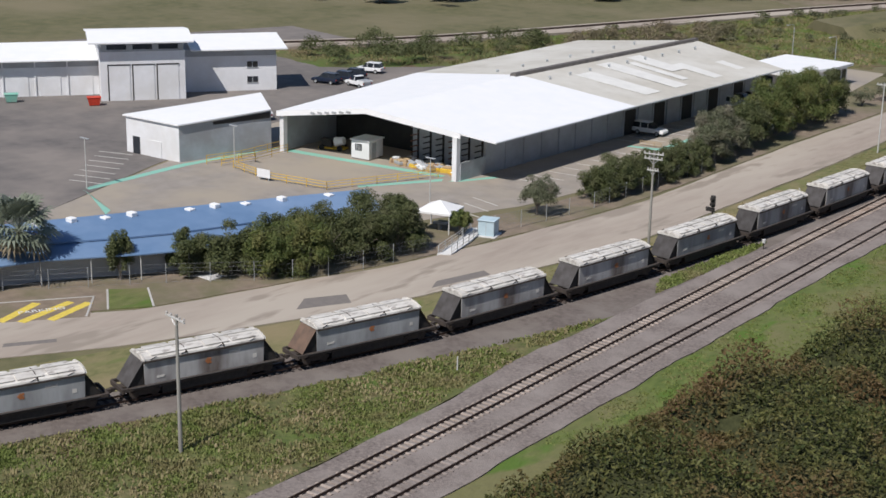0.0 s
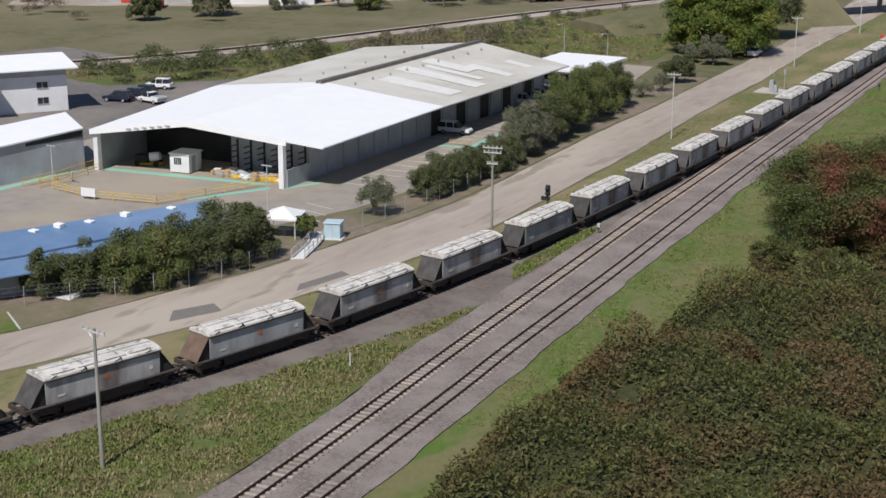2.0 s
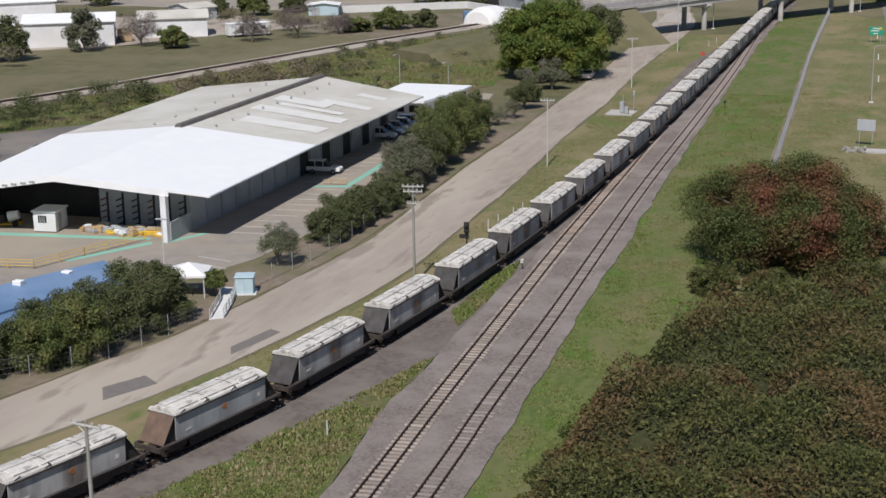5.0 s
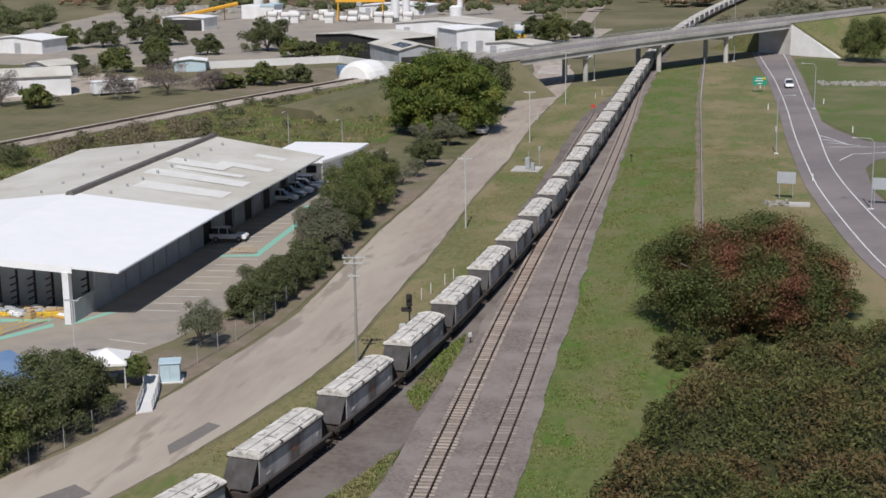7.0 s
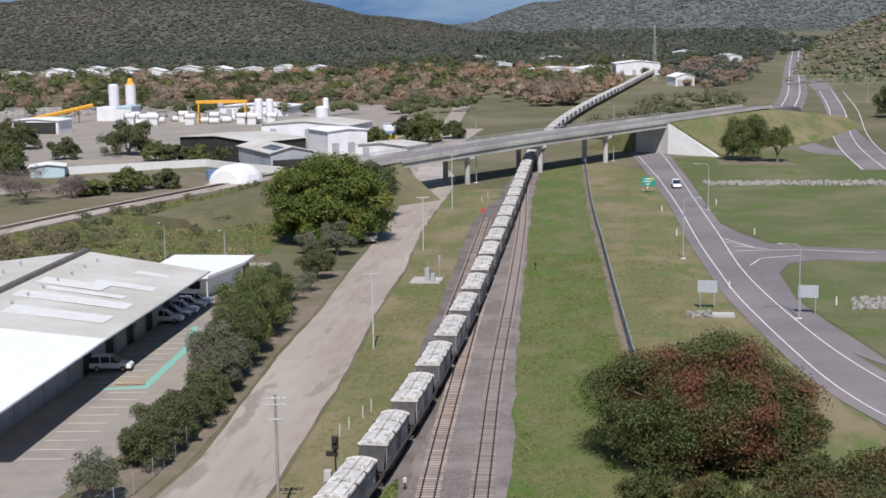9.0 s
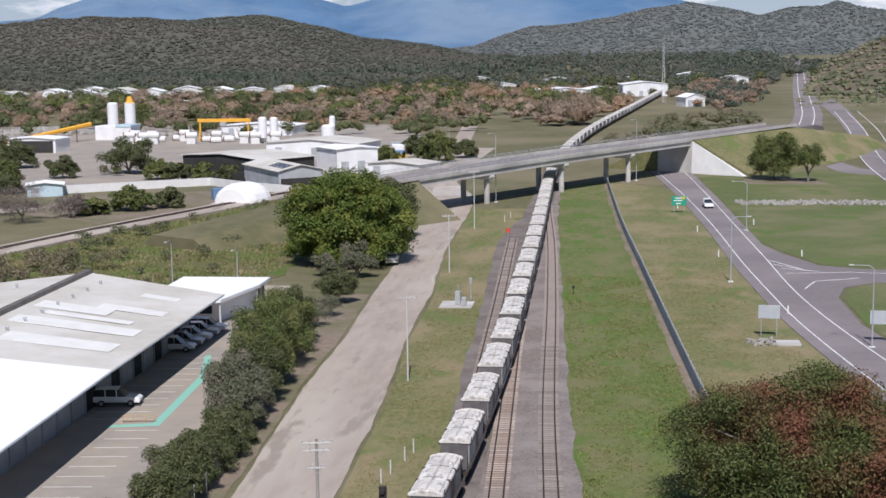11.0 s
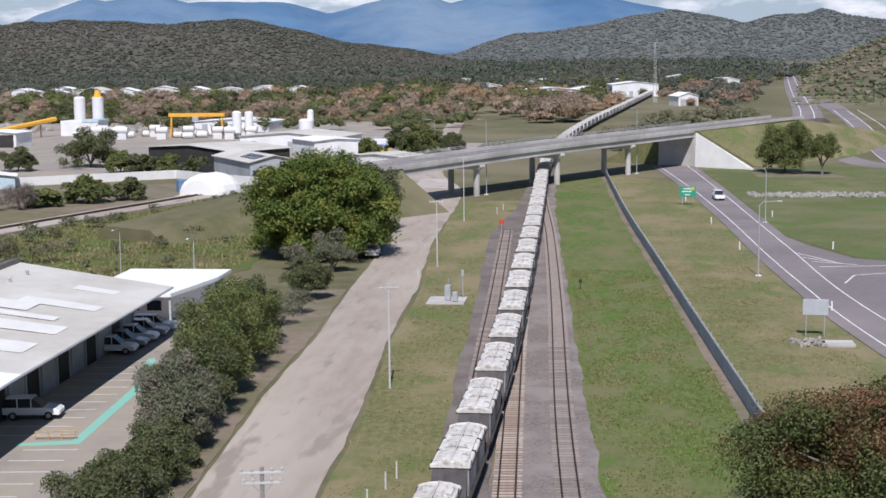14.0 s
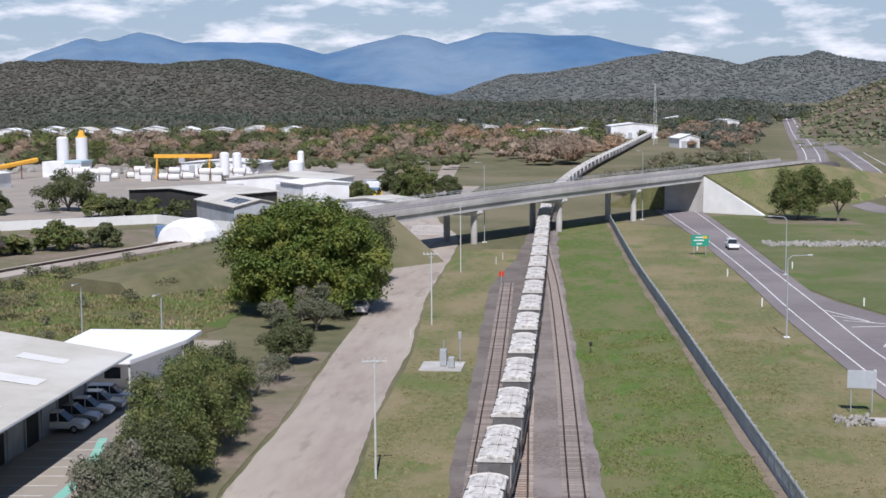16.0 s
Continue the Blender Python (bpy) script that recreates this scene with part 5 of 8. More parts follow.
for i in range(8):
    y = 287.0 + 2.7 * i
    structure(patch("road_hatching", [(-36.8 - 0.09 * (y - 287), y), (-29.2 - 0.12 * (y - 287), y + 1.6), (-29.2 - 0.12 * (y - 287), y + 2.1), (-36.8 - 0.09 * (y - 287), y + 0.5)], 0.074, M["white_line"], 0.05), "white hatching painted on the road under the bridge", "road marking")
structure(ribbon("road_works_access", [(-47, 390), (-47.5, 403), (-53, 486), (-58, 560)], [(-41, 390), (-41.5, 403), (-47, 486), (-52, 560)], 0.07, M["gravel_road"], 0.3, 8), "pale access road beyond the bridge", "road")


FENCE_LINE = [(15.9, 62), (13.3, 106), (11.3, 140), (8.9, 182), (5.8, 237), (2.3, 319)]
structure(ribbon("ground_fence_strip", shifted(FENCE_LINE, -0.9), shifted(FENCE_LINE, 0.35), 0.075, M["dirt"], 0.2, 2.0, 0.25, 41), "bare brown strip along the foot of the fence")


def fence():
    root = structure(empty("fence"), "long grey steel palisade fence along the railway", "fence")
    line = smooth_line(FENCE_LINE, 2.75)
    post = T((0, 0, -0.1), (0, 0, 1.95), 0.05, seg=6)
    me = bpy.data.meshes.new("post")
    post.to_mesh(me)
    post.free()
    me.materials.append(M["fence_steel"])
    for a, b in zip(line, line[1:]):
        o = new("post", me)
        o.parent = root
        o.location = a
        bm = bmesh.new()
        L = (b - a).length
        t = (b - a).normalized()
        for z in (0.35, 1.55):
            tube(bm, a + Vector((0, 0, z)), b + Vector((0, 0, z)), 0.03, seg=4)
        k = int(L / 0.21)
        for i in range(k):
            p = a + t * (0.1 + i * 0.21)
            tube(bm, p + Vector((0, 0, 0.08)), p + Vector((0, 0, 1.8)), 0.022, 0.016, 4)
        part("fence_panel", bm, M["fence_steel"], root)


fence()


def bridge():
    root = tagged(empty("road_bridge"), "pale concrete road bridge on hammerhead piers crossing the railway", "bridge")
    d = Vector((0.536, 0.844, 0))
    nrm = Vector((0.844, -0.536, 0))      # towards the near side
    A = Vector((-21.7, 270.5, 0))

    def at(s, w, z):
        return tuple(A + d * s + nrm * w + Vector((0, 0, z)))
    s0, s1 = -24.5, 84.0
    near, far = 0.6, -9.4

    def zz(s):
        return 6.0 + 0.55 * math.sin(min(s + 20, 55) / 110 * math.pi) + 0.006 * s

    def strip(name, w0, w1, za, zb, mat, label="", a=s0, b=s1, steps=18):
        bm = bmesh.new()
        rings = []
        for i in range(steps + 1):
            s = a + (b - a) * i / steps
            rings.append([at(s, w0, zz(s) + za), at(s, w1, zz(s) + za), at(s, w1, zz(s) + zb), at(s, w0, zz(s) + zb)])
        profile_solid(bm, rings)
        return part(name, bm, mat, root, label)
    strip("deck", far, near, 1.15, 1.45, M["concrete"])
    strip("edge_girder", near - 0.9, near - 0.35, 0.0, 1.146, M["concrete"])
    for w in (-2.4, -5.0, -7.6):
        strip("girder", w - 0.3, w + 0.3, 0.1, 1.146, M["concrete"])
    strip("parapet", near - 0.25, near + 0.03, 1.452, 2.15, M["concrete"], "stained concrete parapet", s0 - 26, s1 + 60, 30)
    strip("parapet", far, far + 0.28, 1.452, 2.15, M["concrete"], "", s0 - 26, s1 + 60, 30)
    strip("road_surface", far + 0.3, near - 0.3, 1.453, 1.50, M["asphalt"], "", s0 - 26, s1 + 60, 30)
    for w in (near - 0.1, far + 0.1):
        bm = bmesh.new()
        for z in (2.5, 2.8):
            for i in range(24):
                a, b = s0 - 20 + i * 6, s0 - 20 + (i + 1) * 6
                tube(bm, at(a, w, zz(a) + z), at(b, w, zz(b) + z), 0.05, seg=5)
        for i in range(73):
            a = s0 - 20 + i * 2
            tube(bm, at(a, w, zz(a) + 2.1), at(a, w, zz(a) + 2.85), 0.045, seg=5)
        part("bridge_rail", bm, M["galv"], root, "galvanised traffic rail")
    for s in (0.0, 28.0, 56.5):
        for w in (-1.2, -7.6):
            pier = part("pier", T(at(s, w, -0.2), at(s, w, zz(s) - 1.0), 0.62, 0.62, 12), M["concrete"], root, "round concrete pier")
        bm = bmesh.new()
        h = zz(s)
        profile_solid(bm, [[tuple(Vector(at(s, w, z)) + d * o) for w, z in ((0.3, h - .02), (0.3, h - 0.5), (-0.5, h - 1.05), (-8.3, h - 1.05), (-9.1, h - 0.5), (-9.1, h - .02))] for o in (-0.7, 0.7)])
        part("crosshead", bm, M["white_conc"], root, "pale concrete crosshead")
    for s, e in ((s0, -1), (s1, 1)):
        bm = bmesh.new()
        h = zz(s) + 1.1
        prism(bm, [at(s, near, 0)[:2], at(s + 1.0 * e, near, 0)[:2], at(s + 1.0 * e, far, 0)[:2], at(s, far, 0)[:2]], -0.2, h)
        part("abutment", bm, M["concrete"], root)
    # right approach: grassed embankment with a paved slope face
    bm = bmesh.new()
    rings = []
    for s, f in ((s1 + 0.9, 1.0), (s1 + 25, 1.0), (s1 + 60, 0.97), (s1 + 110, 0.35)):
        h = zz(min(s, s1 + 60)) * f + 1.3 * f
        rings.append([at(s, near + 0.4 + 2.0 * h, -0.1), at(s, near + 0.4, h), at(s, far - 0.4, h), at(s, far - 0.4 - 2.0 * h, -0.1)])
    profile_solid(bm, rings)
    structure(mesh_object("ground_embankment", bm, M["mown"]), "grassed road embankment")
    bm = bmesh.new()
    h = zz(s1) + 1.2
    slab(bm, [at(s1 + 0.4, near, h), at(s1 + 0.4, near + 15.6, 0.0), at(s1 - 1.2, near + 15.6, 0.0), at(s1 - 0.4, near + 0.2, 0.0)], 0.3)
    part("slope_paving", bm, M["white_conc"], root, "white paved slope face")
    bm = bmesh.new()
    rings = []
    for s, f in ((s0 - 0.9, 1.0), (s0 - 22, 0.8), (s0 - 60, 0.3)):
        h = (zz(s0) + 1.2) * f
        rings.append([at(s, near + 0.4 + 1.6 * h, -0.1), at(s, near + 0.4, h), at(s, far - 0.4, h), at(s, far - 0.4 - 1.6 * h, -0.1)])
    profile_solid(bm, rings)
    structure(mesh_object("ground_embankment_west", bm, M["land"]), "dry grassed road embankment")


bridge()


# ---------- poles, signals and signs ----------
def power_pole(x, y, h, arms, turn, label, mat="pole_wood"):
    t = tagged(empty("power_pole", pose(x, y, 0, 0, 0, turn)), label, "pole", "power poles along the railway")
    part("shaft", T((0, 0, -0.3), (0, 0, h), 0.15 if mat == "pole_wood" else 0.10, 0.10 if mat == "pole_wood" else 0.07, 10), M[mat], t)
    for z, w in arms:
        arm = part("crossarm", B(-w, w, -0.13, -0.03, h - z - 0.06, h - z + 0.06, bev=0.012), M["pale_post"], t)
        for i in (-1, -0.5, 0.5, 1):
            bm = T((i * (w - .1), -0.08, h - z + 0.05), (i * (w - .1), -0.08, h - z + 0.26), 0.05, 0.035, 6)
            tube(bm, (i * (w - .1), -0.08, h - z + 0.12), (i * (w - .1), -0.08, h - z + 0.2), 0.085, seg=8)
            part("insulator", bm, M["insulator"], arm)
        for s in (-1, 1):
            part("brace", T((s * w * 0.55, -0.06, h - z), (0, -0.06, h - z - 0.55), 0.022, seg=5), M["galv"], t)
    return t


power_pole(-10.0, -15.5, 9.9, [(0.25, 1.15)], -8, "weathered timber power pole in the weeds with a top crossarm")
power_pole(-13.8, 47.8, 10.0, [(0.25, 1.05), (0.75, 0.95), (1.9, 0.6)], 12, "timber power pole with three crossarms at the road edge")
power_pole(-16.3, 106.2, 9.2, [(0.3, 0.95)], 10, "slim pale power pole on the grass strip", "pale_post")
power_pole(-20.1, 177.5, 9.0, [(0.25, 1.0)], 12, "slim pale power pole at the road edge", "pale_post")
power_pole(-21.3, 229.0, 11.0, [(0.25, 1.0)], 12, "pale power pole close to the bridge", "pale_post")


def rail_signal():
    t = tagged(empty("rail_signal", pose(-10.6, 54.4, 0)), "black two-aspect railway signal with a pale cabinet", "signal")
    part("mast", T((0, 0, 0), (0, 0, 4.2), 0.08, seg=8), M["black"], t)
    head = part("signal_head", B(-0.28, 0.28, -0.12, 0.1, 3.7, 4.9, bev=0.08), M["black"], t)
    for z in (4.0, 4.55):
        part("hood", T((0, -0.1, z), (0, -0.42, z + 0.02), 0.17, 0.17, 10), M["black"], head)
    part("route_box", B(-0.75, 0.2, -0.14, 0.14, 3.2, 3.62, bev=0.04), M["black"], t)
    part("ladder", T((0.25, 0.3, 0), (0.1, 0.12, 3.6), 0.04, seg=5), M["galv"], t)
    part("base_cabinet", B(-0.95, -0.35, -0.3, 0.3, 0, 2.0, bev=0.03), M["pale_post"], t, "pale equipment cabinet")


rail_signal()


def trackside():
    t = tagged(empty("relay_site", pose(-15.6, 150.5, 0)), "concrete pad with pale relay cabinets and small signal posts", "equipment")
    part("pad", B(-2.6, 1.8, -2.4, 2.4, -0.1, 0.16, bev=0.03), M["concrete"], t)
    part("cabinet", B(-0.6, 0.1, -0.5, 0.5, 0.215, 1.9, bev=0.03), M["galv"], t)
    part("cabinet", B(0.4, 1.0, -1.4, -0.7, 0.215, 1.3, bev=0.03), M["galv"], t)
    part("post", T((1.35, 1.4, 0.2), (1.35, 1.4, 3.0), 0.07), M["galv"], t)
    part("post_head", B(1.18, 1.52, 1.25, 1.5, 2.7, 3.5, bev=0.04), M["galv"], t)
    part("post", T((-0.3, 0.9, 0.2), (-0.3, 0.9, 2.7), 0.05), M["galv"], t)
    for x, y, z, r in ((-5.1, 55.4, 0.75, 0.17), (-0.7, 159, 0.9, 0.18)):
        t = tagged(empty("ground_signal", pose(x, y, 0.15)), "small pale trackside device on a short post", "signal")
        part("stem", T((0, 0, 0), (0, 0, z), 0.05), M["black"], t)
        part("lamp_box", B(-r, r, -r, r, z - 0.12, z + 0.3, bev=0.05), M["pale_post"] if x < -3 else M["black"], t)
    for x, y, mat, lab in ((-14.2, 218.0, "red", "red stop board at the end of the spur"), (-8.9, 158.5, "yellow", "yellow speed board beside the siding")):
        t = tagged(empty("track_board", pose(x, y, 0.1)), lab, "sign")
        part("stake", T((0, 0, 0), (0, 0, 1.3), 0.04), M["galv"], t)
        part("board", B(-0.38, 0.38, -0.03, 0.03, 0.75, 1.5, bev=0.02), M[mat], t)
    for x, y in ((-6.2, 8.9), (-13.0, 73.0), (-12.4, 77.0), (-12.0, 79.5), (-13.4, 70.5), (-21.5, 168), (-23.4, 206), (-16.5, 240), (-15.8, 246)):
        t = tagged(empty("marker_peg", pose(x, y, 0)), "thin pale marker peg in the grass", "marker", "marker pegs")
        part("stake", B(-0.06, 0.06, -0.03, 0.03, -0.1, 1.25, bev=0.01), M["pale_post"], t)


trackside()


def sign_on_posts(name, x, y, w, h, z, mat, turn, label, gap=0.9, post="galv"):
    t = tagged(empty(name, pose(x, y, 0.02, 0, 0, turn)), label, "sign")
    part("panel", B(-w / 2, w / 2, -0.03, 0.03, z, z + h, bev=0.01), M[mat], t)
    for s in (-1, 1):
        part("post", T((s * gap, 0.09, -0.1), (s * gap, 0.09, z + h - 0.1), 0.06, seg=6), M[post], t)
        part("bracket", B(-w / 2 + .05, w / 2 - .05, 0.031, 0.07, z + h / 2 + s * h * 0.3 - .04, z + h / 2 + s * h * 0.3 + .04), M["galv"], t)
    return t


sign_on_posts("road_sign", 23.2, 131.5, 2.5, 1.6, 2.2, "sign_back", -6, "blank grey back of a road sign on two posts")
sign_on_posts("road_sign", 35.6, 128.6, 2.5, 1.6, 2.2, "sign_back", -6, "blank grey back of a road sign on two posts")
g = sign_on_posts("road_sign", 17.4, 255.0, 3.0, 1.9, 1.5, "green_sign", 8, "green direction sign with plain pale marks", 1.0)
for zz0, w0 in ((2.9, 0.8), (2.4, 1.1), (1.8, 0.6)):
    part("lettering_bar", B(-w0, w0 * 0.6, -0.042, -0.031, zz0, zz0 + 0.2), M["white_line"], g)
part("route_plate", B(0.5, 1.2, -0.044, -0.031, 2.75, 3.25), M["yellow"], g)


def street_lamp(x, y, h, turn, label, reach=2.2):
    t = tagged(empty("street_lamp", pose(x, y, 0.02, 0, 0, turn)), label, "lamp", "street lamps")
    part("column", T((0, 0, -0.1), (0, 0, h - 0.5), 0.10, 0.06, 8), M["galv"], t)
    bm = T((0, 0, h - 0.5), (-0.5, 0, h - 0.05), 0.055, 0.05, 6)
    tube(bm, (-0.5, 0, h - 0.05), (-reach, 0, h), 0.05, 0.04, 6)
    part("arm", bm, M["galv"], t)
    part("luminaire", B(-reach - 0.6, -reach, -0.13, 0.13, h - 0.06, h + 0.08, bev=0.03), M["pale_post"], t)
    part("footing", B(-0.35, 0.35, -0.35, 0.35, -0.1, 0.12, bev=0.03), M["white_conc"], t)


street_lamp(21.6, 171.0, 9.5, 185, "galvanised street lamp on the highway verge")
street_lamp(34.2, 126.0, 9.5, 0, "galvanised street lamp on the highway verge")
for x, y, h, a in ((-21.0, 274, 15, 60), (9.6, 322, 15, 60), (-45, 395, 9, 20), (40, 400, 11, 60), (70, 470, 11, 20), (-48, 158, 6.5, 90), (-60, 166, 6.5, 90), (110, 560, 11, 0), (140, 760, 11, 0), (28.5, 228, 9, 0)):
    street_lamp(x, y, h, a, "tall street lamp with a curved arm")
for x, y in ((21.4, 195), (34.6, 196), (19.6, 226), (17.4, 262), (30.5, 236), (27.0, 146), (40.0, 135)):
    t = tagged(empty("guide_post", pose(x, y, 0)), "white roadside guide post", "marker", "guide posts")
    part("stake", B(-0.09, 0.09, -0.03, 0.03, -0.1, 1.15, bev=0.02), M["white_line"], t)
t = tagged(empty("drain_headwall", pose(23.8, 127.5, 0)), "concrete drain headwall with rubble apron on the verge", "drain")
part("headwall", B(-0.4, 2.6, -1.2, 1.2, -0.1, 0.25, bev=0.04), M["concrete"], t)
part("pipe_mouth", T((-0.45, 0, 0.12), (-0.2, 0, 0.12), 0.3, seg=10), M["black"], t)


def rubble(x0, x1, y0, y1, n, s, seed, label):
    rng = random.Random(seed)
    bm = bmesh.new()
    for i in range(n):
        m = Matrix.Translation((rng.uniform(x0, x1), rng.uniform(y0, y1), rng.uniform(0, .25))) @ Euler((rng.random() * 6, rng.random() * 6, 0)).to_matrix().to_4x4() @ Matrix.Diagonal((rng.uniform(.6, 1.3), rng.uniform(.6, 1.3), rng.uniform(.4, .9), 1))
        bmesh.ops.create_icosphere(bm, subdivisions=1, radius=s * rng.uniform(.5, 1.2), matrix=m)
    tagged(mesh_object("rubble", bm, M["rubble"]), label, "rocks", kind="stuff")


rubble(20.5, 23.6, 126, 129.5, 60, 0.28, 1, "pale broken rock apron by the drain")
rubble(30, 78, 268.5, 275.5, 620, 0.5, 2, "long line of pale rock lining a drain")
rubble(-236, -198, 505, 520, 170, 2.0, 5, "pale spoil heaps behind the works yard")
rubble(-168, -140, 492, 502, 110, 1.6, 6, "pale spoil heaps behind the works yard")
structure(patch("ground_bare_earth", [(35, 314), (44, 310), (55, 312), (54, 322), (44, 331), (36, 326)], 0.07, M["dirt"], 0.2, 0.9), "bare brown earth under the trees")
rubble(42, 52, 132, 140, 160, 0.45, 3, "pale rock pile in a grassed hollow")
# ---------- vehicles ----------
def car(x, y, turn, paint, label, kind="wagon", z=0.05):
    """A parked car with its nose along +y: body, cabin, glass, lamps, wheels."""
    t = tagged(empty("car", pose(x, y, z, 0, 0, turn)), label, "car", "parked cars")
    L, hw = 2.35, 0.9
    bm = bmesh.new()
    side = [(-L, 0.45), (-L, 0.95), (-L + 0.1, 1.02), (1.0, 1.0), (2.1, 0.88), (L, 0.7), (L, 0.38)]
    profile_solid(bm, [[(sx * k, yy, zz1) for yy, zz1 in side] for sx, k in ((-1, hw), (1, hw))])
    bmesh.ops.bevel(bm, geom=list(bm.edges), offset=0.05, segments=1, affect="EDGES")
    part("body", bm, M[paint], t)
    top = {"wagon": [(-2.15, 0.98), (-1.95, 1.62), (-1.7, 1.72), (0.2, 1.72), (1.05, 1.0)], "ute": [(-0.6, 0.98), (-0.5, 1.66), (0.3, 1.70), (1.1, 1.0)], "sedan": [(-1.9, 0.98), (-1.2, 1.42), (0.1, 1.45), (1.0, 1.0)]}[kind]
    bm = bmesh.new()
    profile_solid(bm, [[(-0.84 if zz1 < 1.2 else -0.68, yy, zz1) for yy, zz1 in top], [(0.84 if zz1 < 1.2 else 0.68, yy, zz1) for yy, zz1 in top]])
    part("glasshouse", bm, M["glass"], t, "dark glass cabin")
    zt = max(p[1] for p in top)
    ys = [p[0] for p in top if p[1] > zt - 0.12]
    part("roof", B(-0.70, 0.70, min(ys) - 0.05, max(ys) + 0.05, zt - 0.03, zt + 0.05, bev=0.03), M[paint], t)
    for yy in ([-1.0, 0.1] if kind == "wagon" else [0.0]):
        for s in (-1, 1):
            part("pillar", T((s * 0.86, yy, 0.98), (s * 0.70, yy - 0.05, zt), 0.045, seg=5), M[paint], t)
    for s in (-1, 1):
        part("headlight", B(s * 0.68 - .16, s * 0.68 + .16, L - 0.03, L + 0.02, 0.58, 0.72, bev=0.01), M["plastic_white"], t)
        part("tail_light", B(s * 0.76 - .10, s * 0.76 + .10, -L - 0.02, -L + 0.03, 0.72, 0.98, bev=0.01), M["red"], t)
        for yy in (-1.4, 1.45):
            wheel = part("wheel", T((s * 0.72, yy, 0.34), (s * 0.92, yy, 0.34), 0.34, seg=14), M["rubber"], t)
            part("rim", T((s * 0.90, yy, 0.34), (s * 0.935, yy, 0.34), 0.2, seg=10), M["galv"], wheel)
    if kind == "ute":
        part("tray", B(-0.92, 0.92, -2.5, -0.75, 0.95, 1.22, bev=0.02), M[paint], t, "flat steel tray")
        part("tray_bed", B(-0.80, 0.80, -2.4, -0.85, 1.2, 1.225), M["galv"], t)


for i, (x, y) in enumerate(((-100.8, 90.0), (-100.6, 93.0), (-101.0, 96.0))):
    car(x, y, 100, "car_dark", "dark blue station wagon parked in the rear car park")
car(-102.8, 102.0, 110, "car_white", "white four-wheel drive parked in the rear car park")
car(-95.4, 91.6, 80, "car_white", "white tray-back utility in the rear car park", "ute")
car(-88.5, 96.5, 70, "car_silver", "silver sedan in the rear car park", "sedan")
car(-88.0, 64.5, 60, "car_white", "white tray-back utility behind the annex", "ute")
for i, y in enumerate((119.4, 122.3, 125.2, 128.1, 130.9)):
    car(-45.4 + 0.16 * i, y, -86, "car_white" if i % 2 == 0 else "car_silver", "white station wagon parked under the veranda edge")
car(-43.6, 94.2, -82, "car_white", "white station wagon parked beside the timber stack")
car(-30.2, 186.5, 4, "car_white", "white utility in the shade of the great fig", "ute")
car(23.6, 264.0, 184, "car_white", "white car on the highway", "wagon", 0.10)


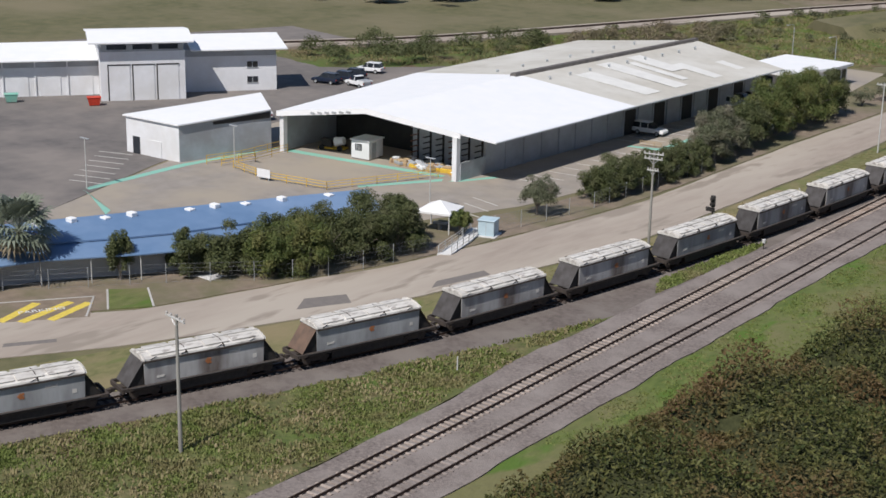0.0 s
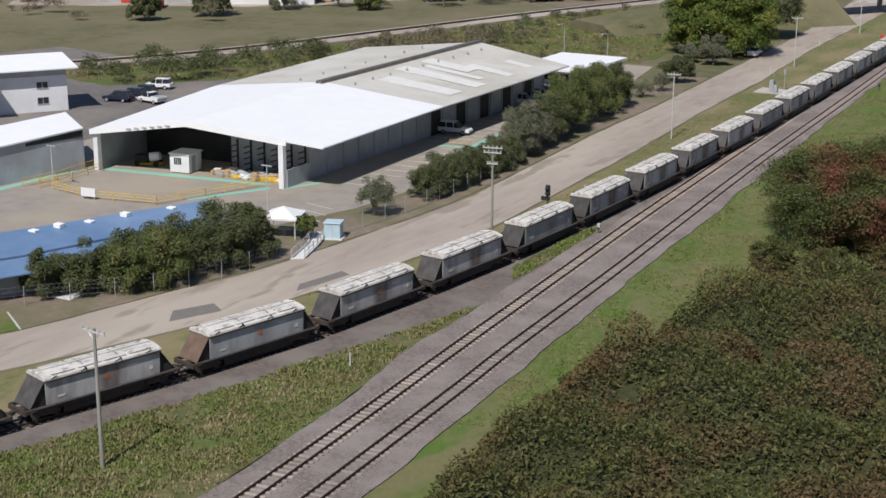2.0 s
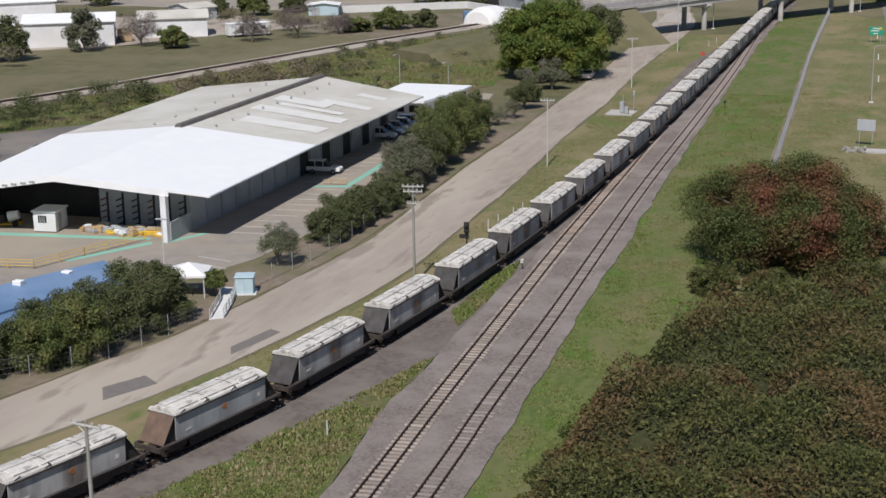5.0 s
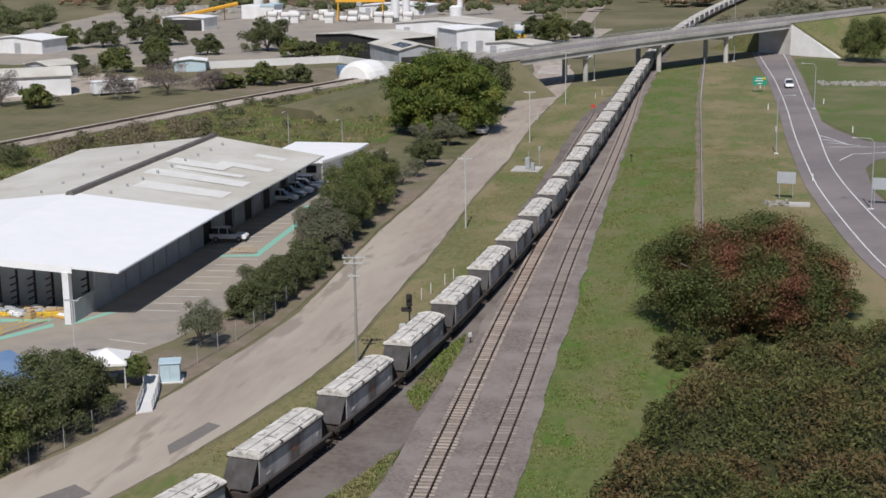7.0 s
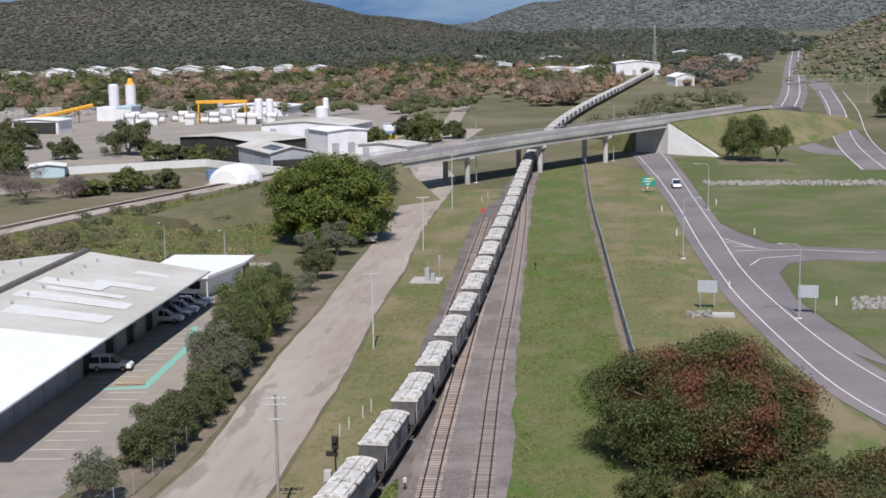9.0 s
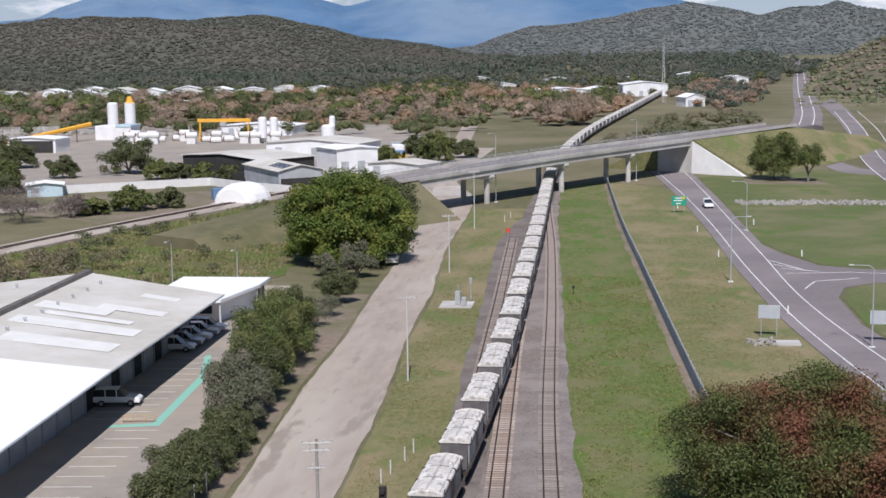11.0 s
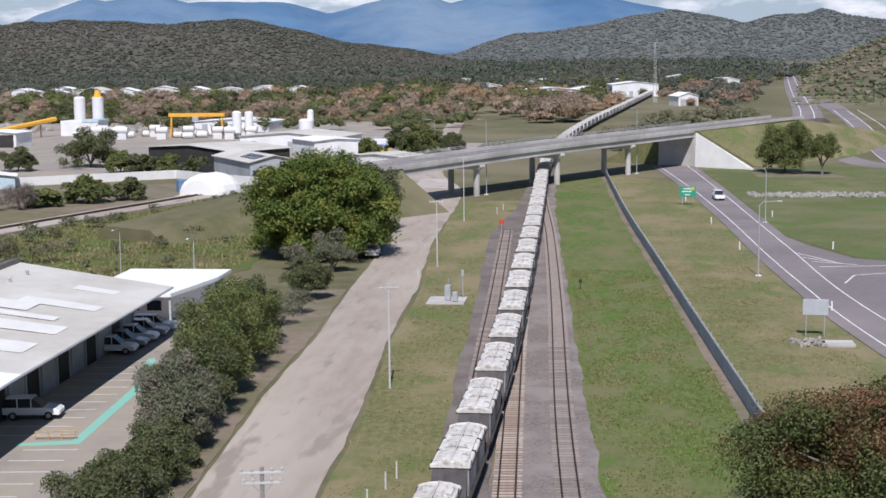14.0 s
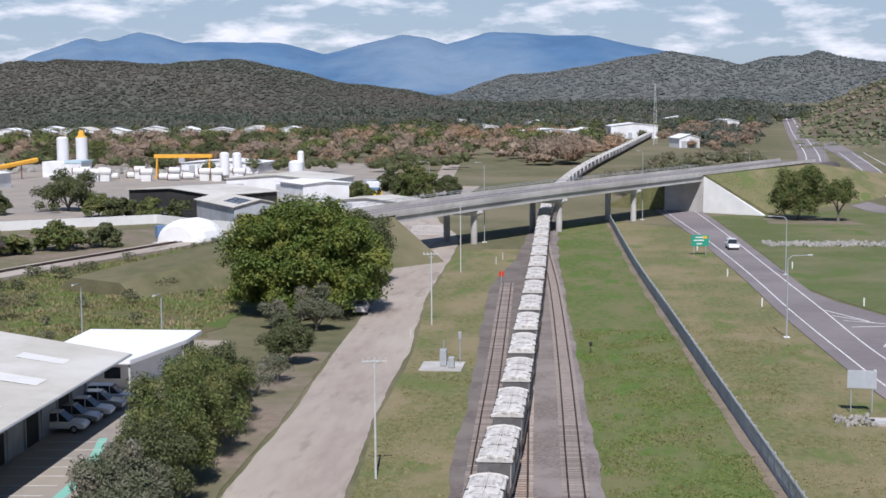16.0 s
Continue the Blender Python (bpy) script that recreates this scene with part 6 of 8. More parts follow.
# ---------- buildings and yard ----------
def long_shed():
    """White workshop with a tall three-door block between lower wings; u runs along its front."""
    ang = math.degrees(math.atan2(0.83, 0.56))
    w = tagged(empty("workshop", pose(-113.0, 56.0, 0, 0, 0, ang)), "white workshop with three tall roller doors and lower wings", "building")
    part("block", B(0, 12.2, 0, 12, 0, 7.2, bev=0.03), M["white_wall"], w)
    part("clerestory", B(0.2, 12.0, -0.02, 11.9, 7.2, 8.5), M["grey_wall"], w, "grey clerestory band")
    for i in range(3):
        part("clerestory_window", B(1.0 + 3.7 * i, 3.8 + 3.7 * i, -0.06, 0.0, 7.5, 8.25), M["glass"], w)
        door = part("roller_door", B(1.2 + 3.5 * i, 4.2 + 3.5 * i, -0.07, 0.02, 0.02, 5.2), M["white_wall"], w)
        part("door_track", B(1.0 + 3.5 * i, 4.3 + 3.5 * i, -0.12, -0.002, 5.2, 5.36), M["dark_wall"], door)
        part("door_track", B(1.02 + 3.5 * i, 1.18 + 3.5 * i, -0.10, -0.002, 0, 5.2), M["dark_wall"], door)
    bm = slab(bmesh.new(), [(-1.6, -1.4, 8.75), (13.4, -1.4, 8.75), (13.4, 6, 9.5), (-1.6, 6, 9.5)], 0.2)
    part("roof", bm, M["white_roof"], w, "white sheet roof")
    part("roof", slab(bmesh.new(), [(-1.6, 6, 9.5), (13.4, 6, 9.5), (13.4, 13, 8.75), (-1.6, 13, 8.75)], 0.2), M["white_roof"], w, "white sheet roof")
    # left row
    part("row_wall", B(-46, 0, 5.5, 14, 0, 4.3, bev=0.03), M["white_wall"], w)
    part("row_band", B(-46, -0.02, 5.45, 13.9, 4.3, 5.3), M["grey_wall"], w)
    part("row_roof", slab(bmesh.new(), [(-46.5, 4.2, 5.5), (-0.05, 4.2, 5.5), (-0.05, 15, 6.6), (-46.5, 15, 6.6)], 0.18), M["white_roof"], w, "white sheet roof")
    for i in range(9):
        part("row_column", B(-4.6 - 4.6 * i, -4.4 - 4.6 * i, 5.3, 5.52, 0, 5.3), M["white_wall"], w)
        part("row_door", B(-4.2 - 4.6 * i, -0.9 - 4.6 * i, 5.42, 5.51, 0.02, 3.6), M["white_wall"], w)
    # right wing
    part("wing_wall", B(12.2, 26.5, 5.0, 13, 0, 5.4, bev=0.03), M["white_wall"], w)
    part("wing_band", B(12.25, 26.4, 4.9, 12.9, 5.4, 6.4), M["grey_wall"], w)
    part("wing_roof", slab(bmesh.new(), [(13.45, 3.6, 6.6), (28.0, 3.6, 6.6), (28.0, 14, 7.5), (13.45, 14, 7.5)], 0.18), M["white_roof"], w, "white sheet roof")
    for a, z in ((22.0, 3.6), (22.0, 1.3)):
        win = part("window", B(a, a + 1.6, 4.93, 5.02, z, z + 0.9), M["glass"], w)
        part("window_frame", B(a - .08, a + 1.68, 4.9, 4.95, z - .08, z), M["grey_wall"], win)
        part("mullion", B(a + .75, a + .85, 4.91, 4.95, z, z + .9), M["grey_wall"], win)
    # bins in front
    for x, y, m, lab in ((-1.2, -3.0, "red", "red steel waste bin by the workshop"), (-12.6, 1.5, "green_paint", "green steel waste skip by the workshop")):
        p = w.matrix_basis @ Vector((x, y, 0))
        b = tagged(empty("waste_bin", pose(p.x, p.y, 0.05, 0, 0, ang)), lab, "bin")
        bm = bmesh.new()
        profile_solid(bm, [[(-.7, -.5, .1), (.7, -.5, .1), (.7, .5, .1), (-.7, .5, .1)], [(-.95, -.7, 1.2), (.95, -.7, 1.2), (.95, .7, 1.2), (-.95, .7, 1.2)]])
        part("tub", bm, M[m], b)
        part("rim", B(-1.0, 1.0, -.75, .75, 1.18, 1.26, bev=0.02), M[m], b)


long_shed()


def blue_building():
    w = tagged(empty("office_block"), "long low office with a blue sheet roof and shaded veranda", "building")
    back = [(-66, -24), (-53.6, 5.2), (-40.4, 35.0)]
    front = [(-55, -26), (-46.4, -0.5), (-41.4, 7.0), (-39.2, 11.6), (-34.8, 32.0)]
    bm = bmesh.new()
    n = 14

    def along(pts, u):
        q = [Vector(p) for p in pts]
        d = [(b - a).length for a, b in zip(q, q[1:])]
        s = u * sum(d)
        for a, b, L in zip(q, q[1:], d):
            if s <= L or b is q[-1]:
                return a.lerp(b, s / L)
            s -= L
    rings = []
    for i in range(n + 1):
        a, b = along(back, i / n), along(front, i / n)
        m = a.lerp(b, 0.62)
        rings.append([(a.x, a.y, 3.75), (m.x, m.y, 3.15), (m.x, m.y, 3.0), (a.x, a.y, 3.6)])
    profile_solid(bm, rings)
    roof = part("roof", bm, M["blue_roof"], w, "blue sheet roof")
    bm = bmesh.new()
    rings = []
    for i in range(n + 1):
        a, b = along(back, i / n), along(front, i / n)
        m = a.lerp(b, 0.60)
        rings.append([(m.x, m.y, 2.95), (b.x, b.y, 2.55), (b.x, b.y, 2.43), (m.x, m.y, 2.83)])
    profile_solid(bm, rings)
    part("veranda_roof", bm, M["blue_roof"], w, "lower blue veranda roof")
    bm = bmesh.new()
    rings = []
    for i in range(n + 1):
        a, b = along(back, i / n), along(front, i / n)
        p, q = a.lerp(b, 0.04), a.lerp(b, 0.80)
        rings.append([(p.x, p.y, 0), (q.x, q.y, 0), (q.x, q.y, 2.55), (p.x, p.y, 3.5)])
    profile_solid(bm, rings)
    part("wall", bm, M["grey_wall"], w)
    for i in range(1, n):
        b = along(front, i / n)
        part("veranda_post", T((b.x - .2, b.y + .1, 0), (b.x - .2, b.y + .1, 2.45), 0.06, seg=6), M["pale_post"], w)
    for i, u in enumerate((0.47, 0.52, 0.57, 0.61, 0.70, 0.74, 0.79, 0.85, 0.93)):
        a, b = along(back, u), along(front, u)
        m = a.lerp(b, 0.10)
        bm = B(m.x - .45, m.x + .45, m.y - .35, m.y + .35, 3.6, 3.78 + (0.25 if i % 2 else 0.03), bev=0.04)
        part("roof_vent" if i % 2 else "skylight", bm, M["white_roof"], roof)
    b = along(front, 0.665)
    part("step", B(b.x - .3, b.x + 2.0, b.y - 1.0, b.y + 0.8, -0.05, 0.12), M["white_conc"], w)


blue_building()


def pipe_fence(name, pts, h, mat, label, gap=2.2, rails=(0.35, 0.7, 1.0), r=0.035):
    root = tagged(empty(name), label, "fence")
    for a, b in zip(pts, pts[1:]):
        a, b = Vector((*a, 0)), Vector((*b, 0))
        k = max(1, int((b - a).length / gap))
        for i in range(k + 1):
            p = a.lerp(b, i / k)
            part("post", T(p - Vector((0, 0, .05)), p + Vector((0, 0, h)), r * 1.2, seg=6), M[mat], root)
        for z in rails:
            part("rail", T(a + Vector((0, 0, h * z)), b + Vector((0, 0, h * z)), r, seg=6), M[mat], root)


pipe_fence("safety_rail", [(-72.4, 40.8), (-71.4, 45.5), (-72.0, 52.6)], 1.1, "yellow", "yellow pipe safety rail beside the annex")
pipe_fence("safety_rail", [(-70.4, 41.4), (-69.4, 46), (-70.0, 52.0)], 1.1, "yellow", "yellow pipe safety rail beside the annex")
pipe_fence("yard_barrier", [(-68.5, 41.6), (-61.4, 40.4), (-53.2, 42.0), (-51.0, 48.0), (-48.2, 55.6)], 1.0, "yellow", "yellow pipe barrier round the loading yard")
pipe_fence("ramp_rail", [(-27.6, 31.6), (-29.2, 36.6), (-31.2, 41.0)], 1.0, "pale_post", "pale handrail beside a footpath ramp", 1.4)
pipe_fence("ramp_rail", [(-26.6, 32.4), (-28.0, 36.8), (-29.8, 41.2)], 1.0, "pale_post", "pale handrail beside a footpath ramp", 1.4)
structure(patch("pavement_ramp", [(-27.6, 31.4), (-26.5, 32.2), (-27.9, 36.8), (-29.8, 41.4), (-31.3, 41.2), (-29.3, 36.6)], 0.14, M["white_conc"], 0.3), "pale concrete footpath ramp", "pavement")


def wire_fence(pts, label):
    root = tagged(empty("wire_fence"), label, "fence")
    line = smooth_line(pts, 3.0)
    for a, b in zip(line, line[1:]):
        part("post", T(a, a + Vector((0, 0, 1.9)), 0.035, seg=5), M["galv"], root)
        bm = bmesh.new()
        for z in (0.15, 0.6, 1.05, 1.45, 1.85):
            tube(bm, a + Vector((0, 0, z)), b + Vector((0, 0, z)), 0.008, seg=3)
        k = 9
        for i in range(k):
            p = a.lerp(b, i / k)
            q = a.lerp(b, (i + 1) / k)
            tube(bm, p + Vector((0, 0, .15)), q + Vector((0, 0, 1.85)), 0.004, seg=3)
            tube(bm, q + Vector((0, 0, .15)), p + Vector((0, 0, 1.85)), 0.004, seg=3)
        tagged(part("wire_panel", bm, M["wire"], root), kind="stuff")


wire_fence([(-50.5, -7), (-43.6, 2.0), (-39.6, 7.6), (-34.4, 13.6), (-30.6, 19.4), (-29.0, 26.6), (-27.8, 31.0)], "chain-link fence under the hedge")
wire_fence([(-28.4, 41.5), (-27.4, 49), (-26.8, 57), (-26.8, 70), (-27.4, 84)], "chain-link fence beside the service road")


def site_hut():
    t = tagged(empty("site_hut", pose(-61.2, 57.2, 0.04, 0, 0, 8)), "small cream site hut with a flat roof and barred window", "hut")
    part("body", B(-1.35, 1.35, -1.5, 1.5, 0.1, 2.35, bev=0.03), M["white_wall"], t)
    part("roof", B(-1.5, 1.5, -1.65, 1.65, 2.34, 2.5, bev=0.03), M["white_roof"], t)
    win = part("window", B(-0.75, 0.25, -1.53, -1.49, 1.1, 1.95), M["glass"], t)
    for x in (-0.5, -0.25, 0.0):
        part("bar", B(x - .02, x + .02, -1.56, -1.53, 1.1, 1.95), M["white_wall"], win)
    part("door", B(1.33, 1.375, -0.9, 0.0, 0.12, 2.1, bev=0.01), M["grey_wall"], t)


site_hut()


def storage_racks():
    rng = random.Random(8)
    for i in range(6):
        t = tagged(empty("cantilever_rack", pose(-55.6 + i * 1.9, 60.0 + i * 0.16, 0.04)), "dark steel cantilever rack against the wall", "rack", "cantilever racks")
        part("upright", B(-0.09, 0.09, 0.3, 0.5, 0, 4.0), M["black"], t)
        for z in (0.5, 1.2, 1.9, 2.6, 3.3):
            part("arm", B(-0.07, 0.07, -1.0, 0.3, z, z + 0.12), M["rust"] if i % 3 == 0 else M["black"], t)
        part("foot", B(-0.1, 0.1, -1.2, 0.5, -0.02, 0.14), M["black"], t)
    for i in range(46):
        x, y = rng.uniform(-57.5, -46.6), rng.uniform(56.9, 59.0)
        m = ["timber", "white_wall", "rust", "grey_wall", "timber", "yellow"][rng.randrange(6)]
        t = tagged(empty("stacked_goods", pose(x, y, 0.045, 0, 0, rng.uniform(-25, 25))), "stacked pallet of mixed building goods in the open bay", "pallet", "stacked goods")
        w, d, h = rng.uniform(.4, .9), rng.uniform(.4, .8), rng.uniform(.15, .5)
        part("pallet", B(-w, w, -d, d, 0, 0.13), M["timber"], t)
        part("load", B(-w * .92, w * .92, -d * .92, d * .92, 0.13, 0.13 + h, bev=0.05), M[m], t)
        part("load_top", B(-w * .6, w * .7, -d * .7, d * .5, 0.13 + h, 0.13 + h * 1.5, bev=0.05), M[["white_wall", "timber", "grey_wall"][rng.randrange(3)]], t)
    # wheeled machine with a white drum
    t = tagged(empty("site_machine", pose(-67.4, 57.4, 0.04, 0, 0, 20)), "dark wheeled machine with a white drum on a yellow skid", "machine")
    part("skid", B(-1.7, 1.9, -0.7, 0.7, 0.15, 0.35, bev=0.03), M["yellow"], t)
    part("drum", T((0.4, 0, 1.0), (1.6, 0, 1.25), 0.62, 0.5, 14), M["plastic_white"], t)
    part("engine", B(-1.5, 0.1, -0.55, 0.55, 0.35, 1.35, bev=0.1), M["black"], t)
    for x in (-1.2, 1.3):
        for y in (-0.75, 0.75):
            part("wheel", T((x, y - .1, 0.35), (x, y + .1, 0.35), 0.36, seg=12), M["rubber"], t)


storage_racks()
t = tagged(empty("shade_shelter", pose(-33.4, 38.6, 0.03, 0, 0, 18)), "white pyramid-roofed shade shelter on four posts", "shelter")
bm = bmesh.new()
base = [bm.verts.new(p) for p in ((-1.9, -1.9, 2.25), (1.9, -1.9, 2.25), (1.9, 1.9, 2.25), (-1.9, 1.9, 2.25))]
low = [bm.verts.new((v.co.x, v.co.y, 2.05)) for v in base]
peak = bm.verts.new((0, 0, 3.15))
for i in range(4):
    bm.faces.new((base[i], base[(i + 1) % 4], peak))
    bm.faces.new((low[i], low[(i + 1) % 4], base[(i + 1) % 4], base[i]))
bm.faces.new(low[::-1])
part("canopy", bm, M["plastic_white"], t, "white pyramid canopy")
for x in (-1.7, 1.7):
    for y in (-1.7, 1.7):
        part("post", B(x - .06, x + .06, y - .06, y + .06, -.05, 2.1), M["pale_post"], t)
part("table", B(-.8, .8, -.4, .4, 0.65, 0.75, bev=0.02), M["grey_wall"], t)
part("table_base", B(-.1, .1, -.3, .3, 0, 0.66), M["grey_wall"], t)
t = tagged(empty("pump_cabinet", pose(-28.4, 40.4, 0.05, 0, 0, 20)), "pale blue steel pump cabinet on a slab", "cabinet")
part("body", B(-0.85, 0.85, -0.8, 0.8, 0.1, 1.65, bev=0.03), M["pale_blue"], t)
part("lid", B(-0.95, 0.95, -0.9, 0.9, 1.64, 1.75, bev=0.03), M["pale_blue"], t)
part("slab", B(-1.1, 1.1, -1.1, 1.1, -.05, 0.1), M["white_conc"], t)
part("door_seam", B(-0.02, 0.02, -0.815, -0.79, 0.2, 1.55), M["grey_wall"], t)
for x, y, h in ((-68.6, 41.9, 5.2), (-72.9, 23.6, 5.8), (-38.6, 43.0, 6.0)):
    t = tagged(empty("yard_light", pose(x, y, 0)), "slim yard lighting mast", "lamp", "yard lights")
    part("mast", T((0, 0, -0.05), (0, 0, h), 0.07, 0.05, 8), M["pale_post"], t)
    part("head", B(-0.7, 0.7, -0.12, 0.12, h - 0.05, h + 0.06, bev=0.02), M["galv"], t)
sign_on_posts("yard_board", -61.6, 40.1, 1.9, 1.0, 0.35, "white_wall", 8, "plain white board on the yard barrier", 0.7)
# green painted walkways and parking lines
for pts in ([(-72.4, 22.8), (-71.0, 22.4), (-62.4, 18.2), (-63.4, 19.6)], [(-73.2, 23.6), (-72.2, 23.4), (-73.4, 38.6), (-72.6, 53.0), (-73.2, 53.0), (-74.6, 38.4)], [(-71.2, 53.6), (-71.0, 52.4), (-58, 54.2), (-48, 55.8), (-48, 56.8), (-58, 55.4)], [(-47.2, 55.4), (-46.6, 54.4), (-51.5, 45.4), (-52.2, 46.0)], [(-46.0, 54.8), (-44.8, 56.0), (-42.8, 60.4), (-43.6, 60.6)], [(-41.6, 85.7), (-37.0, 86.7), (-38.0, 107), (-40.6, 117.5), (-41.2, 117), (-38.9, 106.6), (-37.9, 87.6), (-41.7, 86.5)]):
    structure(patch("pavement_green_walkway", pts, 0.052, M["green_paint"], 0.05), "worn green painted walkway", "ground marking")
for i in range(9):
    y = 61.5 + i * 2.9
    structure(patch("pavement_bay_line", [(-40.6, y), (-36.6, y + .4), (-36.6, y + .52), (-40.6, y + .12)], 0.054, M["worn_line"], 0.05), "white parking bay line", "ground marking")
for i in range(11):
    y = 88.5 + i * 2.7
    structure(patch("pavement_bay_line", [(-45.0, y), (-39.4, y + .5), (-39.4, y + .62), (-45.0, y + .12)], 0.054, M["worn_line"], 0.05), "white parking bay line", "ground marking")
for i in range(7):
    a = (-77.5 - i * 1.6, 24.5 + i * 1.9)
    structure(patch("pavement_bay_line", [a, (a[0] + 4.6, a[1] + 1.6), (a[0] + 4.55, a[1] + 1.75), (a[0] - .05, a[1] + .15)], 0.054, M["worn_line"], 0.05), "white parking bay line", "ground marking")
for i, (x, y) in enumerate(((-33.2, 45.0), (-34.2, 47.6), (-35.0, 50.2))):
    structure(patch("pavement_bay_line", [(x, y), (x - 4.2, y + .9), (x - 4.2, y + 1.02), (x, y + .12)], 0.054, M["worn_line"], 0.05), "white parking bay line", "ground marking")
pipe_fence("timber_rack", [(-40.8, 87.6), (-37.8, 88.0)], 0.7, "timber", "low timber rail stack beside the parked car", 0.8)
# driveway with yellow hatching, lawn, road patches
structure(patch("pavement_driveway", [(-43.2, -12), (-37.0, -2.8), (-41.0, 0.8), (-47.5, -9)], 0.075, M["dirt"], 0.2), "brown sealed driveway apron", "pavement")
STRIPES = []
for a, b in (((-42.6, -11.6), (-44.8, -6.8)), ((-41.2, -8.8), (-43.1, -3.8)), ((-39.9, -7.6), (-41.3, -1.6)), ((-38.6, -5.6), (-40.0, -0.6))):
    d = (Vector(b) - Vector(a)).normalized() * 0.42
    STRIPES.append([(a[0] - d.y, a[1] + d.x), (b[0] - d.y, b[1] + d.x), (b[0] + d.y, b[1] - d.x), (a[0] + d.y, a[1] - d.x)])
for q in STRIPES:
    structure(patch("pavement_hatch", q, 0.085, M["yellow_line"], 0.05), "broad yellow hatch stripe", "ground marking")
word = bpy.data.curves.new("pavement_word", "FONT")
word.body = "PARKING"
word.size = 0.95
word.extrude = 0.004
word.align_x = "CENTER"
word.materials.append(M["white_line"])
structure(new("pavement_word", word), "worn white painted word on the driveway", "ground marking").matrix_basis = pose(-40.9, -4.8, 0.098, 0, 0, 65)
for a, b in (((-37.2, -3.0), (-41.1, 0.7)), ((-41.1, 0.7), (-47.0, -8.4)), ((-37.4, -0.6), (-41.8, 2.7)), ((-35.2, 2.6), (-39.6, 5.5))):
    d = (Vector(b) - Vector(a)).normalized() * 0.09
    structure(patch("pavement_edge", [(a[0] - d.y, a[1] + d.x), (b[0] - d.y, b[1] + d.x), (b[0] + d.y, b[1] - d.x), (a[0] + d.y, a[1] - d.x)], 0.10, M["concrete"], 0.05), "pale kerb edge", "ground marking")
structure(patch("ground_lawn", [(-37.4, -0.6), (-35.2, 2.5), (-39.6, 5.4), (-41.8, 2.7)], 0.08, M["lush"], 0.2), "small rectangle of bright lawn")
structure(patch("road_patch", [(-25.8, 10.6), (-23.6, 15.2), (-25.6, 16.6), (-27.4, 13.0)], 0.066, M["road_patch"], 0.05, 0.1), "dark repaired road patch", "road")
structure(patch("road_patch", [(-36.0, -12), (-33.8, -8.4), (-34.4, -8.0), (-36.6, -11.4)], 0.066, M["road_patch"], 0.05, 0.1), "dark repaired road patch", "road")
structure(patch("road_patch", [(-21.2, 23.2), (-19.8, 30), (-21.0, 30.6), (-22.2, 25)], 0.066, M["road_patch"], 0.05, 0.1), "dark damp strip on the road", "road")


def end_office():
    w = tagged(empty("gatehouse_office"), "pale flat-roofed office at the end of the warehouse", "building")
    part("body", prism(bmesh.new(), [(-53, 137.5), (-45.2, 137.5), (-42.4, 146.5), (-42.4, 151.0), (-53, 151.0)], 0, 3.0), M["white_wall"], w)
    part("roof", prism(bmesh.new(), [(-54, 134.0), (-44.0, 134.4), (-41.8, 146.0), (-41.8, 152.0), (-54, 152.0)], 3.0, 3.4), M["white_roof"], w, "white flat roof")
    for a, b in (((-50.5, 137.4), (-48.5, 137.4)), ((-47.6, 137.4), (-46.0, 137.4))):
        win = part("window", B(a[0], b[0], 137.38, 137.5, 1.0, 2.1), M["glass"], w)
        part("sill", B(a[0] - .1, b[0] + .1, 137.3, 137.4, 0.9, 1.0), M["white_wall"], win)
    # Dark panels on the solid body, for the shade in two openings.
    for y in (147.2, 149.2):
        part("opening", B(-42.42, -42.34, y, y + 1.4, 0.1, 2.6), M["glass"], w)
    part("awning_post", B(-44.3, -44.1, 134.7, 134.9, 0, 3.0), M["pale_post"], w)
    part("awning_post", B(-42.2, -42.0, 145.4, 145.6, 0, 3.0), M["pale_post"], w)


end_office()
# ---------- far left: branch line, works yard ----------
structure(ribbon("ground_branch_bed", [(-150, 95), (-136, 113), (-121, 140), (-107, 184), (-96, 222), (-85, 255), (-73, 290), (-58, 330)], [(-142, 90), (-128.5, 110), (-114, 137), (-100, 181), (-89, 219), (-78, 251), (-66, 286), (-51, 326)], 0.55, M["gravel_road"], 0.7, 6), "pale ballast bed of the branch line")
track("track_branch", [(-147, 93), (-133, 112), (-118.5, 139), (-104.5, 183), (-93.5, 221), (-82.5, 253.5), (-70.5, 288.5), (-55.5, 328.5)], 0.58, "branch line track on a low bank", M["sleeper"], False, (0, 1))
structure(patch("ground_rear_carpark", [(-86, 70), (-84, 100), (-100, 118), (-116, 100), (-104, 82)], 0.055, M["tarmac"], 0.2), "dark tarmac rear car park")
structure(patch("ground_works", [(-230, 300), (-130, 296), (-95, 312), (-66, 300), (-52, 345), (-60, 430), (-75, 560), (-260, 560)], 0.05, M["yard"], 0.2, 1.0), "pale dusty works yard")
structure(patch("ground_gravel_lot", [(-210, 175), (-150, 208), (-118, 262), (-160, 285), (-240, 230)], 0.05, M["gravel_road"], 0.2, 1.0), "pale gravel lot beyond the branch line")
structure(patch("ground_waste", [(-118, 250), (-96, 236), (-72, 284), (-92, 298), (-122, 284)], 0.045, M["dirt"], 0.2, 0.8), "bare brown waste ground")


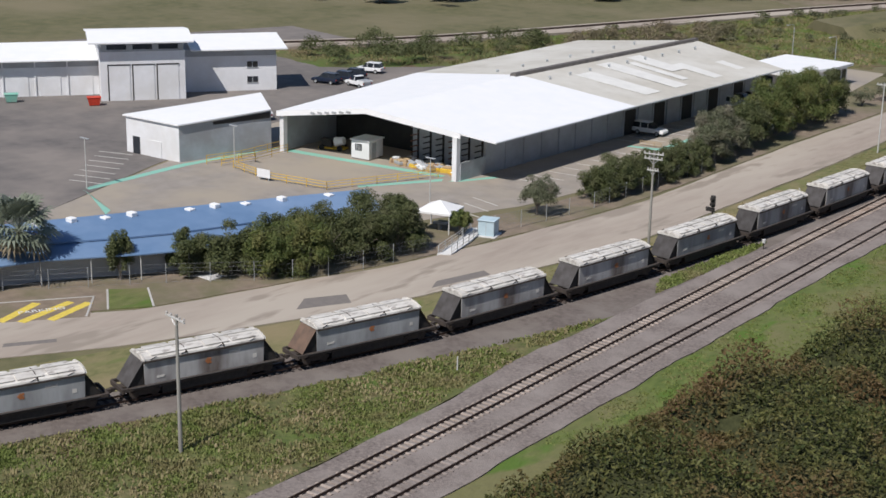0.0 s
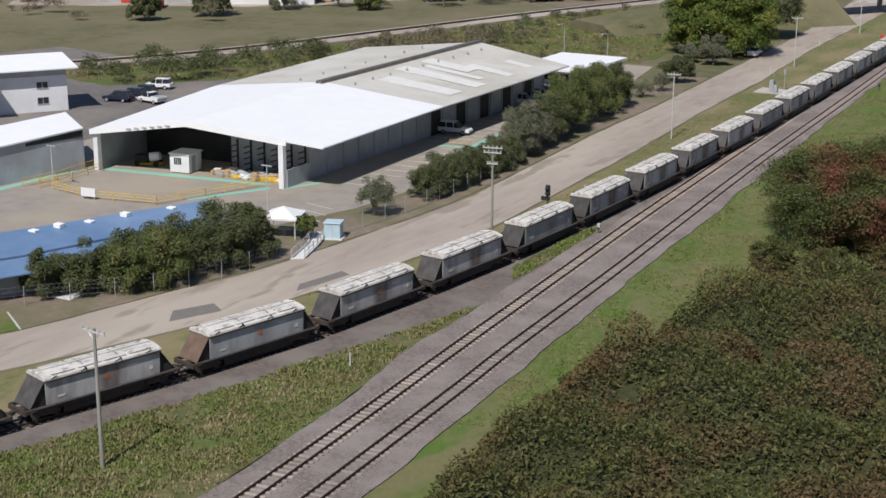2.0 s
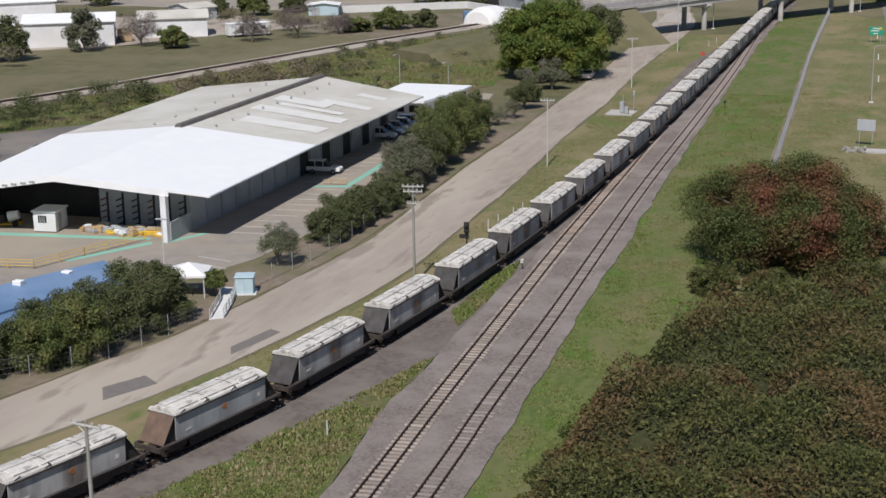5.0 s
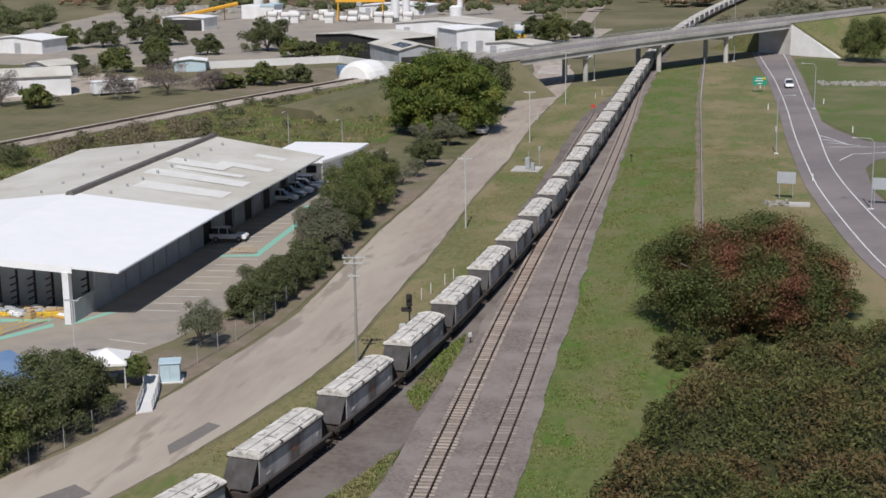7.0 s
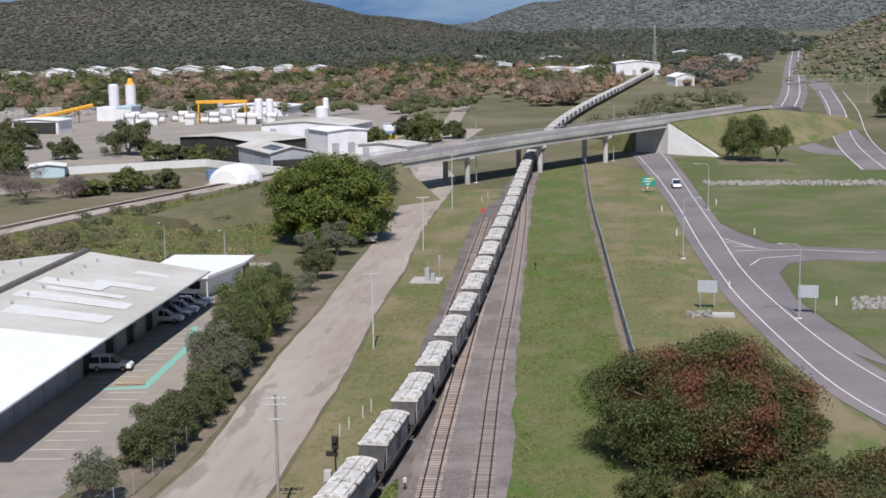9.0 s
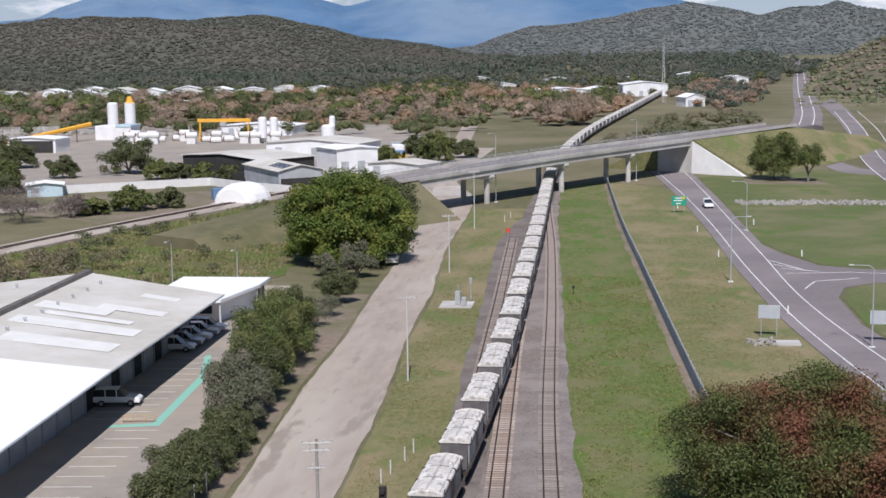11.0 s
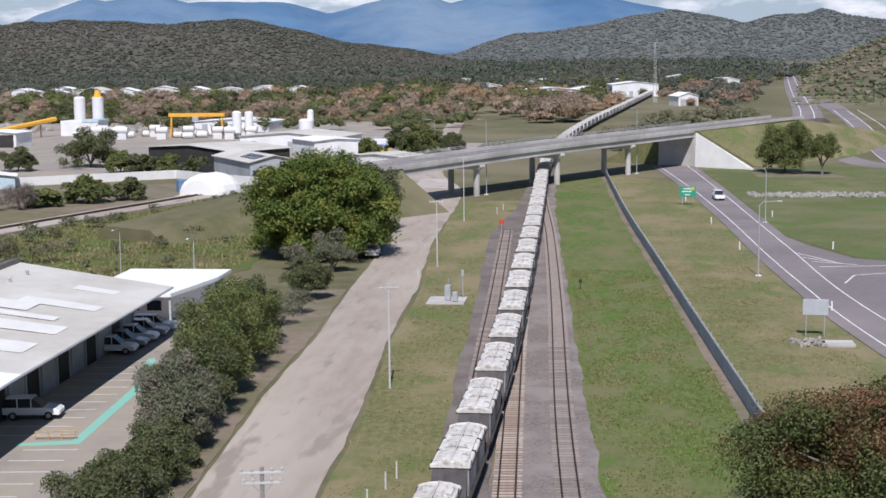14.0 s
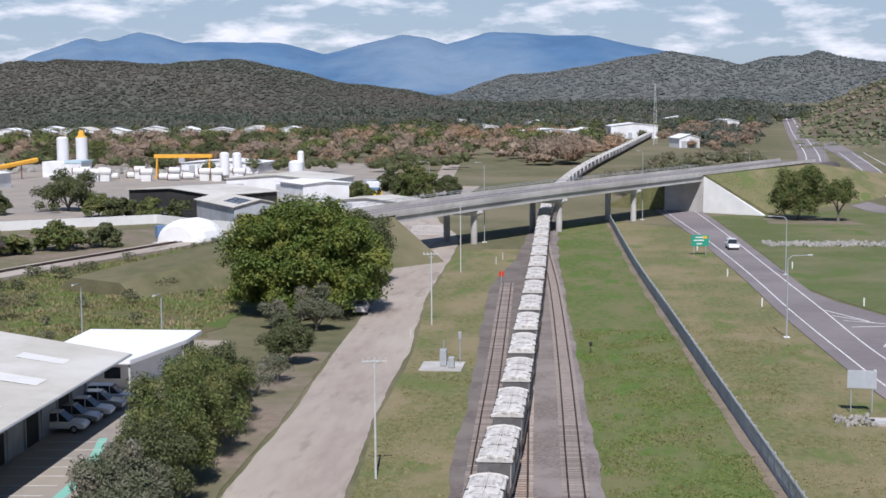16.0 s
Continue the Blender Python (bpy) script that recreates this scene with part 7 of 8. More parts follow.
def gable_shed(x, y, w, d, h, hr, turn, wall, roof, label, dark=None, doors=0, panels=0):
    t = tagged(empty("shed", pose(x, y, 0, 0, 0, turn)), label, "shed", "works sheds")
    part("wall", prism(bmesh.new(), [(-w, -d), (w, -d), (w, d), (-w, d)], 0, h), M[wall], t)
    bm = bmesh.new()
    profile_solid(bm, [[(-w, yy, h - .01), (w, yy, h - .01), (0, yy, hr - .05)] for yy in (-d, d)])
    part("gable", bm, M[wall], t)
    for s in (-1, 1):
        part("roof", slab(bmesh.new(), [(0, -d - .5, hr), (0, d + .5, hr), (s * (w + .5), d + .5, h), (s * (w + .5), -d - .5, h)], 0.15), M[roof], t)
    # A near-black sheet on the wall gives the shade of an open front.
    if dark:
        part("open_bay", B(-w * .9, w * .9, -d - .04, -d + .02, 0.05, h * dark), M["dark_wall"], t, "dark panel standing for the shade in an open bay")
    for i in range(doors):
        part("door", B(-w * .8 + i * 2 * w * .8 / max(doors, 1), -w * .8 + i * 2 * w * .8 / max(doors, 1) + 2.2, -d - .05, -d + .01, 0.05, min(3.2, h * .75)), M["grey_wall"], t)
    for i in range(panels):
        u = -d + 1.2 + i * 2.6
        a, b = 0.25, 0.75
        part("solar_panel", slab(bmesh.new(), [(-w * a, u, hr + (h - hr) * a + .1), (-w * a, u + 2.2, hr + (h - hr) * a + .1), (-w * b, u + 2.2, hr + (h - hr) * b + .1), (-w * b, u, hr + (h - hr) * b + .1)], 0.05), M["glass"], t)
    return t


gable_shed(-76.2, 309.8, 5.6, 12.5, 4.8, 6.2, 33, "grey_wall", "grey_roof", "pale grey steel shed with dark solar panels", 0.62, 0, 4)
# Walls coloured near black for the shade of the open front.
gable_shed(-91.9, 337.4, 16.2, 8.8, 5.4, 6.4, -35.6, "dark_wall", "grey_roof", "long works shed with a pale roof and walls dark for its open front's shade", 0.86)
gable_shed(-67.5, 349, 6.0, 6.5, 6.6, 7.1, 36, "white_wall", "white_roof", "tall white works building with a plain face", None, 2)
gable_shed(-84, 400, 15, 9, 4.6, 5.8, -14, "white_wall", "grey_roof", "white works building with a pale roof", None, 2)
gable_shed(-51, 342, 8, 5, 3.0, 3.7, -24, "white_wall", "grey_roof", "low pale shed beside the access road", None, 1)
gable_shed(-183, 421, 8.5, 5, 4.6, 5.2, -6, "white_wall", "white_roof", "open dark storage bay with a white roof", 0.85)
gable_shed(-158, 270, 5.5, 4, 3.4, 4.4, -30, "grey_wall", "grey_roof", "rusty open machinery shed", 0.8)
gable_shed(-200, 336, 10, 6, 4.2, 5.2, -10, "white_wall", "white_roof", "plain white storage shed", None, 2)
gable_shed(-128, 288, 4, 3, 2.8, 3.4, 20, "pale_blue", "white_roof", "small pale site shed", None, 1)
gable_shed(-160, 215, 7, 10, 5.5, 7.0, -60, "white_wall", "white_roof", "white workshop beyond the branch line", 0.5)
gable_shed(-145, 236, 6, 8, 4.5, 6.0, -60, "white_wall", "grey_roof", "pale workshop beyond the branch line", 0.5)
gable_shed(-190, 205, 9, 12, 6, 7.5, -60, "grey_wall", "white_roof", "large pale workshop beyond the branch line", 0.5)
gable_shed(-205, 250, 10, 14, 6, 8, -50, "white_wall", "white_roof", "large pale workshop beyond the branch line", 0.4)
gable_shed(-128, 505, 14, 8, 3.6, 4.6, -8, "white_wall", "white_roof", "low white shed in the works yard", None, 2)
gable_shed(18.4, 830, 13, 8, 7, 8.5, 10, "white_wall", "white_roof", "white building among distant trees", None, 3)
gable_shed(-28, 800, 16, 10, 5, 6.5, 14, "white_wall", "white_roof", "white building among distant trees", None, 3)
gable_shed(-6, 815, 9, 8, 5, 6.5, 14, "white_wall", "white_roof", "white building among distant trees", None, 3)
for i in range(15):
    gable_shed(-352 + i * 12.5, 800 + 17 * (i * 7 % 5), 7.5 + (i % 3) * 1.5, 6, 5.0, 7.0, -14 + 9 * (i % 4), "white_wall", "white_roof" if i % 4 else "grey_roof", "white-roofed building below the hill", None, 2)
for x, y, w, a in ((-70, 905, 9, 8), (-40, 1010, 8, -20), (60, 1120, 11, 4), (20, 1050, 9, 12), (84, 1010, 8, 30), (-96, 1040, 9, 10), (40, 700, 5, 20)):
    gable_shed(x, y, w, 6, 4.6, 6.4, a, "white_wall", "white_roof", "white-roofed building among distant trees", None, 2)
# caravan-like site office
t = tagged(empty("site_office", pose(-125.4, 236.6, 0, 0, 0, 42)), "long white transportable office on blocks", "hut")
part("body", B(-5, 5, -1.5, 1.5, 0.5, 3.1, bev=0.06), M["white_wall"], t)
part("roof", B(-5.1, 5.1, -1.6, 1.6, 3.09, 3.25, bev=0.03), M["white_roof"], t)
for x in (-2.4, 1.0, 3.0):
    part("window", B(x, x + 1.0, -1.53, -1.48, 1.6, 2.5), M["glass"], t)
part("door", B(-0.7, 0.1, -1.53, -1.48, 0.6, 2.6), M["grey_wall"], t)
for x in (-4, 0, 4):
    part("block", B(x - .3, x + .3, -1.2, 1.2, -.05, 0.5), M["concrete"], t)
# white dome and boundary wall
t = tagged(empty("dome_shelter", pose(-76.6, 272.5, 0, 0, 0, -20)), "white fabric dome shelter", "shelter")
bm = bmesh.new()
rings = []
for yy in (-4.5, -4.2, -2.2, 0, 2.2, 4.2, 4.5):
    s = 1.0 if abs(yy) < 4 else (0.9 if abs(yy) < 4.4 else 0.75)
    rings.append([(5.2 * s * math.cos(a), yy, 4.6 * s * math.sin(a)) for a in [math.pi * k / 12 for k in range(13)]])
profile_solid(bm, rings)
part("membrane", bm, M["plastic_white"], t)
part("footing", B(-5.4, 5.4, -4.8, 4.8, -0.05, 0.2), M["concrete"], t)
t = structure(mesh_object("wall_boundary", prism(bmesh.new(), [(-127, 291), (-95, 311.5), (-82, 300), (-70, 292), (-70, 291.6), (-82, 299.5), (-95, 311), (-127, 290.4)], 0, 1.9), M["white_conc"]), "pale block boundary wall of the works", "wall")
# blue container and rubble
t = tagged(empty("shipping_container", pose(-84.0, 280.0, 0, 0, 0, 30)), "blue steel shipping container", "container")
part("body", B(-1.6, 1.6, -1.2, 1.2, 0.1, 2.5, bev=0.03), M["blue_roof"], t)
for i in range(8):
    part("rib", B(-1.5 + i * .42, -1.4 + i * .42, -1.24, -1.19, 0.2, 2.4), M["blue_roof"], t)


def silo(x, y, r, h, label, cap="white_wall"):
    t = tagged(empty("silo", pose(x, y, 0)), label, "silo", "works silos")
    part("barrel", T((0, 0, 2.0), (0, 0, h), r, r, 18), M["white_wall"], t)
    part("cone", T((0, 0, 0.6), (0, 0, 2.0), r * .25, r, 18), M["galv"], t)
    part("top_rail", T((0, 0, h), (0, 0, h + 0.5), r * .98, r * .6, 18), M[cap], t)
    for a in (0.8, 2.4, 3.9, 5.5):
        part("leg", T((r * .9 * math.cos(a), r * .9 * math.sin(a), -.05), (r * .9 * math.cos(a), r * .9 * math.sin(a), 2.6), 0.14, seg=6), M["galv"], t)


silo(-182.5, 492, 2.0, 12.4, "tall white cement silo")
silo(-176.5, 494, 2.0, 12.6, "tall white cement silo with an orange filter on top", "orange_crane")
t = tagged(empty("filter_unit", pose(-176.5, 494, 13.1)), "orange filter unit on a silo top", "machine")
part("body", T((0, 0, -0.05), (0, 0, 1.9), 1.3, 0.8, 10), M["orange_crane"], t)
silo(-116.5, 455, 1.5, 8.6, "white cylindrical batching silo")
silo(-113.0, 457, 1.4, 8.4, "white cylindrical batching silo")
silo(-91.0, 442, 2.3, 6.6, "pale concrete batching tower")
silo(-90.0, 444, 1.0, 9.4, "pale slim concrete batching silo")
t = tagged(empty("plant_box", pose(-176, 478, 0, 0, 0, -6)), "pale green plant housing below the silos", "machine")
part("body", B(-7, 7, -4, 4, 0, 5.2, bev=0.1), M["white_wall"], t)
part("hood", B(1, 7.2, -4.2, 4.2, 4.6, 5.6, bev=0.1), M["pale_blue"], t)
t = tagged(empty("conveyor", pose(-190, 452, 0)), "long rusty orange inclined conveyor", "machine")
part("boom", T((-14, -20, 1.0), (6, 20, 6.0), 0.8, 0.8, 6), M["orange_crane"], t)
part("leg", T((-4, 0, 0), (-4, 0, 3.6), 0.2, seg=6), M["rust"], t)
part("leg", T((3, 14, 0), (3, 14, 5.2), 0.2, seg=6), M["rust"], t)
t = tagged(empty("gantry_crane", pose(-134, 470, 0, 0, 0, 4)), "orange gantry crane in the works yard", "crane")
part("beam", B(-9.5, 9.5, -0.5, 0.5, 6.6, 7.8, bev=0.05), M["orange_crane"], t)
for x in (-8.6, 8.6):
    for y in (-1.8, 1.8):
        part("leg", T((x, y, 0), (x, 0, 6.7), 0.25, 0.25, 6), M["orange_crane"], t)
    part("sill", B(x - .25, x + .25, -2.4, 2.4, 0, 0.5), M["orange_crane"], t)
part("trolley", B(-1.4, 0.6, -0.9, 0.9, 5.2, 6.62, bev=0.05), M["galv"], t)
rng = random.Random(4)
for i in range(26):
    x, y = rng.uniform(-168, -112), rng.uniform(452, 474)
    t = tagged(empty("concrete_pipe", pose(x, y, 0.05, 0, 0, rng.uniform(-10, 10))), "pale concrete pipe in a stack with red ends", "pipe", "stacked concrete pipes")
    z = 1.0 if i % 2 else 3.0
    part("pipe", T((-2, 0, z), (2, 0, z), 1.0, 1.0, 12), M["white_conc"], t)
    if z > 2:
        part("chock", B(-1.5, 1.5, -.9, .9, 0, 2.0), M["white_conc"], t)
    part("end_band", T((-2.05, 0, z), (-1.7, 0, z), 1.03, 1.03, 12), M["rust"], t)
for i in range(46):
    u = i / 45
    x, y = (-112.5 + 26.4 * u, 336.4 - 18.9 * u) if i % 2 else (rng.uniform(-100, -56), rng.uniform(392, 440))
    t = tagged(empty("stacked_stock", pose(x, y, 0.05, 0, 0, rng.uniform(-20, 20))), "dark stack of stored stock in the works yard", "stack", "yard stacks")
    part("load", B(-1.8, 1.8, -1.0, 1.0, 0, rng.uniform(1.0, 2.6), bev=0.1), M["rubber" if i % 2 else ["black", "galv", "white_wall", "yellow", "blue_roof", "white_wall"][rng.randrange(6)]], t)
    part("cap", B(-1.5, 1.2, -.8, .8, 0.9, 1.2), M["grey_wall"], t)
# lattice mast
t = tagged(empty("lattice_mast", pose(27.5, 735, 0)), "thin grey lattice radio mast", "mast")
bm = bmesh.new()
for k in range(3):
    a = 2.1 * k
    tube(bm, (1.2 * math.cos(a), 1.2 * math.sin(a), 0), (.4 * math.cos(a), .4 * math.sin(a), 30), 0.10, 0.07, 4)
for i in range(15):
    r = 1.2 - i * .055
    for k in range(3):
        a, b = 2.1 * k, 2.1 * (k + 1)
        tube(bm, (r * math.cos(a), r * math.sin(a), i * 2), (r * math.cos(b), r * math.sin(b), i * 2 + 2), 0.05, seg=3)
part("lattice", bm, M["galv"], t)


# ---------- far bush ----------
def far_bush(name, area, count, hmin, hmax, mat, seed, label, per=46, size=0.9, avoid=()):
    """Scattered distant trees and shrubs, each a small uneven crown of leaf sprays."""
    rng = random.Random(seed)
    cl = []
    xs, ys = [p[0] for p in area], [p[1] for p in area]
    tries = 0
    while len(cl) < count * 3 and tries < count * 60:
        tries += 1
        x, y = rng.uniform(min(xs), max(xs)), rng.uniform(min(ys), max(ys))
        c = False
        for (x1, y1), (x2, y2) in zip(area, area[1:] + area[:1]):
            if (y1 > y) != (y2 > y) and x < (x2 - x1) * (y - y1) / (y2 - y1) + x1:
                c = not c
        if not c or any(x0 < x < x1 and y0 < y < y1 for x0, x1, y0, y1 in avoid):
            continue
        h = rng.uniform(hmin, hmax)
        r = h * rng.uniform(0.5, 0.8)
        for k in range(3):
            cl.append((x + rng.uniform(-.5, .5) * r, y + rng.uniform(-.5, .5) * r, h * rng.uniform(.35, .65), r * rng.uniform(.5, .85), r * rng.uniform(.5, .85), h * rng.uniform(.28, .42)))
    if size >= 0.55:
        # uneven solid cores, so that no daylight shows through a far crown
        core = bmesh.new()
        bmesh.ops.create_icosphere(core, subdivisions=1 if size > 1.0 else 2, radius=1.0)
        bv = np.array([v.co for v in core.verts])
        bf = np.array([[v.index for v in f.verts] for f in core.faces])
        core.free()
        nrng = np.random.default_rng(seed)
        allv, allf = [], []
        for i, c in enumerate(cl):
            k = bv * (nrng.uniform(0.72, 1.12, len(bv))[:, None]) * np.array(c[3:6]) * 0.68 + np.array(c[:3])
            k[:, 2] = np.maximum(k[:, 2], 0.0)
            allv.append(k)
            allf.append(bf + i * len(bv))
        tagged(raw_object(name + "_core", np.concatenate(allv).tolist(), np.concatenate(allf).tolist(), mat), label, "trees", kind="stuff")
    return tagged(leaf_mesh(name, cl, int(count * per * (3.2 if size >= 0.55 else 3.4)), size * (0.56 if size >= 0.55 else 0.52), mat, None, seed), label, "trees", kind="stuff")


structure(patch("ground_branch_bank", [(-136, 104), (-116, 136), (-102, 180), (-91, 218), (-80, 250), (-66, 284), (-52, 290), (-44, 250), (-46, 168), (-84, 140), (-92, 122), (-112, 100)], 0.06, M["weeds"], 0.2, 1.0), "rough olive grass bank below the branch line")
tufts("bank_grass", [(-134, 106), (-116, 136), (-102, 180), (-91, 218), (-80, 250), (-66, 284), (-53, 288), (-46, 250), (-47, 168), (-84, 141), (-92, 124), (-112, 102)], 9000, 0.5, M["straw"], 31, "tall dry grass on the bank of the branch line", 0.06)
far_bush("embankment_shrubs", [(-118, 128), (-100, 184), (-80, 240), (-62, 285), (-48, 262), (-50, 170), (-85, 140), (-98, 122)], 64, 0.9, 2.6, M["leaf_far"], 201, "dry olive shrubs on the bank of the branch line", 60, 0.34)
far_bush("bank_thicket", [(-100, 150), (-86, 185), (-72, 178), (-74, 142), (-86, 136)], 42, 2.0, 4.2, M["leaf_dry"], 202, "dry brown thicket behind the warehouse", 130, 0.34)
far_bush("bank_trees", [(-128, 108), (-104, 150), (-90, 140), (-104, 110), (-112, 100)], 36, 2.5, 4.5, M["leaf_dark"], 203, "dark shrubs behind the rear car park", 150, 0.34)
far_bush("far_left_trees", [(-290, 280), (-215, 290), (-215, 470), (-320, 470)], 60, 4, 9, M["leaf_dark"], 208, "scattered dark trees among the yards", 200, 0.6)
far_bush("tan_scrub_belt", [(-330, 590), (-66, 575), (-20, 540), (8, 640), (16, 860), (-60, 900), (-340, 760)], 330, 4, 9, M["leaf_tan"], 209, "belt of bare tan and pinkish scrub across the plain", 70, 0.9)
far_bush("dark_belt", [(-400, 590), (-80, 590), (-10, 600), (40, 900), (200, 1250), (-420, 800)], 420, 4, 9, M["leaf_dark"], 211, "dark green trees scattered in the plain", 90, 1.0)
far_bush("green_clumps", [(-380, 600), (-60, 600), (0, 640), (20, 880), (-80, 940), (-400, 780)], 130, 4, 9, M["leaf_mid"], 224, "fresh green trees scattered in the plain", 90, 0.9)
far_bush("hazy_belt", [(-560, 900), (-40, 880), (60, 1000), (200, 1300), (-640, 1300)], 900, 5, 10, M["leaf_haze"], 210, "green woodland across the plain, tinted for haze", 46, 1.4)
far_bush("bush_east", [(62, 640), (84, 760), (112, 1000), (180, 1600), (-60, 1700), (40, 900), (40, 700)], 420, 3, 8, M["leaf_haze"], 212, "olive bushland beside the highway, tinted for haze", 46, 1.2)
far_bush("tan_east", [(46, 620), (70, 700), (96, 900), (60, 1000), (30, 800)], 90, 3, 7, M["leaf_tan"], 225, "bare tan scrub beside the highway", 60, 1.0)
far_bush("bush_beyond", [(-700, 1250), (240, 1250), (200, 2300), (-900, 2300)], 1700, 6, 11, M["leaf_haze"], 213, "far woodland at the foot of the hills, tinted for haze", 26, 2.4)
far_bush("bush_right", [(115, 480), (170, 480), (420, 1500), (300, 1500), (175, 820), (125, 560)], 330, 5, 11, M["leaf_dark"], 214, "bushland on the right side of the highway", 70, 1.1)
far_bush("dry_bank_right", [(132, 640), (330, 760), (420, 1500), (330, 1500), (170, 900)], 300, 3, 7, M["leaf_tan"], 216, "dry brown scrub on the hillside", 60, 1.1)
far_bush("bridge_scrub", [(8, 380), (40, 440), (62, 560), (30, 600), (14, 480), (2, 420)], 60, 2.5, 6, M["leaf_far"], 217, "scrub between railway and highway", 110, 0.6)
far_bush("works_trees", [(-260, 500), (-66, 470), (-44, 520), (-62, 575), (-300, 585)], 70, 4, 9, M["leaf_dark"], 220, "dark trees behind the works yard", 130, 0.6)
far_bush("works_tan_scrub", [(-300, 540), (-66, 520), (-50, 560), (-62, 600), (-320, 600)], 90, 3, 6, M["leaf_tan"], 226, "bare tan scrub behind the works yard", 120, 0.6)
far_bush("lot_shrubs", [(-250, 140), (-156, 160), (-122, 226), (-120, 270), (-230, 280)], 46, 1.5, 5, M["leaf_far"], 221, "olive shrubs and small trees in the lots", 160, 0.4, [(-205, -135, 178, 235)])
far_bush("pale_tree", [(-24, 545), (-4, 545), (-4, 575), (-24, 575)], 11, 7, 11, M["leaf_tan"], 218, "broad pale-brown bare trees", 420, 0.7)


# ---------- hills ----------
def hill(name, prof, near, crest, back, mat, label, seed, rough, trees=0, tall=6.0, leaf="leaf_dark"):
    """A ridge seen from the plain: prof gives bearing in degrees (clockwise from +y) and crest height; near, crest, back are distances."""
    bx = [p[0] for p in prof]
    bz = [p[1] for p in prof]
    nb, nr = 220, 40
    verts, faces = [], []

    zs = np.zeros((nb, nr))
    for i in range(nb):
        az = bx[0] + (bx[-1] - bx[0]) * i / (nb - 1)
        H = float(np.interp(az, bx, bz))
        a = radians(az)
        for j in range(nr):
            d = near + (back - near) * j / (nr - 1)
            q = (d - near) / (crest - near)
            f = q * q * (3 - 2 * q) if q < 1 else max(0.0, 1 - ((d - crest) / (back - crest)) ** 2)
            n1 = noise.fractal(Vector((az * 0.35 + seed, d * 0.0022, seed)), 1.0, 2.0, 5)
            zs[i, j] = H * f * (1 + rough * n1 * (0.35 + q if q < 1 else 1)) - 1.5
            verts.append((d * math.sin(a), d * math.cos(a), zs[i, j]))

    def grid_z(az, d):
        u, v = (az - bx[0]) / (bx[-1] - bx[0]) * (nb - 1), (d - near) / (back - near) * (nr - 1)
        i, j = min(int(u), nb - 2), min(int(v), nr - 2)
        u, v = u - i, v - j
        return (zs[i, j] * (1 - v) + zs[i, j + 1] * v) * (1 - u) + (zs[i + 1, j] * (1 - v) + zs[i + 1, j + 1] * v) * u

    if trees:
        # tree crowns scattered over the slope
        rng = np.random.default_rng(int(seed) + 70)
        ico = bmesh.new()
        bmesh.ops.create_icosphere(ico, subdivisions=1, radius=1.0)
        bv = np.array([v.co for v in ico.verts])
        bf = np.array([[v.index for v in f.verts] for f in ico.faces])
        ico.free()
        tv, tf = [], []
        for i in range(trees):
            az, d = rng.uniform(bx[0], bx[-1]), rng.uniform(near, crest + 30)
            h = tall * rng.uniform(0.5, 1.25)
            c = np.array((d * math.sin(radians(az)), d * math.cos(radians(az)), grid_z(az, d) + h * 0.25))
            tv.append(bv * rng.uniform(0.65, 1.2, len(bv))[:, None] * np.array((h * 0.75, h * 0.75, h * 0.40)) + c)
            tf.append(bf + i * len(bv))
        tagged(raw_object("hillside_trees", np.concatenate(tv).tolist(), np.concatenate(tf).tolist(), M[leaf]), "open woodland scattered over a dry hillside", "trees", kind="stuff")
    for i in range(nb - 1):
        for j in range(nr - 1):
            k = i * nr + j
            faces.append((k, k + 1, k + nr + 1, k + nr))
    ob = raw_object(name, verts, faces, mat, smooth=True)
    structure(ob, label, "hill")


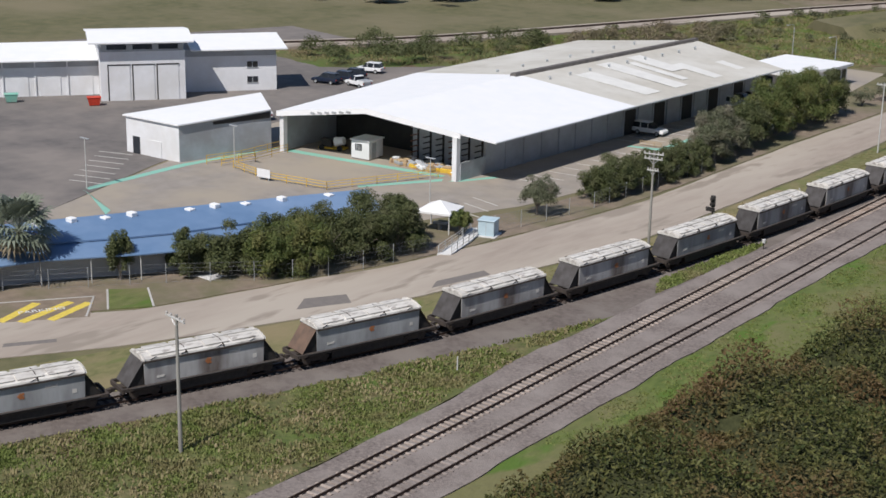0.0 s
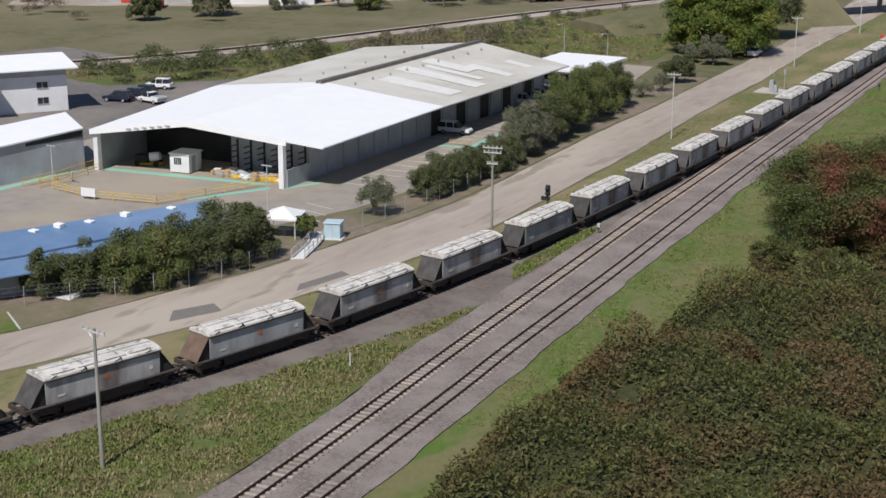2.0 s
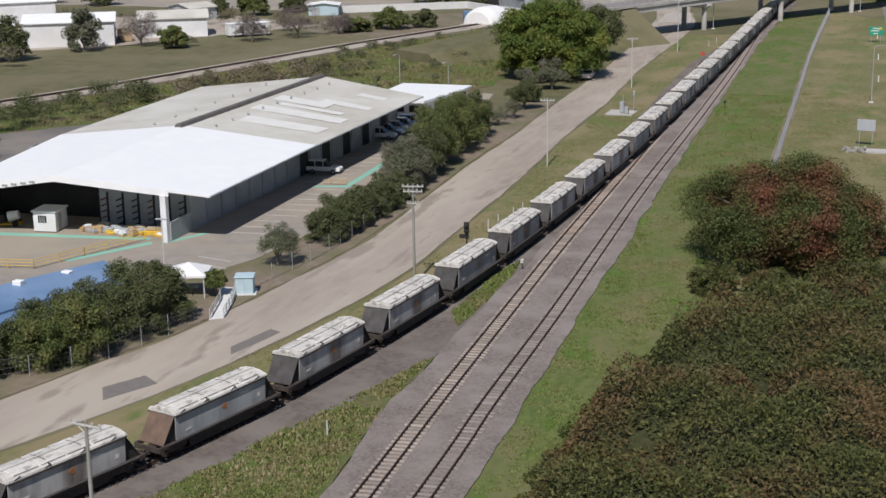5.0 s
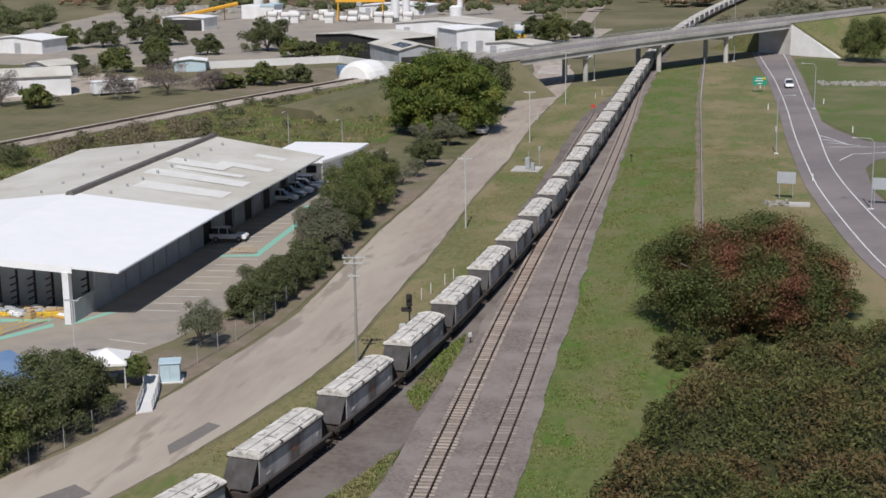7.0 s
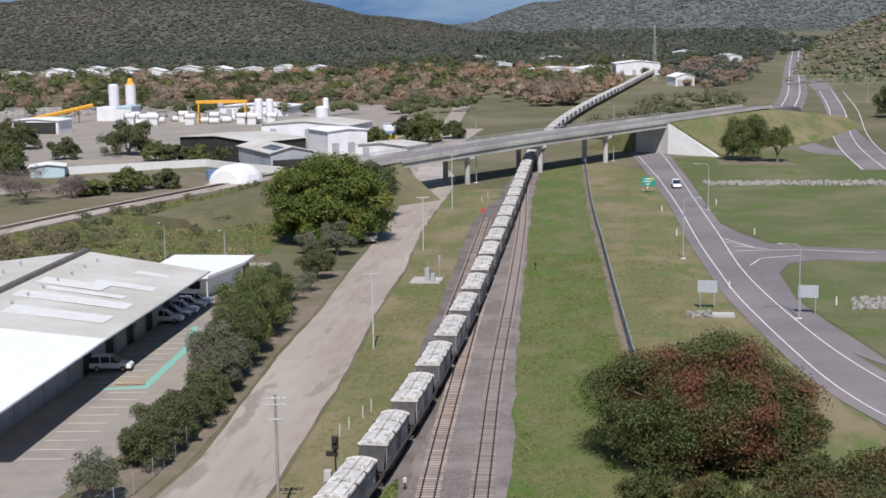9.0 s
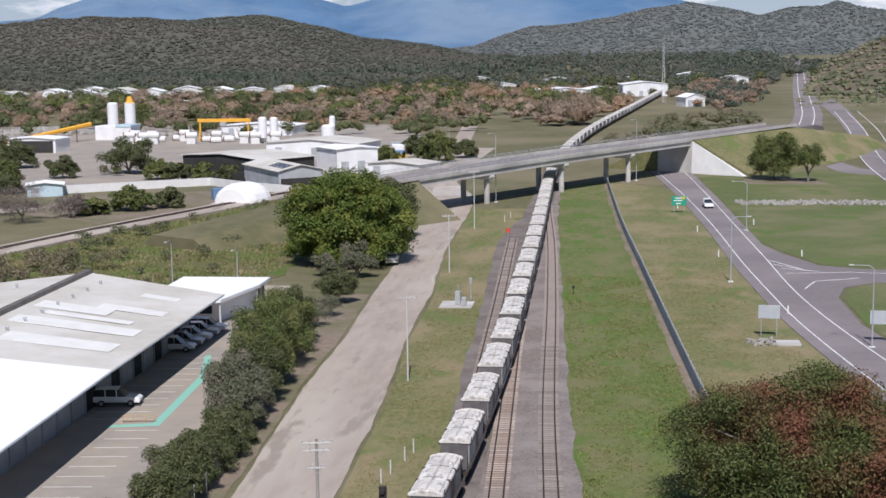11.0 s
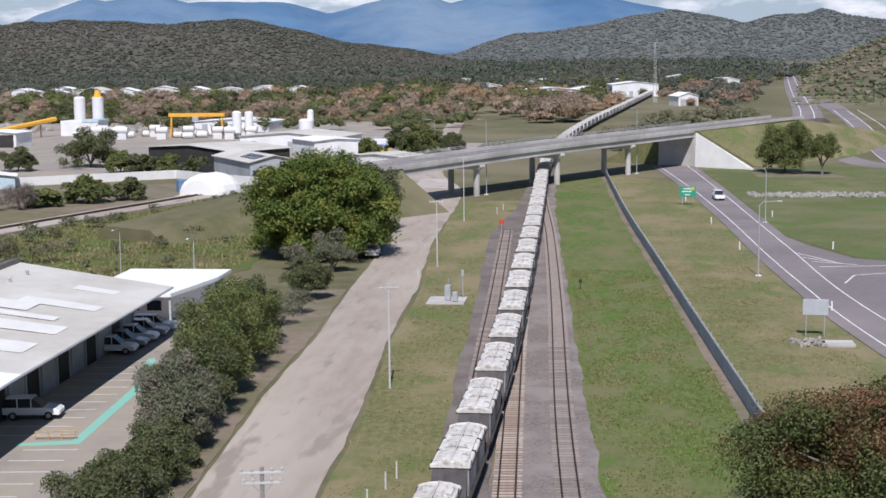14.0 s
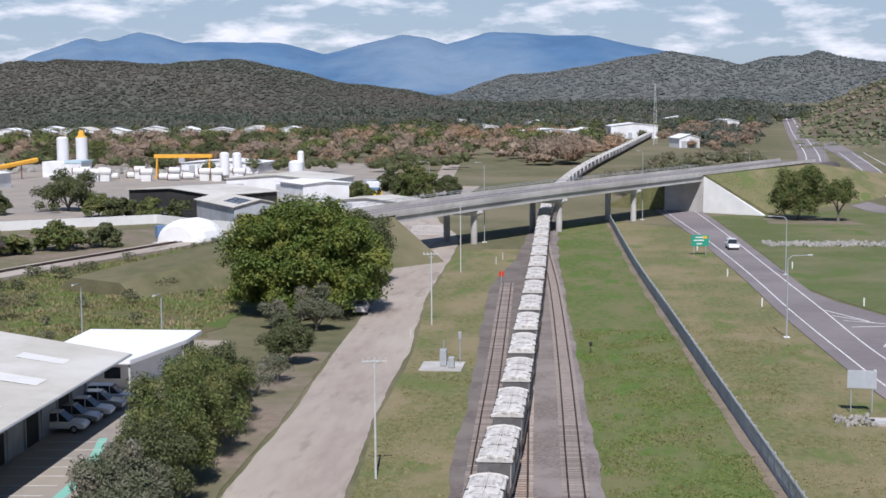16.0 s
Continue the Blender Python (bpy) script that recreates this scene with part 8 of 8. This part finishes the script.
hill("backdrop_hill_west", [(-40, 40), (-32, 54), (-26, 58), (-22.5, 59), (-20.5, 67), (-18.4, 70), (-16.3, 64), (-14.2, 68), (-12.7, 60), (-11.2, 48), (-9.9, 36), (-8.6, 32), (-7.3, 25), (-6.0, 14), (-4.6, 5), (-3, 0)], 1150, 2000, 2300, M["hill"], "dry wooded hill with grey-brown slopes", 3.0, 0.08, 26000, 2.9, "leaf_hill")
hill("backdrop_hill_east", [(-8, 0), (-5.6, 12), (-4.3, 40), (-3.4, 56), (-1.7, 60), (-0.4, 74), (0.9, 90), (2.8, 104), (3.8, 95), (5.3, 72), (6.3, 87), (7.6, 93), (8.2, 104), (9.0, 89), (10.6, 78), (13, 82), (20, 70), (30, 40)], 2300, 3500, 3900, M["hill_far"], "wooded hills tinted green-grey for haze", 8.0, 0.06, 16000, 5.0, "leaf_hill_far")
hill("backdrop_range", [(-40, 60), (-30, 70), (-24, 90), (-22.1, 109), (-21.3, 138), (-19.4, 183), (-18.8, 172), (-17.5, 202), (-15.7, 171), (-14.6, 176), (-13.3, 171), (-12.1, 170), (-10.5, 135), (-9.1, 160), (-7.5, 194), (-6.6, 184), (-5.8, 162), (-4.3, 192), (-2.3, 191), (-0.4, 186), (1.1, 153), (2.2, 139), (5, 90), (12, 40)], 3950, 4650, 4850, M["mountain"], "distant mountain range tinted blue for haze", 15.0, 0.04)
hill("backdrop_knoll", [(7.4, 0), (8.2, 11), (9.2, 21), (10.6, 33), (12, 38), (15, 44), (20, 46), (28, 30)], 700, 1350, 1700, M["knoll"], "near brown scrubby knoll", 21.0, 0.12, 3000, 3.6, "leaf_far")


tufts("bank_weeds", [(-116, 130), (-102, 178), (-91, 216), (-78, 250), (-64, 282), (-54, 284), (-47, 248), (-48, 172), (-84, 142)], 9000, 0.4, M["blade"], 33, "rough green weeds on the bank of the branch line", 0.06)

# containers and stacks in the lots beyond the branch line
for x, y, a, m, lab in ((-190, 196, -60, "red", "red steel shipping container in a gravel lot"), (-168, 222, -50, "blue_roof", "blue steel shipping container in a gravel lot"), (-150, 222, -50, "timber", "stack of raw timber packs in a gravel lot"), (-176, 190, -58, "red", "red steel shipping container in a gravel lot")):
    t = tagged(empty("shipping_container", pose(x, y, 0.05, 0, 0, a)), lab, "container")
    part("body", B(-3, 3, -1.2, 1.2, 0.1, 2.6, bev=0.03), M[m], t)
    for i in range(7):
        part("rib", B(-2.9 + i * .95, -2.8 + i * .95, -1.25, -1.19, 0.2, 2.5), M[m], t)
